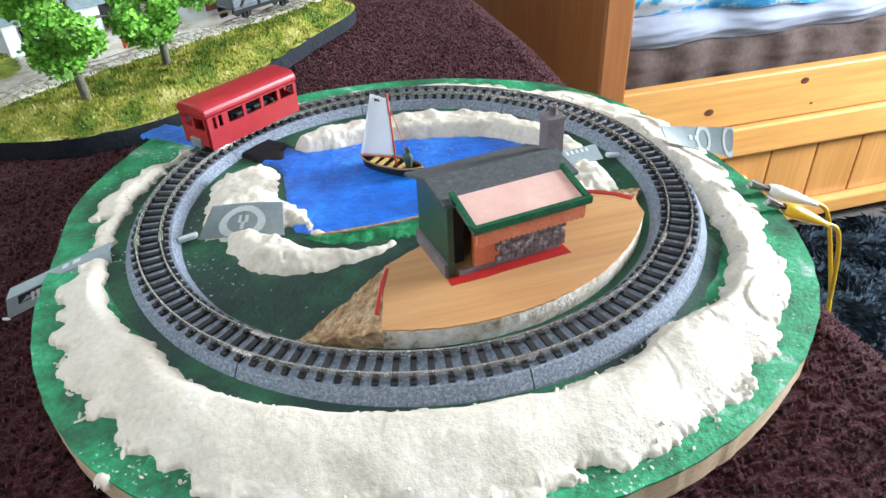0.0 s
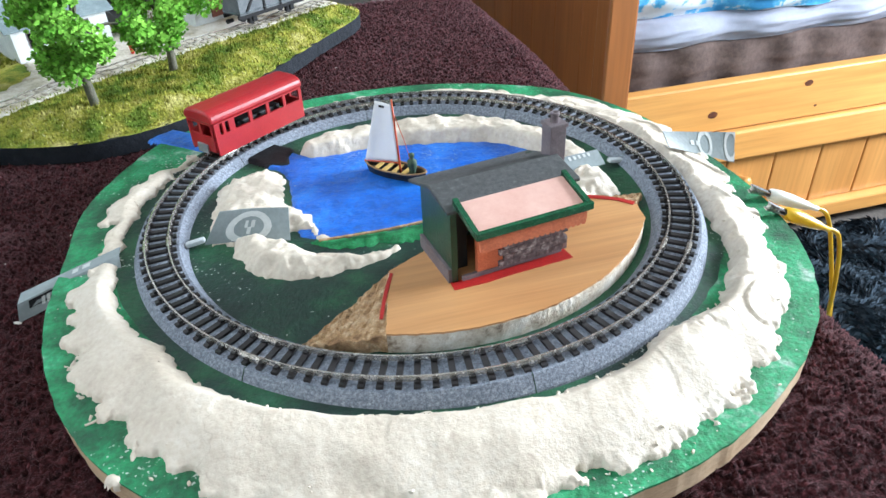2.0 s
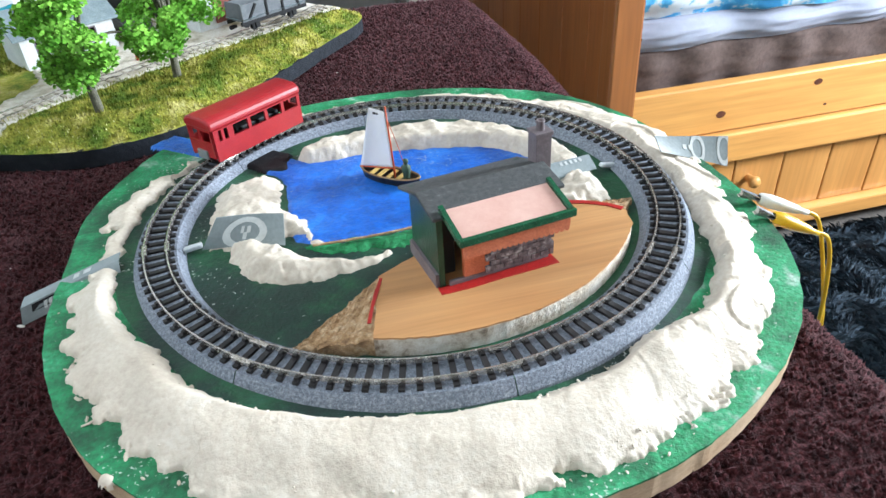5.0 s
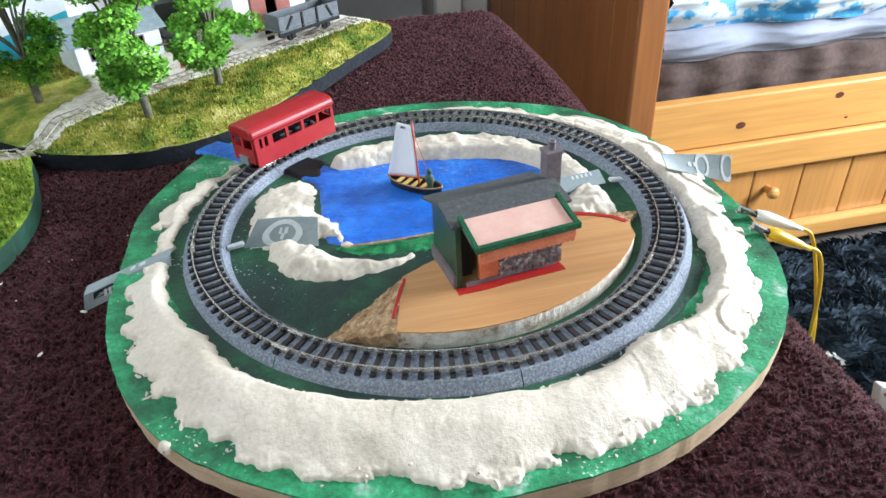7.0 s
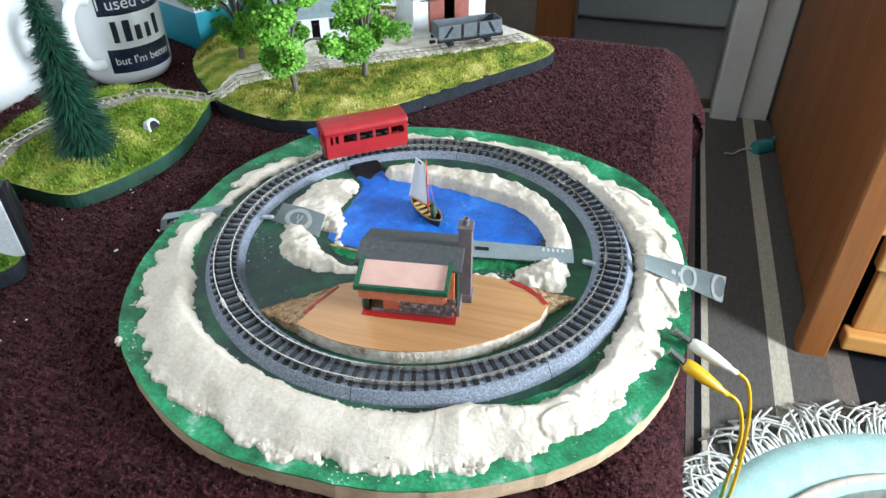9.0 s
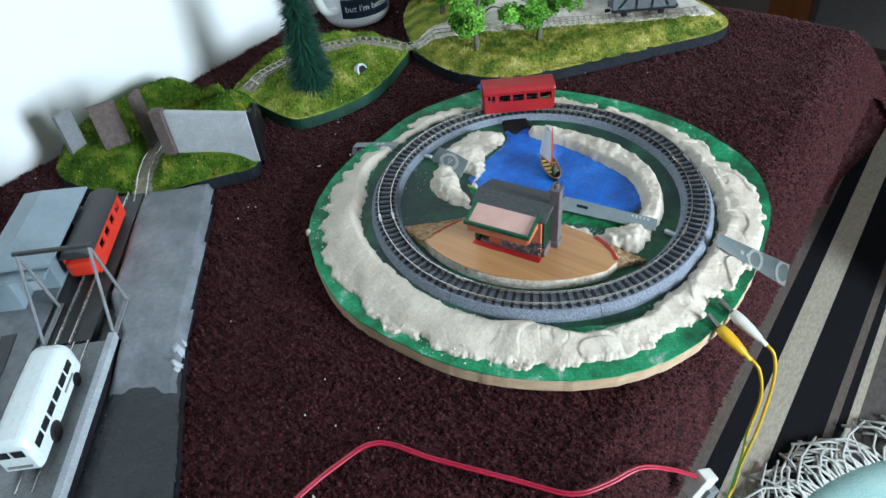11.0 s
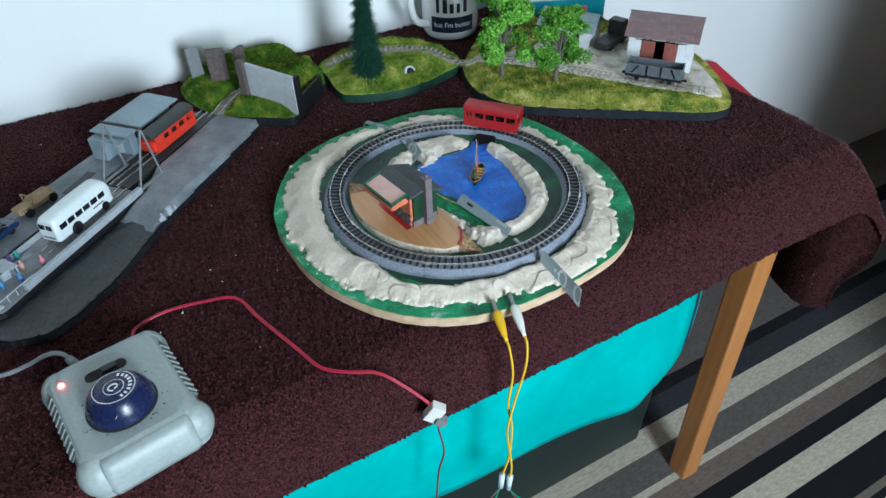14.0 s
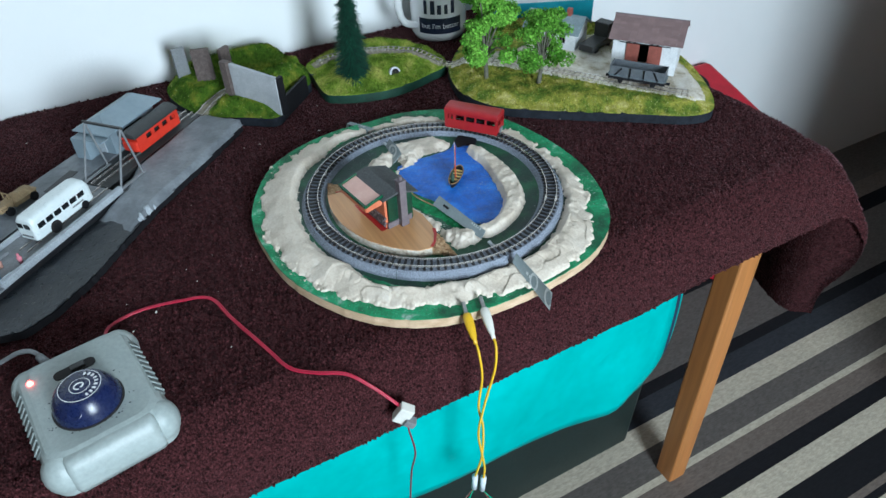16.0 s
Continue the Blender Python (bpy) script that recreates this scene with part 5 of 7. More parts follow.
def railbus(loc, rz, label):
    th = thing("railbus", loc, rz, label, "model railbus")
    L, Wd, H = 0.0620, 0.0220, 0.0270
    body = th
    win = [(-0.0270 + 0.0002, -0.0248, 0.0118, 0.0178), (-0.0232, -0.0208, 0.0118, 0.0178)] + [(-0.0172 + k * 0.0118, -0.0172 + k * 0.0118 + 0.0098, 0.0118, 0.0178) for k in range(4)]
    for sg in (1, -1):
        hs = win if sg < 0 else [(-b, -a, c, d) for a, b, c, d in win]
        part("side", panel_with_holes(-L / 2 + 0.001, L / 2 - 0.001, 0.0012, 0.0186, hs, sg * (Wd / 2 - 0.0006), 0.0012), BUS_RED, th, "red side with square windows")
    for sg in (1, -1):
        bm = panel_with_holes(-Wd / 2 + 0.0012, Wd / 2 - 0.0012, 0.0030, 0.0186, [(-0.0088, -0.0010, 0.0112, 0.0176), (0.0010, 0.0088, 0.0112, 0.0176)], 0, 0.0012)
        bmesh.ops.transform(bm, matrix=pose(sg * (L / 2 - 0.0006), 0, 0, 0, 0, 90), verts=bm.verts)
        part("end", bm, BUS_RED, th, "red end with two windscreens")
        part("buffer_beam", B((sg * (L / 2 + 0.0004), 0, 0.0040), (0.0014, 0.0080, 0.0050)), mat_grey, th, "grey coupling block", bevel=0.0003)
    rp = []
    for k in range(13):
        a = math.pi * k / 12
        c, s = math.cos(a), math.sin(a)
        rp.append((abs(c) ** 0.55 * (1 if c >= 0 else -1) * (Wd / 2 + 0.0003), 0.0186 + s ** 0.7 * 0.0062))
    part("roof", profile(rp, -L / 2 - 0.0004, L / 2 + 0.0004, axis="x"), BUS_RED, th, "matt red rounded roof", bevel=0.0012)
    part("chassis", B((0, 0, 0.0012), (L - 0.012, 0.0120, 0.0030)), BLACK, th, "black motor block")
    part("motor", B((0.002, 0, 0.0080), (0.030, 0.0140, 0.0100)), BLACK, th, "black motor block", bevel=0.001)
    for sx2 in (-0.017, 0.017):
        for sy2 in (-0.0048, 0.0048):
            w = cyl(bmesh.new(), (sx2, sy2 - 0.0009, 0.0022), (sx2, sy2 + 0.0009, 0.0022), 0.0029, n=18)
            part("wheel", w, NICKEL, th, smooth=False)
    return th


mat_grey = mat("grey_plastic", (0.20, 0.21, 0.22), 120, 0.5)
A_BUS = 128.5
railbus((0.1168 * math.cos(radians(A_BUS)), 0.1168 * math.sin(radians(A_BUS)), RAIL_TOP + 0.0006), A_BUS - 90, "red four-wheeled railbus standing on the circle track")


# ---- model landscape modules along the wall ----
GRASS = mat("olive_static_grass", [(0.25, (0.055, 0.115, 0.018)), (0.42, (0.15, 0.215, 0.032)), (0.56, (0.35, 0.34, 0.060)), (0.74, (0.60, 0.54, 0.22))], 48, 0.95, 0.9, 700, fine=0.2, fscale=800, dist=0.0015, spec=0.1)
GRASS2 = mat("spring_static_grass", [(0.25, (0.06, 0.13, 0.014)), (0.5, (0.20, 0.29, 0.034)), (0.75, (0.48, 0.46, 0.12))], 42, 0.95, 0.9, 700, fine=0.2, fscale=800, dist=0.0015, spec=0.1)
GRASS3 = mat("moss_static_grass", [(0.25, (0.022, 0.060, 0.007)), (0.5, (0.080, 0.15, 0.014)), (0.8, (0.30, 0.28, 0.04))], 60, 0.95, 0.9, 700, fine=0.2, fscale=800, dist=0.0015, spec=0.1)
YARD = mat("sandy_yard", [(0.30, (0.34, 0.29, 0.18)), (0.50, (0.64, 0.59, 0.50)), (0.75, (0.80, 0.77, 0.71))], 60, 0.9, 0.5, 700, fine=0.15, dist=0.0008)
DULL_BED = mat("brown_grey_ballast", [(0.3, (0.17, 0.15, 0.105)), (0.7, (0.32, 0.29, 0.22))], 160, 0.9, 0.5, 700, fine=0.15)
BASE_DARK = mat("blue_black_side", [(0.3, (0.006, 0.008, 0.012)), (0.7, (0.016, 0.020, 0.028))], 120, 0.75, 0.6, 260, spec=0.25)
BASE_GREEN = mat("dark_green_side", [(0.3, (0.008, 0.035, 0.022)), (0.7, (0.015, 0.065, 0.040))], 90, 0.55, 0.3, 300)


def blades(name, parent, material, where, n, size, seed, label=""):
    """Short loose blades standing on a surface: where(rng) gives a place or None."""
    rg = random.Random(seed)
    vs, fs = [], []
    while len(fs) < n:
        p = where(rg)
        if p is None:
            continue
        a, h, ln = rg.uniform(0, 6.28), size * rg.uniform(0.5, 1.2), rg.uniform(-0.6, 0.6)
        w = size * 0.30
        c, s = math.cos(a) * w, math.sin(a) * w
        i = len(vs)
        vs += [(p[0] - c, p[1] - s, p[2] - 0.0005), (p[0] + c, p[1] + s, p[2] - 0.0005), (p[0] + s * ln * 3, p[1] - c * ln * 3, p[2] + h)]
        fs.append((i, i + 1, i + 2))
    me = bpy.data.meshes.new(name)
    me.from_pydata(vs, [], fs)
    me.materials.append(material)
    o = new(name, me)
    o.parent = parent
    o["kind"] = "stuff"
    if label:
        o["label"] = label
    return o


def module(name, outline, label, surface, side, grass, n_blades, seed, height, step=0.0035):
    th = thing(name, (0, 0, 0), 0, label, "model landscape")
    sm = [(p.x, p.y) for p in spline([(x, y, 0) for x, y in outline], 5, True)]
    part("side", prism(sm, 0.0008, 0.0118), side, th, "painted base edge")

    def f(x, y, d):
        return height(x, y, d) if d > 0 else 0.0118 + d * 0.6
    part("ground", hill(sm, f, step, 0.0110, snap=True), grass, th, smooth=True)
    xs, ys = [p[0] for p in sm], [p[1] for p in sm]

    def where(rg):
        x, y = rg.uniform(min(xs), max(xs)), rg.uniform(min(ys), max(ys))
        d = dist_in(sm, x, y)
        if d < 0.0012 or not surface(x, y, d):
            return None
        return x, y, f(x, y, d)
    blades("static_grass", th, per_island(grass.copy(), 0.45), where, n_blades, 0.0024, seed, "static grass")
    return th, f, sm


def model_track(th, pts, fz, gauge=0.0090, sleepers=True):
    """Two fine rails and their sleepers over a smooth line; fz(x, y) is the ground."""
    ln = spline([(x, y, 0) for x, y in pts], 10)
    for sg in (1, -1):
        rail = []
        for i, p in enumerate(ln):
            d = (ln[min(i + 1, len(ln) - 1)] - ln[max(i - 1, 0)]).normalized()
            q = p + Vector((-d.y, d.x, 0)) * sg * gauge / 2
            rail.append((q.x, q.y, fz(p.x, p.y) + 0.0022))
        part("rail", tube(rail, 0.00055, 4), RAIL, th)
    if sleepers:
        base = None
        run = 0.0
        for i in range(1, len(ln)):
            run += (ln[i] - ln[i - 1]).length
            if run > 0.0056:
                run = 0.0
                d = ln[i] - ln[i - 1]
                a = math.degrees(math.atan2(d.y, d.x))
                if base is None:
                    base = part("sleeper", B((0, 0, 0.0002), (0.0020, 0.0130, 0.0010)), TAN_SLEEPER, th)
                    o = base
                else:
                    o = base.copy()
                    scene.collection.objects.link(o)
                o.matrix_basis = pose(ln[i].x, ln[i].y, fz(ln[i].x, ln[i].y), 0, 0, a)


TAN_SLEEPER = per_piece(mat("weathered_sleeper", (0.46, 0.41, 0.33), 200, 0.85), 0.2)
OUT1 = [(-0.238, 0.152), (-0.217, 0.140), (-0.190, 0.131), (-0.160, 0.127), (-0.128, 0.136), (-0.103, 0.152), (-0.075, 0.186), (-0.048, 0.221), (-0.010, 0.274), (0.021, 0.316), (0.028, 0.345), (0.014, 0.366), (-0.012, 0.385), (-0.065, 0.412), (-0.120, 0.425),
        (-0.200, 0.415), (-0.280, 0.380), (-0.325, 0.300), (-0.300, 0.215)]
LINE1 = [(-0.240, 0.149), (-0.215, 0.178), (-0.189, 0.203), (-0.130, 0.247), (-0.077, 0.284), (-0.024, 0.324), (-0.005, 0.340)]


def line_dist(x, y, line):
    """How far a place lies from a run of straight pieces."""
    best = 1e9
    for (ax, ay), (bx, by) in zip(line, line[1:]):
        dx, dy = bx - ax, by - ay
        k = max(0, min(1, ((x - ax) * dx + (y - ay) * dy) / (dx * dx + dy * dy)))
        best = min(best, math.hypot(x - ax - k * dx, y - ay - k * dy))
    return best


def h1(x, y, d):
    return 0.0120 + 0.0095 * smooth01(d / 0.026) + 0.0010 * N(x, y, 2, 90)


def beyond_line1(x, y):
    return (y - 0.247) * 0.80 - (x + 0.130) * 0.60


mod1, f1, sm1 = module("village_module", OUT1, "grassy model village base with a single track and sandy yard", lambda x, y, d: beyond_line1(x, y) < -0.008 or (beyond_line1(x, y) > 0.075), BASE_DARK, GRASS, 15000, 3, h1)
yard = [p for p in [(-0.245, 0.150), (-0.226, 0.150), (-0.184, 0.193), (-0.125, 0.236), (-0.070, 0.274), (-0.018, 0.313), (0.012, 0.338), (0.010, 0.356), (-0.015, 0.374), (-0.075, 0.395), (-0.180, 0.385), (-0.235, 0.300), (-0.215, 0.235), (-0.235, 0.185)]]
part("yard", hill(yard, lambda x, y, d: (f1(x, y, max(0.0001, dist_in(sm1, x, y))) + 0.0007 + 0.0004 * N(x, y, 2, 240)) if d + 0.002 * N(x, y, 9, 150) > 0 else 0.0, 0.0028, 0.0112), YARD, mod1, "pale sandy ground", smooth=True)
model_track(mod1, LINE1, lambda x, y: f1(x, y, max(0.0001, dist_in(sm1, x, y))) + 0.0006)

BARK = mat("grey_green_bark", [(0.3, (0.085, 0.085, 0.060)), (0.7, (0.17, 0.16, 0.12))], 220, 0.9, 0.5, 700)
LEAF = per_island(mat("bright_foam_leaf", [(0.3, (0.110, 0.32, 0.030)), (0.7, (0.27, 0.55, 0.080))], 90, 0.85, fine=0.1, spec=0.2), 0.45)
FIR_M = per_island(mat("dark_fir_needles", [(0.3, (0.004, 0.040, 0.022)), (0.7, (0.010, 0.085, 0.045))], 120, 0.85, fine=0.1), 0.45)


def tree(base, h, spread, seed, label, skirt=0.35):
    rg = random.Random(seed)
    th = thing("tree", base, rg.uniform(0, 360), label, "model tree", "trees on the village base")
    fork = Vector((rg.uniform(-0.003, 0.003), rg.uniform(-0.003, 0.003), h * 0.34))
    part("trunk", tube(spline([(0, 0, -0.002), (fork.x * 0.3, fork.y * 0.5, h * 0.16), tuple(fork)], 5), 0.0030, 9, r_end=0.0022), BARK, th, smooth=True)
    tips = []
    limbs = bmesh.new()
    for i in range(13):
        a = i * 2.4 + rg.uniform(-0.4, 0.4)
        up = rg.uniform(0.45, 1.0) if i < 9 else rg.uniform(0.36, 0.5)
        out = spread * rg.uniform(0.45, 0.95) * (1.15 - 0.75 * max(0, up - 0.45) / 0.55)
        tip = Vector((math.cos(a) * out, math.sin(a) * out, h * up))
        mid = fork.lerp(tip, 0.5) + Vector((0, 0, h * 0.05))
        tube(spline([tuple(fork * rg.uniform(0.7, 1.0)), tuple(mid), tuple(tip)], 5), 0.0014, 6, limbs, r_end=0.0005)
        tips += [tip, tip + Vector((rg.uniform(-1, 1), rg.uniform(-1, 1), rg.uniform(-0.4, 0.2))) * 0.008]
        if i % 2:
            tips.append(fork.lerp(tip, 0.72) + Vector((0, 0, h * 0.05)))
    for i in range(4):
        a = rg.uniform(0, 6.28)
        tip = Vector((math.cos(a) * spread * rg.uniform(0.35, 0.75), math.sin(a) * spread * rg.uniform(0.35, 0.75), h * rg.uniform(0.24, 0.36) * (skirt / 0.35)))
        tube([(0, 0, h * 0.17), tuple(tip)], 0.0008, 5, limbs, r_end=0.0004)
        tips += [tip, tip * 0.8]
    part("branching", limbs, BARK, th, smooth=True)
    vs, fs = [], []
    for tip in tips:
        rad = rg.uniform(0.0080, 0.0125)
        for k in range(250):
            v = Vector((rg.gauss(0, 1), rg.gauss(0, 1), rg.gauss(0, 0.75))).normalized() * rad * rg.uniform(0.25, 1.0) ** 0.5
            p = tip + Vector((v.x, v.y, v.z * 0.72))
            u = Vector((rg.gauss(0, 1), rg.gauss(0, 1), rg.gauss(0, 1))).normalized()
            w = u.orthogonal().normalized()
            sz = rg.uniform(0.0009, 0.0020)
            i = len(vs)
            vs += [tuple(p - u * sz), tuple(p + w * sz * 0.8), tuple(p + u * sz), tuple(p - w * sz * 0.8 + u * sz * 0.3)]
            fs.append((i, i + 1, i + 2, i + 3))
    me = bpy.data.meshes.new("crown")
    me.from_pydata(vs, [], fs)
    me.materials.append(LEAF)
    o = new("crown", me)
    o.parent = th
    return th


tree((-0.163, 0.163, 0.0195), 0.114, 0.031, 11, "model tree with bright green foam leaves and grey trunk")
tree((-0.1195, 0.2100, 0.0205), 0.110, 0.028, 23, "model tree with bright green foam leaves and grey trunk")
tree((-0.247, 0.219, 0.0215), 0.104, 0.029, 37, "model tree with bright green foam leaves beside the far yard")

fir = thing("fir_tree", (-0.2650, 0.0290, 0.0150), 0, "tall dark green bottle-brush fir tree", "model tree")
part("trunk", cyl(bmesh.new(), (0, 0, -0.004), (0, 0, 0.118), 0.0022, 0.0005, 8), BARK, fir)
rg = random.Random(77)
vs, fs = [], []
for k in range(7200):
    t = rg.random() ** 1.25
    z = 0.004 + t * 0.118
    r = (0.0215 * (1 - t) ** 0.50 + 0.0030) * rg.uniform(0.55, 1.12) * (1 + 0.16 * math.sin(z * 480 + rg.uniform(-0.5, 0.5)))
    a = rg.uniform(0, 6.283)
    d = Vector((math.cos(a), math.sin(a), 0))
    s = Vector((-d.y, d.x, 0))
    tip = d * r + Vector((0, 0, z - r * 0.16 + rg.uniform(-0.0016, 0.0016)))
    b = d * r * 0.35 + Vector((0, 0, z + r * 0.05))
    w = 0.0010
    i = len(vs)
    vs += [tuple(b - s * w), tuple(b + s * w), tuple(tip + Vector((0, 0, 0.0002)))]
    fs.append((i, i + 1, i + 2))
me = bpy.data.meshes.new("foliage")
me.from_pydata(vs, [], fs)
me.materials.append(FIR_M)
o = new("foliage", me)
o.parent = fir

# goods shed
SHED_WHITE = mat("white_rendered_wall", [(0.3, (0.58, 0.60, 0.62)), (0.7, (0.70, 0.72, 0.73))], 90, 0.7, 0.2, 400)
SLATE = per_piece(mat("mauve_brown_tile", [(0.3, (0.15, 0.095, 0.095)), (0.7, (0.25, 0.17, 0.165))], 220, 0.65, 0.2, 600), 0.14)
DOOR_RED = mat("brick_red_door", (0.26, 0.075, 0.055), 160, 0.6, 0.2)
shed = thing("goods_shed", (-0.1070, 0.3090, 0.0205), 39.0, "white goods shed with a mauve tiled roof and sliding red doors", "model building")
SL, SD, SH = 0.0770, 0.0500, 0.0455
part("front_wall", panel_with_holes(0, SL, 0, SH, [(0.021, 0.053, 0.005, 0.036)], 0, 0.0016), SHED_WHITE, shed)
part("back_wall", B((SL / 2, SD, SH / 2), (SL, 0.0016, SH)), SHED_WHITE, shed)
for xx in (0.0008, SL - 0.0008):
    part("gable", profile([(0.0008, 0), (SD - 0.0008, 0), (SD - 0.0008, SH), (SD / 2, SH + 0.0136), (0.0008, SH)], xx - 0.0008, xx + 0.0008, axis="x"), SHED_WHITE, shed)
for x0, x1 in ((0.0165, 0.0320), (0.0430, 0.0585)):
    part("sliding_door", B(((x0 + x1) / 2, -0.0016, 0.0205), (x1 - x0, 0.0014, 0.0310)), DOOR_RED, shed, "brick red sliding door", bevel=0.0002)
part("door_rail", cyl(bmesh.new(), (0.008, -0.0020, 0.0370), (0.068, -0.0020, 0.0370), 0.0006, n=6), BLACK, shed)
for xx in (0.019, 0.026, 0.046, 0.053):
    part("hanger", B((xx, -0.0022, 0.0380), (0.0016, 0.0012, 0.0024)), BLACK, shed)
# Dark sheet stands for the shade behind the shed doors.
part("inside", B((SL / 2, SD / 2 + 0.004, 0.020), (SL - 0.006, 0.002, 0.038)), DARK_IN, shed)
part("platform", B((SL / 2, 0.006, 0.0018), (SL - 0.002, 0.010, 0.0036)), MAUVE, shed)
tile = None
for sg in (-1, 1):
    for r_ in range(10):
        for c_ in range(11):
            v = r_ / 10
            yy = (SD / 2) + sg * ((SD / 2 + 0.0090) * (v + 0.05))
            zz = SH + 0.0150 - 0.0191 * (v + 0.05) + 0.0006
            xx = -0.0050 + (SL + 0.010) * (c_ + 0.5) / 11
            m = pose(xx, yy, zz, -sg * 29.3, 0, 0) @ Matrix.Diagonal(((SL + 0.010) / 11 - 0.0001, 0.0047, 0.0008, 1))
            if tile is None:
                tile = part("roof_tile", B((0, 0, 0), (1, 1, 1)), SLATE, shed)
                o = tile
            else:
                o = tile.copy()
                scene.collection.objects.link(o)
            o.matrix_basis = m @ pose(0, 0, 0, 0, 0, 0)
part("ridge", cyl(bmesh.new(), (-0.0055, SD / 2, SH + 0.0152), (SL + 0.0055, SD / 2, SH + 0.0152), 0.0012, n=8), MAUVE, shed)

# open wagon
WAGON = mat("wagon_grey", [(0.3, (0.085, 0.095, 0.11)), (0.7, (0.13, 0.145, 0.16))], 160, 0.55, 0.2, 500)
WAG_IN = mat("pale_wagon_inside", [(0.3, (0.15, 0.20, 0.22)), (0.7, (0.21, 0.26, 0.28))], 120, 0.6, 0.2, 500)
wag = thing("open_wagon", (-0.0515, 0.3034, 0.0252), 37.0, "grey four-wheeled open goods wagon with black ironwork", "model wagon")
WL, WW, WH = 0.0640, 0.0205, 0.0128
for sg in (1, -1):
    part("side", B((0, sg * (WW / 2 - 0.0005), 0.0090 + WH / 2), (WL, 0.0010, WH)), WAGON, wag, bevel=0.0002)
    part("end", B((sg * (WL / 2 - 0.0005), 0, 0.0090 + WH / 2 + 0.0005), (0.0010, WW - 0.002, WH + 0.001)), WAGON, wag, bevel=0.0002)
    for k, xx in enumerate((-0.022, -0.008, 0.008, 0.022)):
        part("strap", B((xx, sg * (WW / 2 + 0.0003), 0.0090 + WH / 2), (0.0018, 0.0009, WH), 0, 0, (38 if k == 0 else -28 if k == 3 else 0)), BLACK, wag)
    part("sole_bar", B((0, sg * (WW / 2 - 0.0014), 0.0076), (WL + 0.002, 0.0018, 0.0030)), BLACK, wag)
    part("buffer", cyl(bmesh.new(), (sg * WL / 2, 0, 0.0052), (sg * (WL / 2 + 0.0055), 0, 0.0052), 0.0014, 0.0018, 10), BLACK, wag, "black coupling")
part("floor", B((0, 0, 0.0094), (WL - 0.001, WW - 0.002, 0.0010)), WAGON, wag)
part("load", hill([(-WL / 2 + 0.002, -WW / 2 + 0.002), (WL / 2 - 0.002, -WW / 2 + 0.002), (WL / 2 - 0.002, WW / 2 - 0.002), (-WL / 2 + 0.002, WW / 2 - 0.002)], lambda x, y, d: 0.0112 + 0.0010 * N(x, y, 1, 200), 0.002, 0.005), WAG_IN, wag, "pale blue-grey wagon floor")
for xx in (-0.019, 0.019):
    for sg in (1, -1):
        part("wheel", cyl(bmesh.new(), (xx, sg * 0.0040, 0.0030), (xx, sg * 0.0056, 0.0030), 0.0032, n=18), BLACK, wag)
    part("axle_box", B((xx, -WW / 2 + 0.0005, 0.0046), (0.0040, 0.0020, 0.0040)), BLACK, wag, bevel=0.0003)

# white house
HOUSE_ROOF = mat("blue_grey_roof", [(0.3, (0.16, 0.21, 0.23)), (0.7, (0.24, 0.30, 0.32))], 160, 0.6, 0.2, 500)
house = thing("station_house", (-0.2260, 0.2640, 0.0210), 32, "small white house with a blue-grey roof behind the trees", "model building")
HX, HY, HZ = 0.0680, 0.0420, 0.0270
part("front_wall", panel_with_holes(0, HX, 0, HZ, [(0.010, 0.018, 0.010, 0.020), (0.028, 0.036, 0.0, 0.020), (0.046, 0.054, 0.010, 0.020)], 0, 0.0016), SHED_WHITE, house)
part("back_wall", B((HX / 2, HY, HZ / 2), (HX, 0.0016, HZ)), SHED_WHITE, house)
for xx in (0.0008, HX - 0.0008):
    part("gable", profile([(0.0008, 0), (HY - 0.0008, 0), (HY - 0.0008, HZ), (HY / 2, HZ + 0.012), (0.0008, HZ)], xx - 0.0008, xx + 0.0008, axis="x"), SHED_WHITE, house)
# Dark sheet stands for the shade behind the door and windows.
part("inside", B((HX / 2, 0.006, 0.013), (HX - 0.004, 0.001, 0.026)), DARK_IN, house)
part("roof", profile([(-0.005, HZ - 0.0025), (HY / 2, HZ + 0.0135), (HY + 0.005, HZ - 0.0025), (HY + 0.005, HZ - 0.0040), (HY / 2, HZ + 0.0120), (-0.005, HZ - 0.0040)], -0.005, HX + 0.005, axis="x"), HOUSE_ROOF, house, bevel=0.0003)
part("chimney", B((0.050, HY / 2, HZ + 0.015), (0.006, 0.006, 0.012)), DOOR_RED, house, bevel=0.0003)
for xx in (0.014, 0.050):
    part("window_frame", panel_with_holes(xx - 0.0046, xx + 0.0046, 0.0094, 0.0206, [(xx - 0.0036, xx - 0.0004, 0.0104, 0.0196), (xx + 0.0004, xx + 0.0036, 0.0104, 0.0196)], -0.0004, 0.0012), MAUVE, house)
truck = thing("lorry", (-0.1610, 0.3300, 0.0215), 112, "dark weathered model lorry parked behind the shed", "model lorry")
DARK_GREY = mat("dark_lorry_paint", (0.035, 0.036, 0.036), 160, 0.5, 0.2)
part("cab", profile([(0.008, 0.004), (0.030, 0.004), (0.030, 0.016), (0.026, 0.018), (0.023, 0.032), (0.008, 0.032)], -0.010, 0.010), DARK_GREY, truck, bevel=0.0008)
part("bed", B((-0.010, 0, 0.0100), (0.038, 0.0200, 0.0085)), DARK_GREY, truck, bevel=0.0005)
for xx in (-0.013, 0.019):
    for sg in (1, -1):
        part("wheel", cyl(bmesh.new(), (xx, sg * 0.0062, 0.0038), (xx, sg * 0.0084, 0.0038), 0.0040, n=16), BLACK, truck)
bm = bmesh.new()
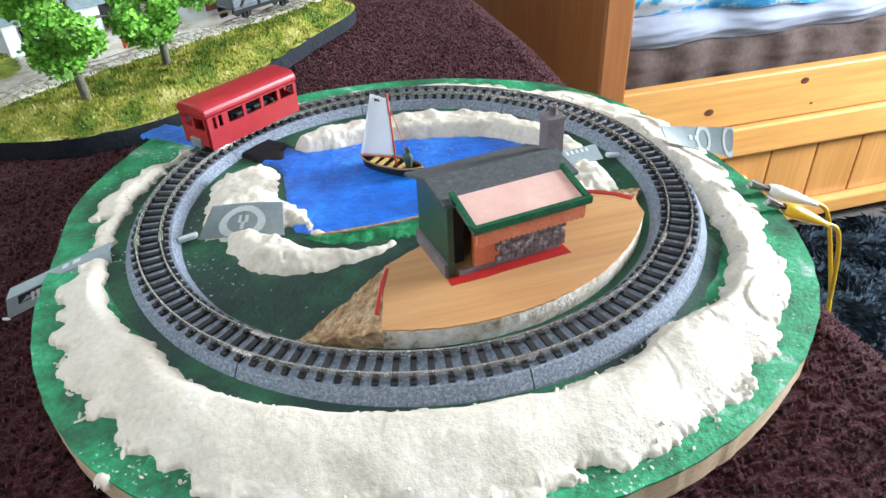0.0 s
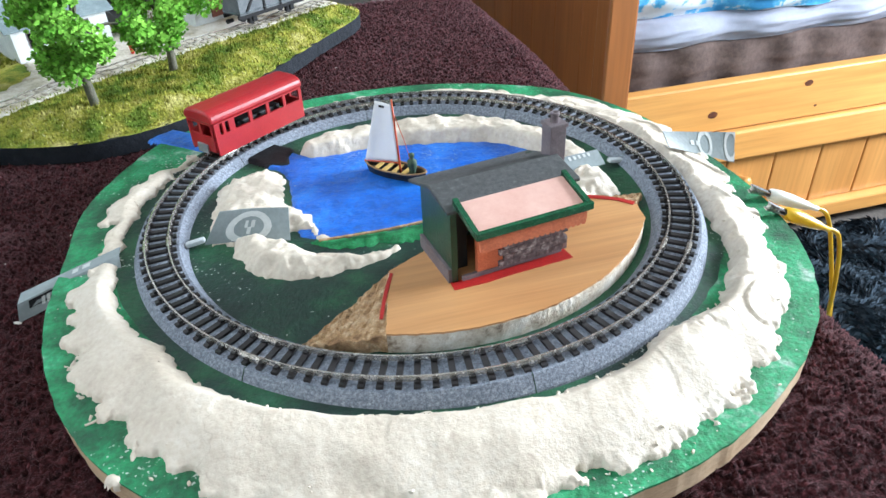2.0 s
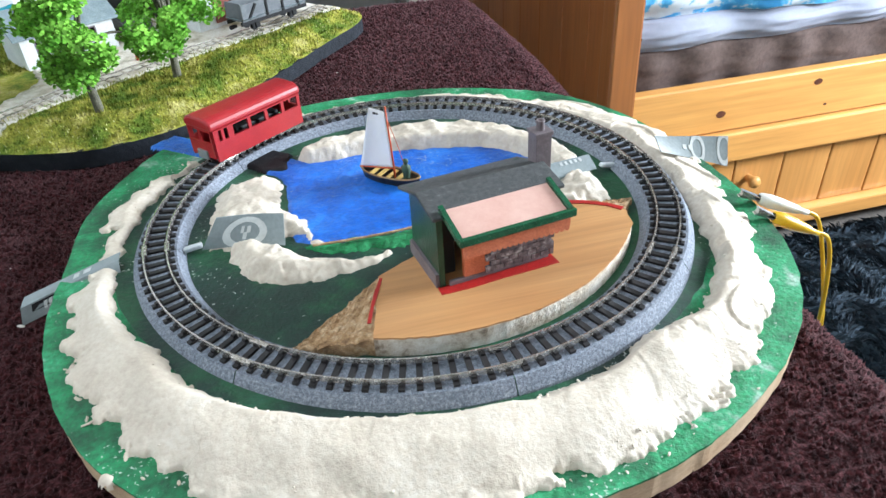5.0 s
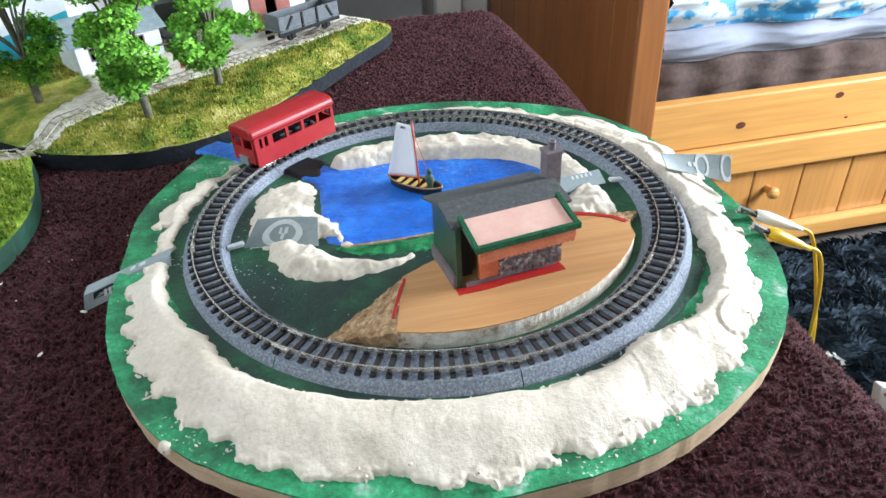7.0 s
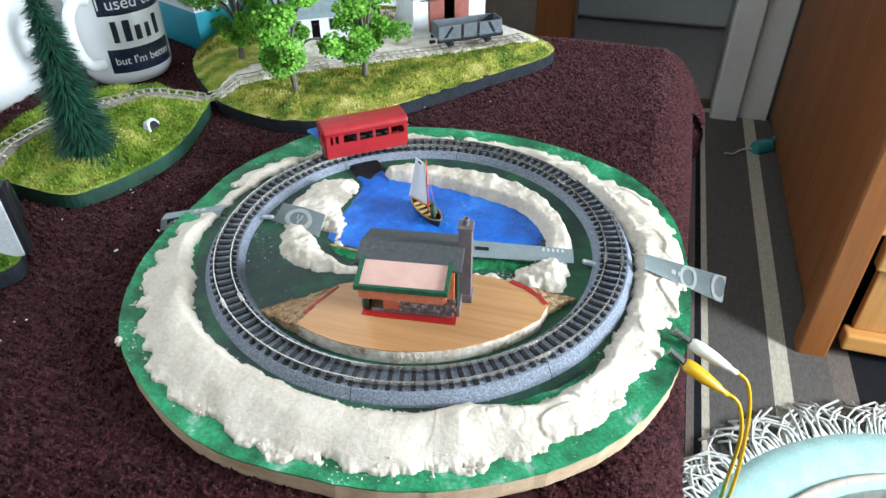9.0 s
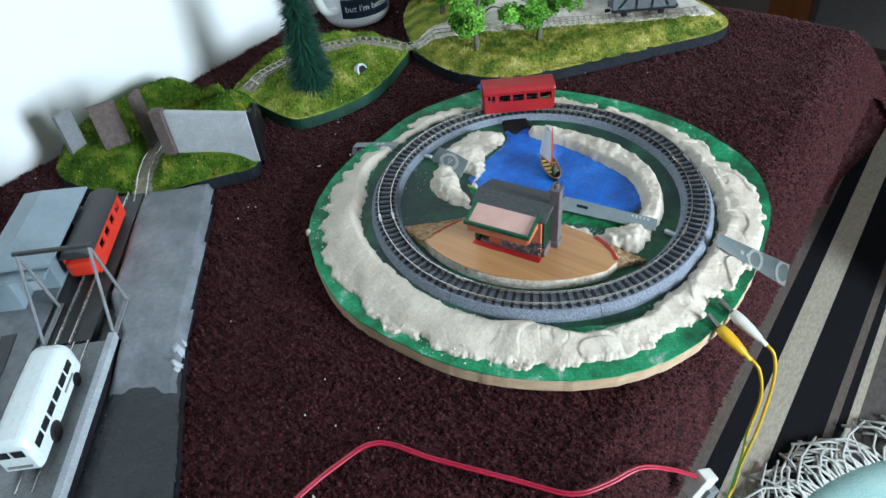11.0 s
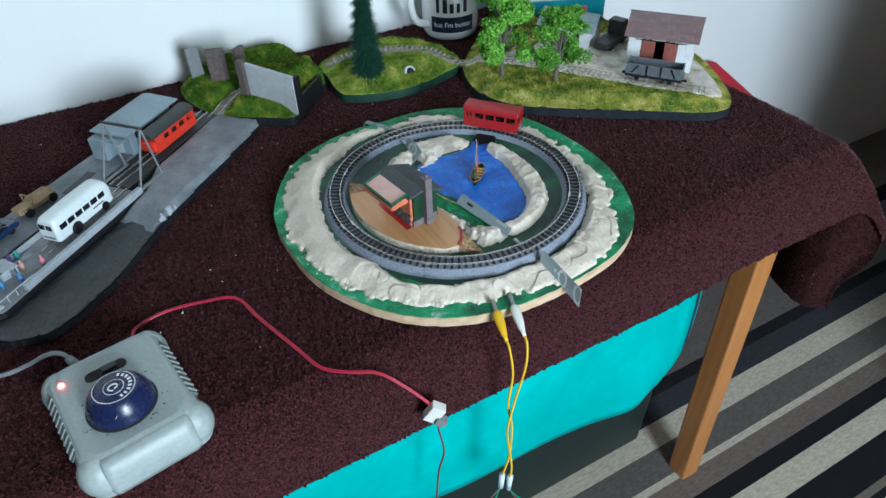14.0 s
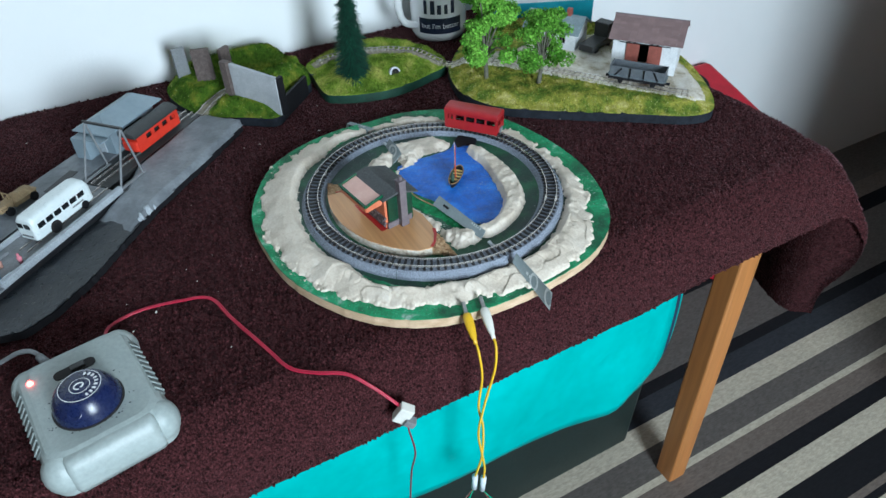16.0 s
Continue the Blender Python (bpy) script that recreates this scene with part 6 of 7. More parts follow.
lathe([(0.0, 0), (0.0012, 0.0002), (0.0014, 0.004), (0.0018, 0.006), (0.0008, 0.0072), (0.001, 0.009), (0.0, 0.0096)], 10, (-0.150, 0.258, 0.0215), bm)
solo("figurine", bm, plain("orange_cloth", (0.6, 0.08, 0.03), 0.7), "tiny plain figurine in orange on the yard", "figurine", smooth=True)

# ---- embankment module with a culvert ----
OUT2 = [(-0.241, 0.148), (-0.229, 0.118), (-0.220, 0.087), (-0.217, 0.058), (-0.222, 0.028), (-0.236, -0.004), (-0.252, -0.017), (-0.298, -0.014), (-0.345, -0.006), (-0.356, 0.050), (-0.347, 0.100), (-0.310, 0.140), (-0.275, 0.158)]
LINE2 = [(-0.336, -0.030), (-0.327, 0.000), (-0.314, 0.055), (-0.285, 0.115), (-0.243, 0.148)]
mod2, f2, sm2 = module("embankment_module", OUT2, "grassy model embankment base with a track along the top", lambda x, y, d: line_dist(x, y, LINE2) > 0.010, BASE_GREEN, GRASS2, 8000, 5,
                       lambda x, y, d: 0.0122 + 0.0125 * smooth01(d / 0.045) + 0.0120 * smooth01((line_dist(x, y, LINE2) - 0.009) / 0.022) * smooth01(d / 0.012) * smooth01((-0.300 - x + 0.25 * (y - 0.05)) / 0.012) + 0.0012 * N(x, y, 6, 70))
strip2 = [(p[0], p[1]) for p in [(-0.340, -0.004), (-0.330, -0.006), (-0.318, -0.004), (-0.304, 0.052), (-0.277, 0.108), (-0.240, 0.140), (-0.246, 0.152), (-0.290, 0.122), (-0.324, 0.060)]]
part("ballast", hill(strip2, lambda x, y, d: (f2(x, y, max(0.0001, dist_in(sm2, x, y))) + 0.0006) if d > 0 else 0.0, 0.0028, 0.0112), DULL_BED, mod2, "brown ballast", smooth=True)
model_track(mod2, LINE2[1:], lambda x, y: f2(x, y, max(0.0001, dist_in(sm2, x, y))) + 0.0006)
bm = bmesh.new()
for i in range(12):
    a0, a1 = math.pi * i / 12, math.pi * (i + 1) / 12
    q = []
    for a, r in ((a0, 0.0062), (a1, 0.0062), (a1, 0.0040), (a0, 0.0040)):
        q.append((math.cos(a) * r, math.sin(a) * r))
    lo = [bm.verts.new((0.0, y, z)) for y, z in q]
    hi = [bm.verts.new((-0.0035, y, z)) for y, z in q]
    bm.faces.new(lo)
    for j in range(4):
        bm.faces.new((lo[j], lo[(j + 1) % 4], hi[(j + 1) % 4], hi[j]))
o = part("culvert_arch", bm, SHED_WHITE, mod2, "pale stone culvert arch")
o.matrix_basis = pose(-0.2410, 0.0755, 0.0190, 0, -25, 8) @ Matrix.Diagonal((1.3, 1.25, 1.3, 1))
# Solid near-black disc in place of the shade inside the culvert.
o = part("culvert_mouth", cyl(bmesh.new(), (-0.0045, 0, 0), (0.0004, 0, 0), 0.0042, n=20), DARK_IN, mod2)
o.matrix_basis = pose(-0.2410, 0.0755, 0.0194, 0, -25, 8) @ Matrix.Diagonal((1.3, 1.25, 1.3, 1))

# ---- cutting module with a retaining wall ----
OUT3 = [(-0.232, -0.076), (-0.224, -0.092), (-0.241, -0.116), (-0.262, -0.148), (-0.281, -0.166), (-0.330, -0.184), (-0.375, -0.183), (-0.404, -0.150), (-0.410, -0.055), (-0.385, -0.022), (-0.330, -0.016), (-0.288, -0.022), (-0.279, -0.040), (-0.264, -0.062)]
WA, WB = Vector((-0.2825, -0.1165)), Vector((-0.2250, -0.0795))
LINE3 = [(-0.268, -0.172), (-0.290, -0.152), (-0.312, -0.128), (-0.328, -0.095), (-0.324, -0.055), (-0.326, -0.020)]


def h3(x, y, d):
    side = (WB.x - WA.x) * (y - WA.y) - (WB.y - WA.y) * (x - WA.x)
    side /= (WB - WA).length
    up = 0.013 * smooth01((side + 0.0005) / 0.004) * smooth01(((x - WA.x) * 0.84 + (y - WA.y) * 0.54 + 0.012) / 0.014)
    low = smooth01((line_dist(x, y, LINE3) - 0.007) / 0.012)
    up *= low
    back = 0.010 * smooth01((-0.360 - x) / 0.03)
    return 0.0122 + 0.0100 * smooth01(d / 0.022) * low + 0.0020 * smooth01(d / 0.02) + max(up, back * smooth01(d / 0.02)) * smooth01((d + 0.004) / 0.010) + 0.0010 * N(x, y, 6, 80)


mod3, f3, sm3 = module("cutting_module", OUT3, "grassy model cutting with a grey retaining wall and brick piers", lambda x, y, d: line_dist(x, y, LINE3) > 0.009 and abs(((WB.x - WA.x) * (y - WA.y) - (WB.y - WA.y) * (x - WA.x)) / (WB - WA).length) > 0.004, BASE_DARK, GRASS3, 9000, 9, h3, 0.0028)
model_track(mod3, LINE3, lambda x, y: f3(x, y, max(0.0001, dist_in(sm3, x, y))) + 0.0003, sleepers=False)
strip3 = []
for sg_ in (1, -1):
    row = []
    for (ax, ay), (bx, by) in zip(LINE3, LINE3[1:]):
        dv = Vector((bx - ax, by - ay)).normalized()
        row.append((ax - dv.y * 0.0085 * sg_, ay + dv.x * 0.0085 * sg_))
    row.append((bx - dv.y * 0.0085 * sg_, by + dv.x * 0.0085 * sg_))
    strip3 += row if sg_ > 0 else row[::-1]
part("ballast", hill(strip3, lambda x, y, d: (f3(x, y, max(0.0001, dist_in(sm3, x, y))) + 0.0005) if d + 0.002 * N(x, y, 9, 150) > 0 else 0.0, 0.0022, 0.0112), DULL_BED, mod3, "brown ballast", smooth=True)
CONC = mat("pale_concrete", [(0.3, (0.36, 0.38, 0.40)), (0.7, (0.46, 0.48, 0.50))], 70, 0.75, 0.2, 400, fine=0.06)
rw = math.degrees(math.atan2(WB.y - WA.y, WB.x - WA.x))
mid = (WA + WB) / 2
wl = (WB - WA).length
bm = profile([(-wl / 2, 0.0), (wl / 2, 0.0), (wl / 2, 0.0470), (-wl / 2, 0.0515)], -0.0022, 0.0022)
o = part("retaining_wall", bm, CONC, mod3, "smooth pale grey retaining wall", bevel=0.0004)
o.matrix_basis = pose(mid.x, mid.y, 0.0125, 0, 0, rw)
o = part("wall_end", B((0, 0.003, 0.0235), (0.0045, 0.0080, 0.047)), BLACK, mod3, "black painted end block", bevel=0.0004)
o.matrix_basis = pose(WB.x + 0.001, WB.y + 0.001, 0.0125, 0, 0, rw)
o = part("end_slab", B((0, 0, 0.0130), (0.0040, 0.066, 0.026)), BLACK, mod3, "black painted module end", bevel=0.0005)
o.matrix_basis = pose(-0.2575, -0.0535, 0.0010, 0, 0, 45)
PIER = mat("brown_brick_pier", [(0.3, (0.075, 0.055, 0.050)), (0.7, (0.14, 0.11, 0.10))], 260, 0.8, 0.4, 600)
for x, y, h, a, sx2, sy2 in ((-0.2855, -0.1215, 0.052, rw, 0.010, 0.008), (-0.3405, -0.1380, 0.050, -20, 0.0060, 0.0220), (-0.330, -0.112, 0.050, 35, 0.0050, 0.0160), (-0.368, -0.160, 0.046, 10, 0.0050, 0.0160)):
    o = part("pier", B((0, 0, h / 2), (sx2, sy2, h)), mat_grey if x < -0.36 else PIER, mod3, "brown brick pier" if x > -0.36 else "grey abutment", bevel=0.0004)
    o.matrix_basis = pose(x, y, 0.0145, 0, 0, a)

FLECK = per_island(mat("pale_yellow_flock", [(0.3, (0.45, 0.46, 0.14)), (0.7, (0.62, 0.60, 0.32))], 90, 0.9), 0.4)
for m_, sm_, f_, n_, sd_ in ((mod1, sm1, f1, 900, 61), (mod2, sm2, f2, 300, 62), (mod3, sm3, f3, 160, 63)):
    def spot(rg, sm_=sm_, f_=f_, m_=m_):
        x, y = rg.uniform(min(p[0] for p in sm_), max(p[0] for p in sm_)), rg.uniform(min(p[1] for p in sm_), max(p[1] for p in sm_))
        d = dist_in(sm_, x, y)
        if d < 0.001 or d > 0.040 * rg.random() or (m_ is mod1 and -0.008 < beyond_line1(x, y) < 0.075):
            return None
        return x, y, f_(x, y, d) + 0.0008
    blades("flock", m_, FLECK, spot, n_, 0.0012, sd_, "pale yellow flock flecks")

# ---- mug ----
MUG = mat("white_glazed_ceramic", [(0.3, (0.74, 0.75, 0.76)), (0.7, (0.78, 0.79, 0.80))], 20, 0.15, fine=0.01, coat=0.3)
MUG_NAVY = mat("navy_mug_print", (0.012, 0.020, 0.045), 60, 0.3, fine=0.03)
MUG_WHITE = plain("white_mug_print", (0.72, 0.73, 0.75), 0.3)
MR = 0.0400
mug = thing("mug", (-0.3640, 0.2040, 0.0008), 0, "white ceramic mug with navy printed bands and white lettering", "mug")
part("cup", lathe([(0.0, 0.0), (0.031, 0.0), (0.036, 0.002), (MR - 0.0006, 0.008), (MR, 0.014), (MR, 0.0945), (MR - 0.0015, 0.0955), (MR - 0.0035, 0.0945), (MR - 0.0035, 0.010), (MR - 0.010, 0.006), (0.0, 0.006)], 64), MUG, mug, smooth=True)
ha = -82
hp = [(MR - 0.002, 0.080), (MR + 0.012, 0.083), (MR + 0.026, 0.072), (MR + 0.027, 0.050), (MR + 0.018, 0.030), (MR - 0.002, 0.022)]
bm = tube(spline([(r * math.cos(radians(ha)), r * math.sin(radians(ha)), z) for r, z in hp], 6), 0.0050, 12)
part("handle", bm, MUG, mug, smooth=True)
TA, TH = -24, 46
for z0, z1 in ((0.014, 0.036), (0.066, 0.086)):
    part("print_band", lathe([(MR + 0.0002, z0), (MR + 0.0003, z1)], 30, a0=TA - TH, a1=TA + TH), MUG_NAVY, mug, "navy printed band")


def bent_text(words, size, z, centre, parent, material, radius):
    cu = bpy.data.curves.new("text", "FONT")
    cu.body, cu.size, cu.align_x = words, size, "CENTER"
    ob = bpy.data.objects.new("text", cu)
    scene.collection.objects.link(ob)
    dg = bpy.context.evaluated_depsgraph_get()
    me = bpy.data.meshes.new_from_object(ob.evaluated_get(dg))
    bpy.data.objects.remove(ob)
    bm = bmesh.new()
    bm.from_mesh(me)
    bmesh.ops.subdivide_edges(bm, edges=[e for e in bm.edges if e.calc_length() > 0.003], cuts=2)
    for v in bm.verts:
        a = radians(centre) + v.co.x / radius
        v.co = Vector((radius * math.cos(a), radius * math.sin(a), z + v.co.y))
    part("lettering", bm, material, parent, "printed lettering")


bent_text("I used to", 0.0150, 0.0712, TA - 8, mug, MUG_WHITE, MR + 0.0007)
bent_text("but I'm better", 0.0100, 0.0220, TA, mug, MUG_WHITE, MR + 0.0007)
for k, (w, h) in enumerate(((4, 0.019), (6, 0.019), (5, 0.013), (4, 0.013), (5, 0.018))):
    a0 = TA - 34 + k * 14
    part("print_bar", lathe([(MR + 0.0002, 0.042), (MR + 0.0003, 0.042 + h)], 6, a0=a0, a1=a0 + w + 3), MUG_NAVY, mug)

# ---- teal carton, red folder and black case behind the modules ----
CARTON = mat("teal_printed_carton", [(0.3, (0.02, 0.24, 0.34)), (0.7, (0.03, 0.34, 0.44))], 12, 0.4, fine=0.04)
CARTON_W = mat("white_printed_carton", [(0.3, (0.58, 0.62, 0.66)), (0.7, (0.66, 0.70, 0.73))], 12, 0.4, fine=0.04)
cart = thing("carton", (-0.330, 0.352, 0.001), 66, "open teal and white printed carton behind the houses", "box")
part("lower_panel", B((0, 0, 0.020), (0.150, 0.080, 0.040)), CARTON, cart, "teal lower half", bevel=0.001)
part("upper_panel", panel_with_holes(-0.075, 0.075, 0.040, 0.072, [], -0.0393, 0.0014), CARTON_W, cart, "white upper half")
part("upper_panel", panel_with_holes(-0.075, 0.075, 0.040, 0.072, [], 0.0393, 0.0014), CARTON_W, cart)
for sg in (1, -1):
    part("end_flap", B((sg * 0.0743, 0, 0.056), (0.0014, 0.077, 0.032)), CARTON_W, cart)
part("contents", B((0.02, 0.0, 0.052), (0.090, 0.060, 0.030), 8), BLACK, cart, "dark things inside", bevel=0.004)
fol = thing("red_bag", (-0.316, 0.82, FLOOR), 0, "glossy red bag with black handles standing in the corner", "bag")
RED_G = mat("glossy_red_fabric", (0.50, 0.008, 0.028), 30, 0.6, 0.2, 160, fine=0.04)
part("body", profile([(-0.098, 0.0), (0.108, 0.0), (0.106, 0.372), (0.000, 0.404), (-0.098, 0.432)], -0.035, 0.035), RED_G, fol, bevel=0.012)
part("handle", tube(spline([(-0.080, -0.037, 0.360), (-0.078, -0.045, 0.410), (-0.050, -0.047, 0.432), (-0.020, -0.047, 0.422), (-0.010, -0.041, 0.360)], 6), 0.008, 10), BLACK, fol, "black padded handle", smooth=True)
part("pocket", B((0, -0.038, 0.16), (0.17, 0.006, 0.22)), RED_G, fol, bevel=0.004)


# ---- ferry slipway module ----
QUAY = mat("painted_concrete_quay", [(0.25, (0.085, 0.094, 0.105)), (0.5, (0.155, 0.168, 0.185)), (0.8, (0.27, 0.29, 0.31))], 28, 0.5, 0.25, 260, fine=0.08)
SEA = mat("dark_resin_water", [(0.25, (0.004, 0.005, 0.007)), (0.55, (0.009, 0.011, 0.014)), (0.8, (0.028, 0.032, 0.038))], 24, 0.30, 0.5, 90, fine=0.06, dist=0.003)
DECK = mat("grey_deck_paint", [(0.3, (0.16, 0.17, 0.18)), (0.7, (0.24, 0.25, 0.265))], 70, 0.55, 0.2, 400)
PALE = mat("pale_grey_paint", [(0.3, (0.30, 0.33, 0.36)), (0.7, (0.40, 0.43, 0.46))], 90, 0.5, 0.15, 400)
HUTM = mat("blue_grey_card", [(0.3, (0.20, 0.26, 0.30)), (0.7, (0.25, 0.31, 0.35))], 25, 0.5, 0.05, 300, fine=0.03)
DO, DA = (-0.150, -0.290, 0.0), 131.6
dock = thing("slipway_module", DO, DA, "dark water and grey concrete slipway model base", "model landscape")
out = [(0.178, -0.045), (0.100, -0.049), (0.020, -0.051), (-0.040, -0.058), (-0.090, -0.065), (-0.135, -0.065), (-0.163, -0.058), (-0.180, -0.034), (-0.187, 0.020), (-0.192, 0.098), (0.000, 0.092), (0.110, 0.088), (0.150, 0.086), (0.172, 0.040)]
jr2 = random.Random(31)
outj = []
for i, p in enumerate(out):
    q = out[(i + 1) % len(out)]
    for k in range(12):
        s = k / 12
        outj.append((p[0] + (q[0] - p[0]) * s + jr2.uniform(-1, 1) * 0.0006, p[1] + (q[1] - p[1]) * s + jr2.uniform(-1, 1) * 0.0006))
part("base", prism(outj, 0.0008, 0.0076), BLACK, dock, "black painted edge")
part("water", hill(outj, lambda x, y, d: 0.0090 + 0.0007 * N(x, y, 3, 55) + 0.0004 * N(x, y, 3, 170), 0.0030, 0.0080, snap=True), SEA, dock, "rippled dark grey water", smooth=True)


def quay_h(x, y, d):
    slope = smooth01((x + 0.034 + 0.004 * N(x, y, 1, 60)) / 0.050)
    return 0.0085 + 0.0075 * slope * smooth01((d + 0.0008) / 0.0012) + 0.0003 * N(x, y, 4, 120)


part("quay", hill([(0.1775, -0.0445), (0.100, -0.0485), (0.020, -0.0505), (-0.030, -0.0530), (-0.030, -0.0130), (0.020, -0.0120), (0.060, 0.0060), (0.172, 0.0070), (0.176, 0.0)], quay_h, 0.0022, 0.0090), QUAY, dock, "brushed grey concrete ramp", smooth=True)
part("broken_edge", mound([(-0.012, -0.0525), (0.014, -0.0515), (0.016, -0.0470), (-0.008, -0.0465)], 0.006, 0.003, 55.0), PALE, dock, "crumbled pale edge", smooth=True)
part("raised_quay", prism([(-0.150, 0.0450), (0.172, 0.0420), (0.150, 0.0850), (0.000, 0.0905), (-0.150, 0.0920)], 0.0085, 0.0165), QUAY, dock, "raised grey quay", bevel=0.0006)
part("track_bed", prism([(0.018, 0.0080), (0.176, 0.0085), (0.174, 0.0420), (0.018, 0.0420)], 0.0085, 0.0150), DARK_GREY, dock, "dark track bed")
for sg in (1, -1):
    part("rail", B((0.096, 0.0245 + sg * 0.0045, 0.0166), (0.160, 0.0008, 0.0020)), RAIL, dock)
part("hatch", B((0.010, 0.062, 0.0167), (0.040, 0.010, 0.0006), 4), DARK_GREY, dock, "dark drain grating")


def at_dock(x, y, z, a=0.0):
    m = pose(*DO, 0, 0, DA) @ pose(x, y, z, 0, 0, a)
    e = m.to_euler()
    return tuple(m.translation), math.degrees(e.z)


# hut
loc, rz_ = at_dock(0.066, 0.0400, 0.0165)
hut = thing("dockside_hut", loc, rz_, "blue-grey card hut with a hipped roof on the quay", "model building")
part("walls", B((0.040, 0.0180, 0.0130), (0.070, 0.0320, 0.026)), HUTM, hut, bevel=0.0003)
bm = bmesh.new()
e0, e1, f0, f1_ = -0.004, 0.084, -0.005, 0.042
c = [bm.verts.new(p) for p in ((e0, f0, 0.0285), (e1, f0, 0.0285), (e1, f1_, 0.0285), (e0, f1_, 0.0285), (0.016, 0.0185, 0.0400), (0.068, 0.0185, 0.0400), (e0, f0, 0.0270), (e1, f0, 0.0270), (e1, f1_, 0.0270), (e0, f1_, 0.0270))]
for q in ((0, 1, 5, 4), (1, 2, 5), (2, 3, 4, 5), (3, 0, 4), (6, 7, 1, 0), (7, 8, 2, 1), (8, 9, 3, 2), (9, 6, 0, 3), (9, 8, 7, 6)):
    bm.faces.new([c[i] for i in q])
part("roof", bm, HUTM, hut, "pale blue-grey hipped roof")
part("canopy", B((-0.007, 0.0110, 0.0240), (0.010, 0.0260, 0.0014)), HUTM, hut)
part("door", B((0.0042, 0.018, 0.0100), (0.0012, 0.010, 0.018)), PALE, hut, "pale door", bevel=0.0002)
part("window", B((0.040, 0.0014, 0.0160), (0.026, 0.0012, 0.0080)), DARK_IN, hut, "dark window")
part("porch", B((-0.004, 0.030, 0.0120), (0.018, 0.018, 0.024)), HUTM, hut, bevel=0.0003)

# lifting gantry: two A-frames and a beam
loc, rz_ = at_dock(0.034, 0.0145, 0.0165)
gan = thing("gantry", loc, rz_, "grey A-frame gantry standing over the slipway track", "model gantry")
for yy in (-0.0225, 0.0225):
    for xx in (-0.017, 0.017):
        part("leg", cyl(bmesh.new(), (xx, yy, -0.001), (0.009, yy * 0.98, 0.0560), 0.0011, n=8), mat_grey, gan)
    part("foot", B((0, yy, 0.0), (0.040, 0.003, 0.0014)), mat_grey, gan)
part("beam", B((0.009, 0, 0.0560), (0.0024, 0.049, 0.0024)), DARK_GREY, gan, "dark cross beam", bevel=0.0003)

# red railcar at the quay
ORED = mat("bright_orange_red", [(0.3, (0.56, 0.028, 0.014)), (0.7, (0.66, 0.045, 0.022))], 90, 0.35, fine=0.05)
loc, rz_ = at_dock(0.112, 0.0250, 0.0178)
rc = thing("railcar", loc, rz_, "orange-red railcar with a black rounded roof on the quay", "model railcar")
RL, RW = 0.0760, 0.0215
hs = [(-0.020 + k * 0.0135, -0.0115 + k * 0.0135, 0.0110, 0.0165) for k in range(4)]
for sg in (1, -1):
    part("side", panel_with_holes(-RL / 2 + 0.004, RL / 2 - 0.004, 0.0015, 0.0190, hs, sg * (RW / 2 - 0.0006), 0.0012), ORED, rc)
    bm = B((sg * (RL / 2 - 0.0052), 0, 0.0085), (0.0090, RW - 0.0004, 0.0140))
    part("end", bm, ORED, rc, "orange-red rounded nose", bevel=0.0040)
    part("lamp", cyl(bmesh.new(), (sg * (RL / 2 - 0.003), 0.005, 0.008), (sg * (RL / 2 - 0.0024), 0.005, 0.008), 0.0010, n=10), PALE, rc)
rp = []
for k in range(13):
    a = math.pi * k / 12
    rp.append((math.cos(a) * (RW / 2 + 0.0005), 0.0185 + math.sin(a) * 0.0065))
part("roof", profile(rp, -RL / 2 + 0.001, RL / 2 - 0.001, axis="x"), DARK_GREY, rc, "black domed roof", bevel=0.0030)
part("interior", B((0, 0, 0.0100), (RL - 0.014, 0.0120, 0.0120)), DARK_IN, rc)
for xx in (-0.024, 0.024):
    for sg in (1, -1):
        part("wheel", cyl(bmesh.new(), (xx, sg * 0.0040, 0.0020), (xx, sg * 0.0056, 0.0020), 0.0028, n=16), BLACK, rc)

# ferry
loc, rz_ = at_dock(-0.076, 0.0130, 0.0088)
fer = thing("ferry", loc, rz_, "grey flat-decked model ferry moored on the dark water", "model boat")
FL, FW = 0.186, 0.050
hullp = [(-FL / 2, -0.018), (-FL / 2 + 0.010, -0.024), (FL / 2, -0.024), (FL / 2, 0.024), (-FL / 2 + 0.022, 0.024), (-FL / 2, 0.014)]
part("hull", prism(hullp, 0.0, 0.0052), BLACK, fer, "black waterline hull", bevel=0.0006)
part("deck", prism([(x * 0.985, y * 0.97) for x, y in hullp], 0.0052, 0.0064), DECK, fer, "grey painted deck")
part("side_wall", B((0.018, -0.0215, 0.0090), (0.150, 0.0048, 0.0066), 0.0), PALE, fer, "broad pale grey bulwark", bevel=0.0006)
part("side_wall", B((0.010, 0.0222, 0.0085), (0.150, 0.0024, 0.0055)), PALE, fer, "pale grey bulwark", bevel=0.0004)
part("bow_wall", profile([(-0.020, 0.0052), (0.016, 0.0052), (0.016, 0.0085), (-0.020, 0.0085)], -FL / 2 + 0.001, -FL / 2 + 0.014, axis="x"), PALE, fer, "raised pale bow", bevel=0.0006)
for sg in (1, -1):
    part("rail", B((0.040, sg * 0.0045, 0.0070), (0.106, 0.0008, 0.0014)), RAIL, fer)
part("wheelhouse", panel_with_holes(-0.009, 0.009, 0.0064, 0.0230, [(-0.007, -0.001, 0.014, 0.020), (0.001, 0.007, 0.014, 0.020)], 0, 0.0010), PALE, fer).matrix_basis = pose(-0.046, 0.0, 0, 0, 0, 78)
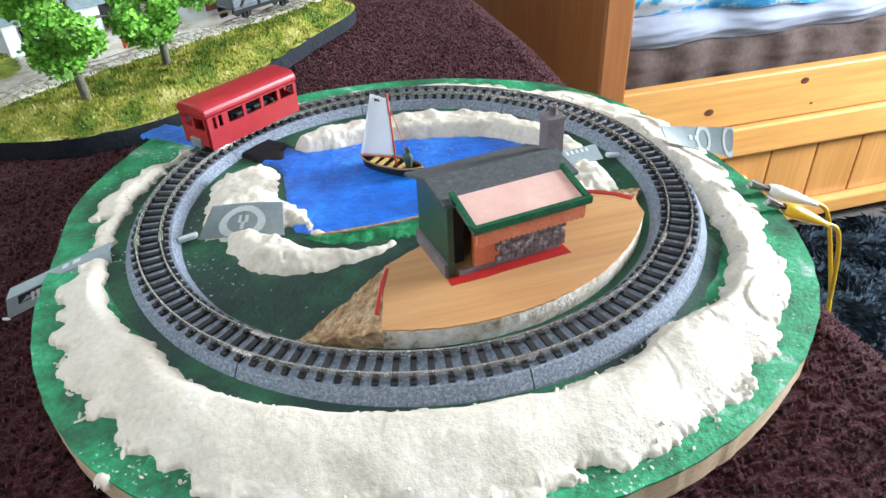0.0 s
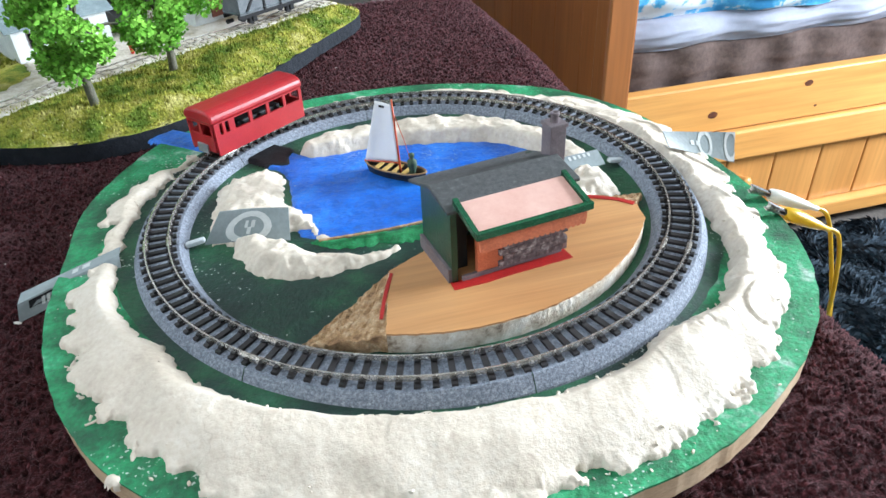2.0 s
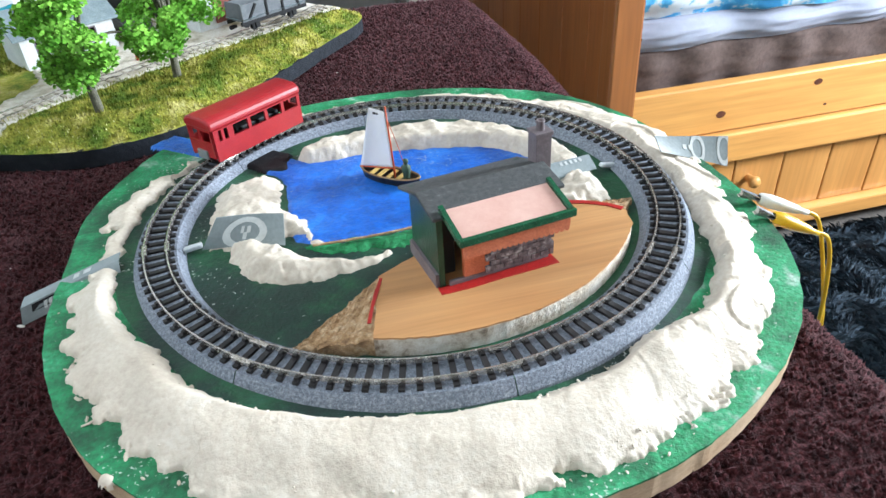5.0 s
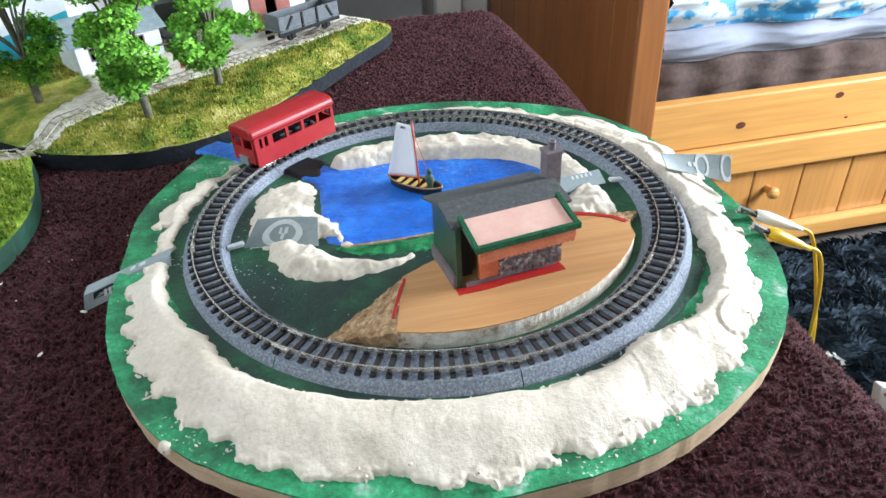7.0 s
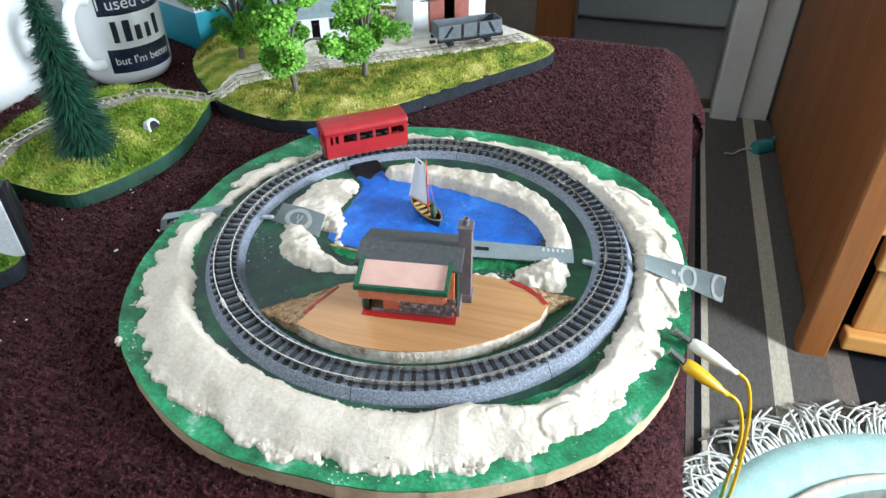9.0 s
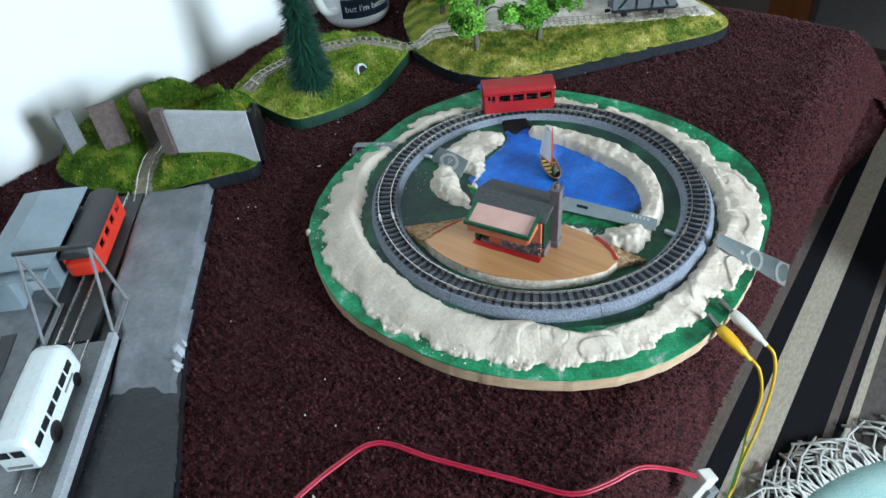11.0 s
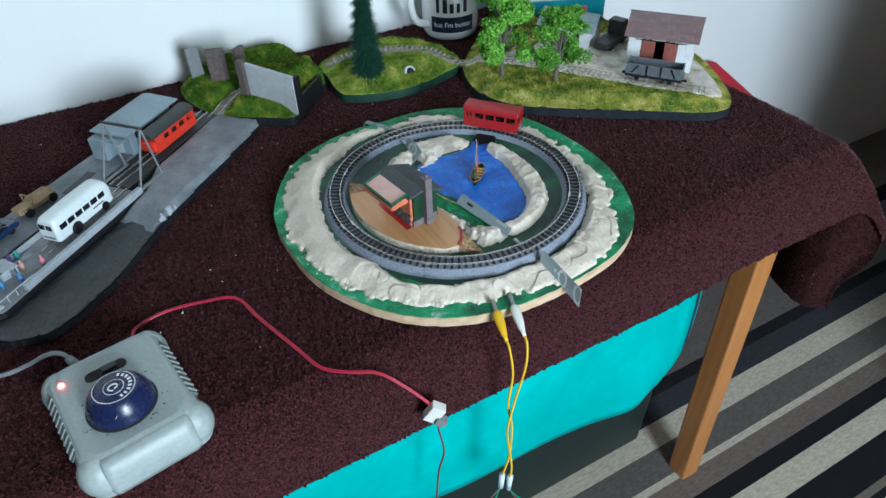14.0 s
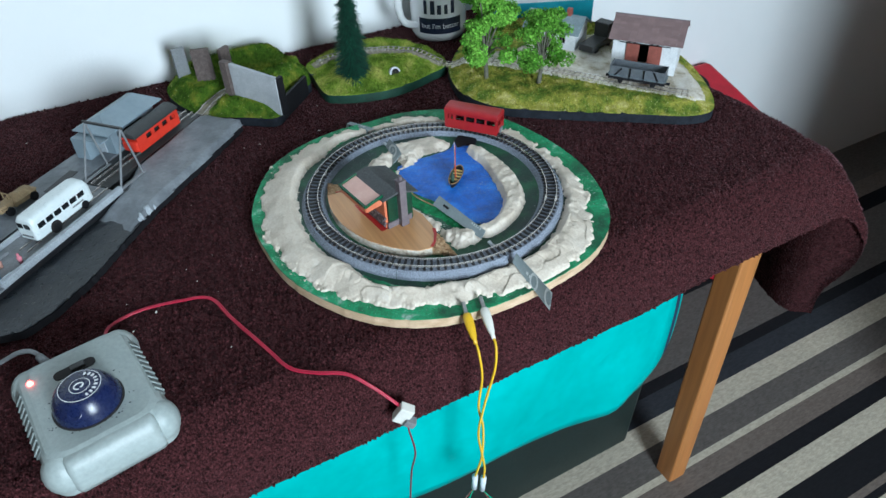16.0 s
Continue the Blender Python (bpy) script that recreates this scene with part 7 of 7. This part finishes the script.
part("wheelhouse", panel_with_holes(-0.009, 0.009, 0.0064, 0.0230, [(-0.007, 0.007, 0.014, 0.020)], 0, 0.0010), PALE, fer).matrix_basis = pose(-0.056, 0.006, 0, 0, 0, -10)
part("wheelhouse_roof", B((-0.052, 0.0, 0.0236), (0.014, 0.020, 0.0010), -8, 0, 8), PALE, fer, bevel=0.0002)
for k in range(5):
    part("stanchion", cyl(bmesh.new(), (-0.082 + k * 0.009, -0.0195, 0.006), (-0.082 + k * 0.009, -0.0195, 0.0130), 0.0005, n=6), PALE, fer)
part("handrail", cyl(bmesh.new(), (-0.083, -0.0195, 0.0128), (-0.044, -0.0195, 0.0128), 0.0005, n=6), PALE, fer)
part("life_ring", tube([(-0.0800 + 0.0042 * math.cos(i * math.pi / 10), 0.001 + 0.0042 * math.sin(i * math.pi / 10), 0.0096) for i in range(21)], 0.0012, 8), PALE, fer, "pale round life ring", smooth=True)
part("bench", B((-0.030, 0.012, 0.0080), (0.020, 0.004, 0.003)), DECK, fer)
cols = [(0.05, 0.30, 0.28), (0.16, 0.10, 0.30), (0.60, 0.20, 0.25), (0.08, 0.20, 0.42), (0.55, 0.30, 0.24), (0.10, 0.28, 0.24), (0.07, 0.22, 0.45)]
spots = [(-0.028, 0.0155), (-0.034, 0.0180), (-0.026, -0.0110), (-0.050, -0.0100), (-0.037, 0.0010), (-0.066, 0.0140), (-0.062, -0.0020)]
for i, ((x, y), col) in enumerate(zip(spots, cols)):
    bm = bmesh.new()
    lathe([(0.0, 0), (0.0016, 0.0003), (0.0019, 0.0035), (0.0023, 0.0062), (0.0011, 0.0076), (0.0009, 0.0080), (0.0013, 0.0090), (0.0011, 0.0103), (0.0, 0.0108)], 10, bm=bm)
    l2, r2 = at_dock(-0.076 + x, 0.0130 + y, 0.0154)
    bmesh.ops.transform(bm, matrix=pose(*l2, 0, 0, 0), verts=bm.verts)
    solo("figurine", bm, plain("figurine_paint", col, 0.6), "tiny plain painted figurine on the ferry deck", "figurine", "figurines on the ferry", smooth=True)

# white coach
WHITE_BUS = mat("white_coach_paint", [(0.3, (0.66, 0.72, 0.72)), (0.7, (0.72, 0.78, 0.78))], 40, 0.3, fine=0.03, coat=0.2)
loc, rz_ = at_dock(-0.041, 0.0150, 0.0160)
bus = thing("coach", loc, rz_, "white vintage coach with dark windows on the ferry deck", "model coach")
CL, CW = 0.0720, 0.0215
sec = []
for k in range(17):
    a = math.pi * k / 16
    sec.append((math.cos(a), math.sin(a)))
rows = []
bm = bmesh.new()
stations = [(-0.5, 0.80, 0.50), (-0.485, 0.93, 0.80), (-0.44, 1.0, 0.95), (0.0, 1.0, 1.0), (0.40, 1.0, 0.98), (0.46, 0.97, 0.88), (0.49, 0.88, 0.72), (0.5, 0.78, 0.55)]
for s, wf, hf in stations:
    ring = [(s * CL, CW / 2 * wf, 0.0040)]
    for cx, sz in sec:
        ring.append((s * CL, CW / 2 * wf * (abs(cx) ** 0.5) * (1 if cx >= 0 else -1), 0.0170 * (0.6 + 0.4 * hf) + 0.0105 * hf * sz ** 0.75))
    ring.append((s * CL, -CW / 2 * wf, 0.0040))
    rows.append([bm.verts.new(p) for p in ring])
for a, b in zip(rows, rows[1:]):
    for i in range(len(a) - 1):
        bm.faces.new((a[i], a[i + 1], b[i + 1], b[i]))
    bm.faces.new((a[-1], a[0], b[0], b[-1]))
bm.faces.new(rows[0])
bm.faces.new(rows[-1][::-1])
part("body", bm, WHITE_BUS, bus, "rounded white body", smooth=False, bevel=0.0006)
GLASS = mat("dark_glazing", (0.010, 0.012, 0.014), 60, 0.12)
for sg in (1, -1):
    for k in range(6):
        part("window", B((-0.0265 + k * 0.0098, sg * (CW / 2 + 0.0002), 0.0165), (0.0080, 0.0008, 0.0052)), GLASS, bus, bevel=0.0006)
    part("wheel_arch", cyl(bmesh.new(), (-0.0140, sg * (CW / 2 - 0.002), 0.0050), (-0.0140, sg * (CW / 2 + 0.0004), 0.0050), 0.0062, n=20), DARK_IN, bus)
    for xx in (-0.0140, 0.0230):
        part("wheel", cyl(bmesh.new(), (xx, sg * (CW / 2 - 0.0024), 0.0042), (xx, sg * (CW / 2 + 0.0006), 0.0042), 0.0042, n=18), BLACK, bus)
    part("windscreen", B((-0.5 * CL - 0.0002, sg * 0.0040, 0.0185), (0.0010, 0.0062, 0.0052), 0, 0, 0), GLASS, bus, "dark split windscreen", bevel=0.0008)
    part("lettering_bar", B((0.016, sg * (CW / 2 + 0.0003), 0.0100), (0.014, 0.0004, 0.0014)), mat_grey, bus)
part("lettering_bar", B((-0.5 * CL - 0.0004, 0, 0.0075), (0.0006, 0.0130, 0.0016)), mat_grey, bus)


def small_car(name, x, y, a, body, label, boxy):
    l2, r2 = at_dock(x, y, 0.0166, a)
    th = thing(name, l2, r2, label, "model car")
    if boxy:
        part("body", B((0.006, 0, 0.0070), (0.026, 0.0150, 0.0060)), body, th, bevel=0.0008)
        part("bonnet", B((-0.014, 0, 0.0080), (0.016, 0.0110, 0.0065)), body, th, bevel=0.0010)
        part("windscreen", panel_with_holes(-0.0072, 0.0072, 0.0100, 0.0180, [(-0.0062, -0.0006, 0.0112, 0.0168), (0.0006, 0.0062, 0.0112, 0.0168)], 0, 0.0008), body, th, "open windscreen frame").matrix_basis = pose(-0.006, 0, 0, 0, 0, 90)
        part("load", hill([(-0.003, -0.007), (0.018, -0.007), (0.018, 0.007), (-0.003, 0.007)], lambda px, py, d: 0.0100 + 0.0040 * smooth01(d / 0.004) + 0.0010 * N(px, py, 1, 200), 0.0012, 0.0085), body, th, "sandy tarpaulin", smooth=True)
        for sg in (1, -1):
            part("mudguard", B((-0.015, sg * 0.0068, 0.0078), (0.0110, 0.0032, 0.0016), 0, 0, 12), body, th, bevel=0.0005)
        wx, wr = (-0.014, 0.014), 0.0044
    else:
        pr = [(-0.0250, 0.0030), (-0.0255, 0.0068), (-0.0230, 0.0082), (-0.0120, 0.0088), (-0.0060, 0.0130), (0.0080, 0.0134), (0.0150, 0.0096), (0.0235, 0.0088), (0.0255, 0.0070), (0.0250, 0.0030)]
        part("body", profile(pr, -0.0095, 0.0095), body, th, bevel=0.0016)
        part("glass", profile([(-0.0108, 0.0092), (-0.0055, 0.0124), (0.0075, 0.0127), (0.0132, 0.0096)], -0.0098, 0.0098), GLASS, th, "dark side windows")
        part("rear_window", B((0.0120, 0, 0.0120), (0.0075, 0.0140, 0.0005), 0, 0, 28), GLASS, th)
        part("windscreen", B((-0.0090, 0, 0.0114), (0.0070, 0.0145, 0.0005), 0, 0, -35), GLASS, th)
        wx, wr = (-0.0155, 0.0150), 0.0036
    for xx in wx:
        for sg in (1, -1):
            part("wheel", cyl(bmesh.new(), (xx, sg * 0.0066, wr), (xx, sg * 0.0092, wr), wr, n=16), BLACK, th)
    return th


small_car("car", -0.092, 0.0700, 2, mat("dark_blue_car_paint", [(0.3, (0.006, 0.016, 0.055)), (0.7, (0.010, 0.028, 0.085))], 60, 0.25, fine=0.03, coat=0.3), "dark blue saloon car parked on the raised quay", False)
small_car("field_car", -0.036, 0.0720, -3, mat("sand_paint", [(0.3, (0.24, 0.165, 0.085)), (0.7, (0.34, 0.25, 0.14))], 150, 0.8, 0.3), "sandy open field car parked on the raised quay", True)

# ---- train controller ----
SHELL = mat("grey_green_plastic", [(0.3, (0.30, 0.345, 0.335)), (0.7, (0.345, 0.39, 0.38))], 30, 0.42, 0.15, 900, fine=0.05)
# Case colour darkened: the shade between the vent ribs, put into the colour.
VENT_SHADE = mat("vent_shade_grey", (0.16, 0.18, 0.175), 60, 0.6)
NAVY_P = mat("navy_plastic", (0.008, 0.014, 0.060), 40, 0.28, fine=0.03)
con = thing("train_controller", (0.1090, -0.3325, 0.0008 + table_drop(0.112, -0.33)), 9.2, "grey plastic train controller with a navy dial and red light", "controller")


def rounded(w, d, r, n=6):
    pts = []
    for cx, cy, a0 in ((w / 2 - r, d / 2 - r, 0), (-w / 2 + r, d / 2 - r, 90), (-w / 2 + r, -d / 2 + r, 180), (w / 2 - r, -d / 2 + r, 270)):
        for k in range(n + 1):
            a = radians(a0 + 90 * k / n)
            pts.append((cx + r * math.cos(a), cy + r * math.sin(a)))
    return pts


def loft(sections, bm=None):
    bm = bm or bmesh.new()
    rings = [[bm.verts.new((x, y, z)) for x, y in pts] for pts, z in sections]
    for a, b in zip(rings, rings[1:]):
        n = len(a)
        for i in range(n):
            bm.faces.new((a[i], a[(i + 1) % n], b[(i + 1) % n], b[i]))
    bm.faces.new(rings[0][::-1])
    bm.faces.new(rings[-1])
    return bm


part("case", loft([(rounded(0.106, 0.084, 0.012), 0.0), (rounded(0.108, 0.086, 0.012), 0.006), (rounded(0.106, 0.084, 0.013), 0.022), (rounded(0.101, 0.079, 0.013), 0.0295), (rounded(0.095, 0.073, 0.013), 0.0325), (rounded(0.088, 0.066, 0.012), 0.0335)]), SHELL, con, "sculpted grey case", smooth=False, bevel=0.0016)
for sx3 in (1, -1):
    for sy3 in (1, -1):
        bm = bmesh.new()
        bmesh.ops.create_uvsphere(bm, u_segments=22, v_segments=14, radius=1, matrix=pose(sx3 * 0.0425, sy3 * 0.0322, 0.0158) @ Matrix.Diagonal((0.0140, 0.0135, 0.0168, 1)))
        part("corner_pad", bm, SHELL, con, "rounded corner", smooth=True)
part("front_roll", loft([(rounded(0.0150, 0.060, 0.004), 0.002), (rounded(0.020, 0.062, 0.005), 0.008), (rounded(0.0215, 0.062, 0.006), 0.018), (rounded(0.0190, 0.061, 0.006), 0.0255), (rounded(0.0140, 0.059, 0.005), 0.0305), (rounded(0.008, 0.056, 0.003), 0.0325)]), SHELL, con, "thick rounded front bar", smooth=True).location = (0.0480, 0.0, 0.0)
for sg in (1, -1):
    part("vent_recess", B((0, 0, 0), (0.060, 0.0050, 0.0080)), VENT_SHADE, con, "darker panel for the shade behind the vent ribs").matrix_basis = pose(0, sg * 0.0390, 0.0262, sg * 35, 0, 0)
    for k in range(9):
        o = part("vent_rib", B((0, 0, 0), (0.0020, 0.0050, 0.0090)), SHELL, con, bevel=0.0006)
        o.matrix_basis = pose(-0.026 + k * 0.0065, sg * 0.0396, 0.0265, sg * 35, 0, 0)
KX, KY = 0.0125, -0.0018
part("dial_skirt", lathe([(0.0236, 0.0325), (0.0236, 0.0341), (0.0222, 0.0345), (0.0222, 0.0330)], 48, (KX, KY, 0)), DARK_IN, con)
dial = part("dial", lathe([(0.0224, 0.0330), (0.0222, 0.0370), (0.0212, 0.0415), (0.0190, 0.0460), (0.0162, 0.0498), (0.0150, 0.0508), (0.0, 0.0512)], 48, (KX, KY, 0)), NAVY_P, con, "glossy navy dial", smooth=True)
for r0, r1 in ((0.0140, 0.0134), (0.0068, 0.0063)):
    part("printed_ring", lathe([(r0, 0.0513), (r1, 0.0514)], 40, (KX, KY, 0)), MUG_WHITE, dial, "white printed ring")
for k in range(9):
    a = radians(70 + k * 17 - 60)
    o = part("printed_bar", B((0, 0, 0), (0.0015, 0.0024, 0.0003)), MUG_WHITE, dial)
    o.matrix_basis = pose(KX + 0.0107 * math.cos(a), KY + 0.0107 * math.sin(a), 0.0514, 0, 0, math.degrees(a) - 90)
o = part("printed_emblem", tube([(0.0045 * math.cos(i * 0.5) * (0.5 + i / 26), 0.0055 * math.sin(i * 0.5) * (0.5 + i / 26), 0) for i in range(13)], 0.0008, 5), MUG_WHITE, dial, "white printed emblem")
o.matrix_basis = pose(KX, KY, 0.0516) @ Matrix.Diagonal((0.75, 0.75, 0.3, 1))
part("finger_dimple", lathe([(0.0, 0.0), (0.0030, 0.0004), (0.0045, 0.0016), (0.0052, 0.0010)], 18), NAVY_P, dial, smooth=True).matrix_basis = pose(KX + 0.0155, KY - 0.0095, 0.0448, 0, 42, -33)
part("slot", loft([(rounded(0.0090, 0.0290, 0.0043), 0.0330), (rounded(0.0090, 0.0290, 0.0043), 0.0342)]), DARK_IN, con, "dark direction switch slot").location = (-0.0250, -0.0010, 0.0)
part("switch", B((-0.0250, 0.0015, 0.0350), (0.0060, 0.0100, 0.0030)), DARK_GREY, con, bevel=0.0008)
bm = bmesh.new()
bmesh.ops.create_uvsphere(bm, u_segments=14, v_segments=8, radius=0.0024, matrix=pose(-0.0302, -0.0300, 0.0342))
part("pilot_light", bm, plain("lit_red_lamp", (1.0, 0.10, 0.08), 0.3, emit=9.0), con, "glowing red pilot light", smooth=True)
sr = random.Random(6)
bm = bmesh.new()
for i in range(46):
    a, r = sr.uniform(0, 6.28), sr.uniform(0.0225, 0.030)
    bmesh.ops.create_icosphere(bm, subdivisions=1, radius=sr.uniform(0.0003, 0.0008), matrix=pose(KX + r * math.cos(a) * 0.95, KY + r * math.sin(a), 0.0334) @ Matrix.Diagonal((1, sr.uniform(0.6, 1.8), 0.3, 1)))
part("dirt_specks", bm, BLACK, con, "dark scuffs round the dial")["kind"] = "stuff"

# ---- cables ----
RED_V = mat("red_vinyl", [(0.3, (0.34, 0.008, 0.034)), (0.7, (0.44, 0.014, 0.048))], 60, 0.35, fine=0.03)
cable = thing("red_cable", (0, 0, 0), 0, "twin red cable snaking over the towel to a white plug", "cable")
pts = [(0.052, -0.305, 0.016), (0.036, -0.316, 0.008), (0.022, -0.312, 0.004), (0.016, -0.288, 0.004), (0.021, -0.255, 0.004), (0.031, -0.232, 0.0045), (0.062, -0.222, 0.004), (0.106, -0.207, 0.004), (0.134, -0.197, 0.004), (0.147, -0.180, 0.001), (0.157, -0.160, -0.004), (0.170, -0.144, -0.020), (0.182, -0.129, -0.041)]
for sg in (1, -1):
    ln = [p + Vector((0, 0, table_drop(p.x, p.y) * smooth01((0.19 - p.x) / 0.05))) for p in spline(pts, 7)]
    off = []
    for i, p in enumerate(ln):
        d = (ln[min(i + 1, len(ln) - 1)] - ln[max(i - 1, 0)]).normalized()
        off.append(p + Vector((-d.y, d.x, 0)).normalized() * 0.0008 * sg)
    part("core", tube(off, 0.0008, 7), RED_V, cable, smooth=True)
plug = thing("plug", (0.1850, -0.1270, -0.0500), 60, "small white plastic plug hanging at the towel edge", "plug")
part("shell", B((0, 0, 0), (0.0120, 0.0085, 0.0180), 0, 0, 30), WHITE_V, plug, "white plastic shell", bevel=0.0008)
part("socket", B((0.0050, -0.0030, -0.0070), (0.0090, 0.0075, 0.0070), 0, 0, 30), mat_grey, plug, bevel=0.0006)
part("wire", tube(spline([(0.003, 0.0, -0.008), (0.002, 0.006, -0.030), (0.006, 0.004, -0.060), (0.0, 0.010, -0.100), (-0.004, 0.008, -0.150)], 6), 0.0009, 6), plain("dark_red_wire", (0.16, 0.01, 0.02), 0.4), plug, smooth=True)
grey_lead = thing("grey_lead", (0, 0, 0), 0, "grey power lead with a moulded plug behind the controller", "cable")
part("lead", tube(spline([(0.061, -0.3560, 0.018), (0.046, -0.3640, 0.022), (0.036, -0.3760, 0.018), (0.028, -0.3920, 0.008), (0.024, -0.4120, 0.004), (0.010, -0.450, 0.003), (-0.01, -0.50, 0.003)], 7), 0.0018, 8), mat_grey, grey_lead, smooth=True)
part("moulding", cyl(bmesh.new(), (0.064, -0.3545, 0.017), (0.052, -0.3610, 0.0215), 0.0040, 0.0030, 12), mat_grey, grey_lead, smooth=True)

# clear packet and papers at the near end of the table
PACKET = mat("clear_packet_film", [(0.3, (0.06, 0.07, 0.065)), (0.7, (0.11, 0.12, 0.11))], 30, 0.25, 0.4, 90, fine=0.05)
pk = thing("packet", (-0.022, -0.492, 0.002), 24, "crumpled clear packet with a pale green card inside", "packet")
part("film", sheet(lambda u, v: Vector((-0.035 + 0.07 * u, -0.045 + 0.09 * v, 0.004 + 0.006 * N(u, v, 3, 3.0) + 0.004 * math.sin(u * 3.14))), 18, 22), PACKET, pk, smooth=True)
part("card", B((0, 0, 0.0016), (0.052, 0.070, 0.0012), 4), mat("pale_green_card", (0.17, 0.20, 0.17), 40, 0.7), pk, "pale green card")

# teal toy on the floor by the bed
TOY = mat("teal_toy_plastic", (0.03, 0.24, 0.25), 60, 0.4)
toy = thing("toy", (0.462, 1.50, FLOOR + 0.005), 35, "small teal plastic toy with a pale strap on the rug", "toy")
part("body", loft([(rounded(0.060, 0.034, 0.010), 0.0), (rounded(0.064, 0.038, 0.012), 0.008), (rounded(0.056, 0.032, 0.012), 0.022), (rounded(0.040, 0.020, 0.008), 0.030)]), TOY, toy, bevel=0.002)
part("grip", tube(spline([(0.024, 0.0, 0.018), (0.045, 0.004, 0.030), (0.058, 0.0, 0.018), (0.050, -0.002, 0.008)], 6), 0.006, 10), TOY, toy, smooth=True)
part("toy_strap", tube(spline([(-0.028, 0.0, 0.012), (-0.055, 0.012, 0.006), (-0.085, 0.004, 0.004), (-0.105, 0.016, 0.004)], 6), 0.0025, 6), plain("pale_strap", (0.42, 0.40, 0.34), 0.7), toy, "pale strap", smooth=True)

# ---- sleepers ----
bm = B((0, 0, 0.0054), (0.0150, 0.0022, 0.0014))
for off in (-0.0048, 0.0048):
    box(bm, (off, 0, 0.0065), (0.0028, 0.0016, 0.0012))
first = part("sleeper", bm, SLEEPER, track)
first.matrix_basis = pose(R * math.cos(0), 0, 0)
for i in range(1, 128):
    a = i * 360 / 128
    o = first.copy()
    scene.collection.objects.link(o)
    o.matrix_basis = pose(R * math.cos(radians(a)), R * math.sin(radians(a)), 0, 0, 0, a)
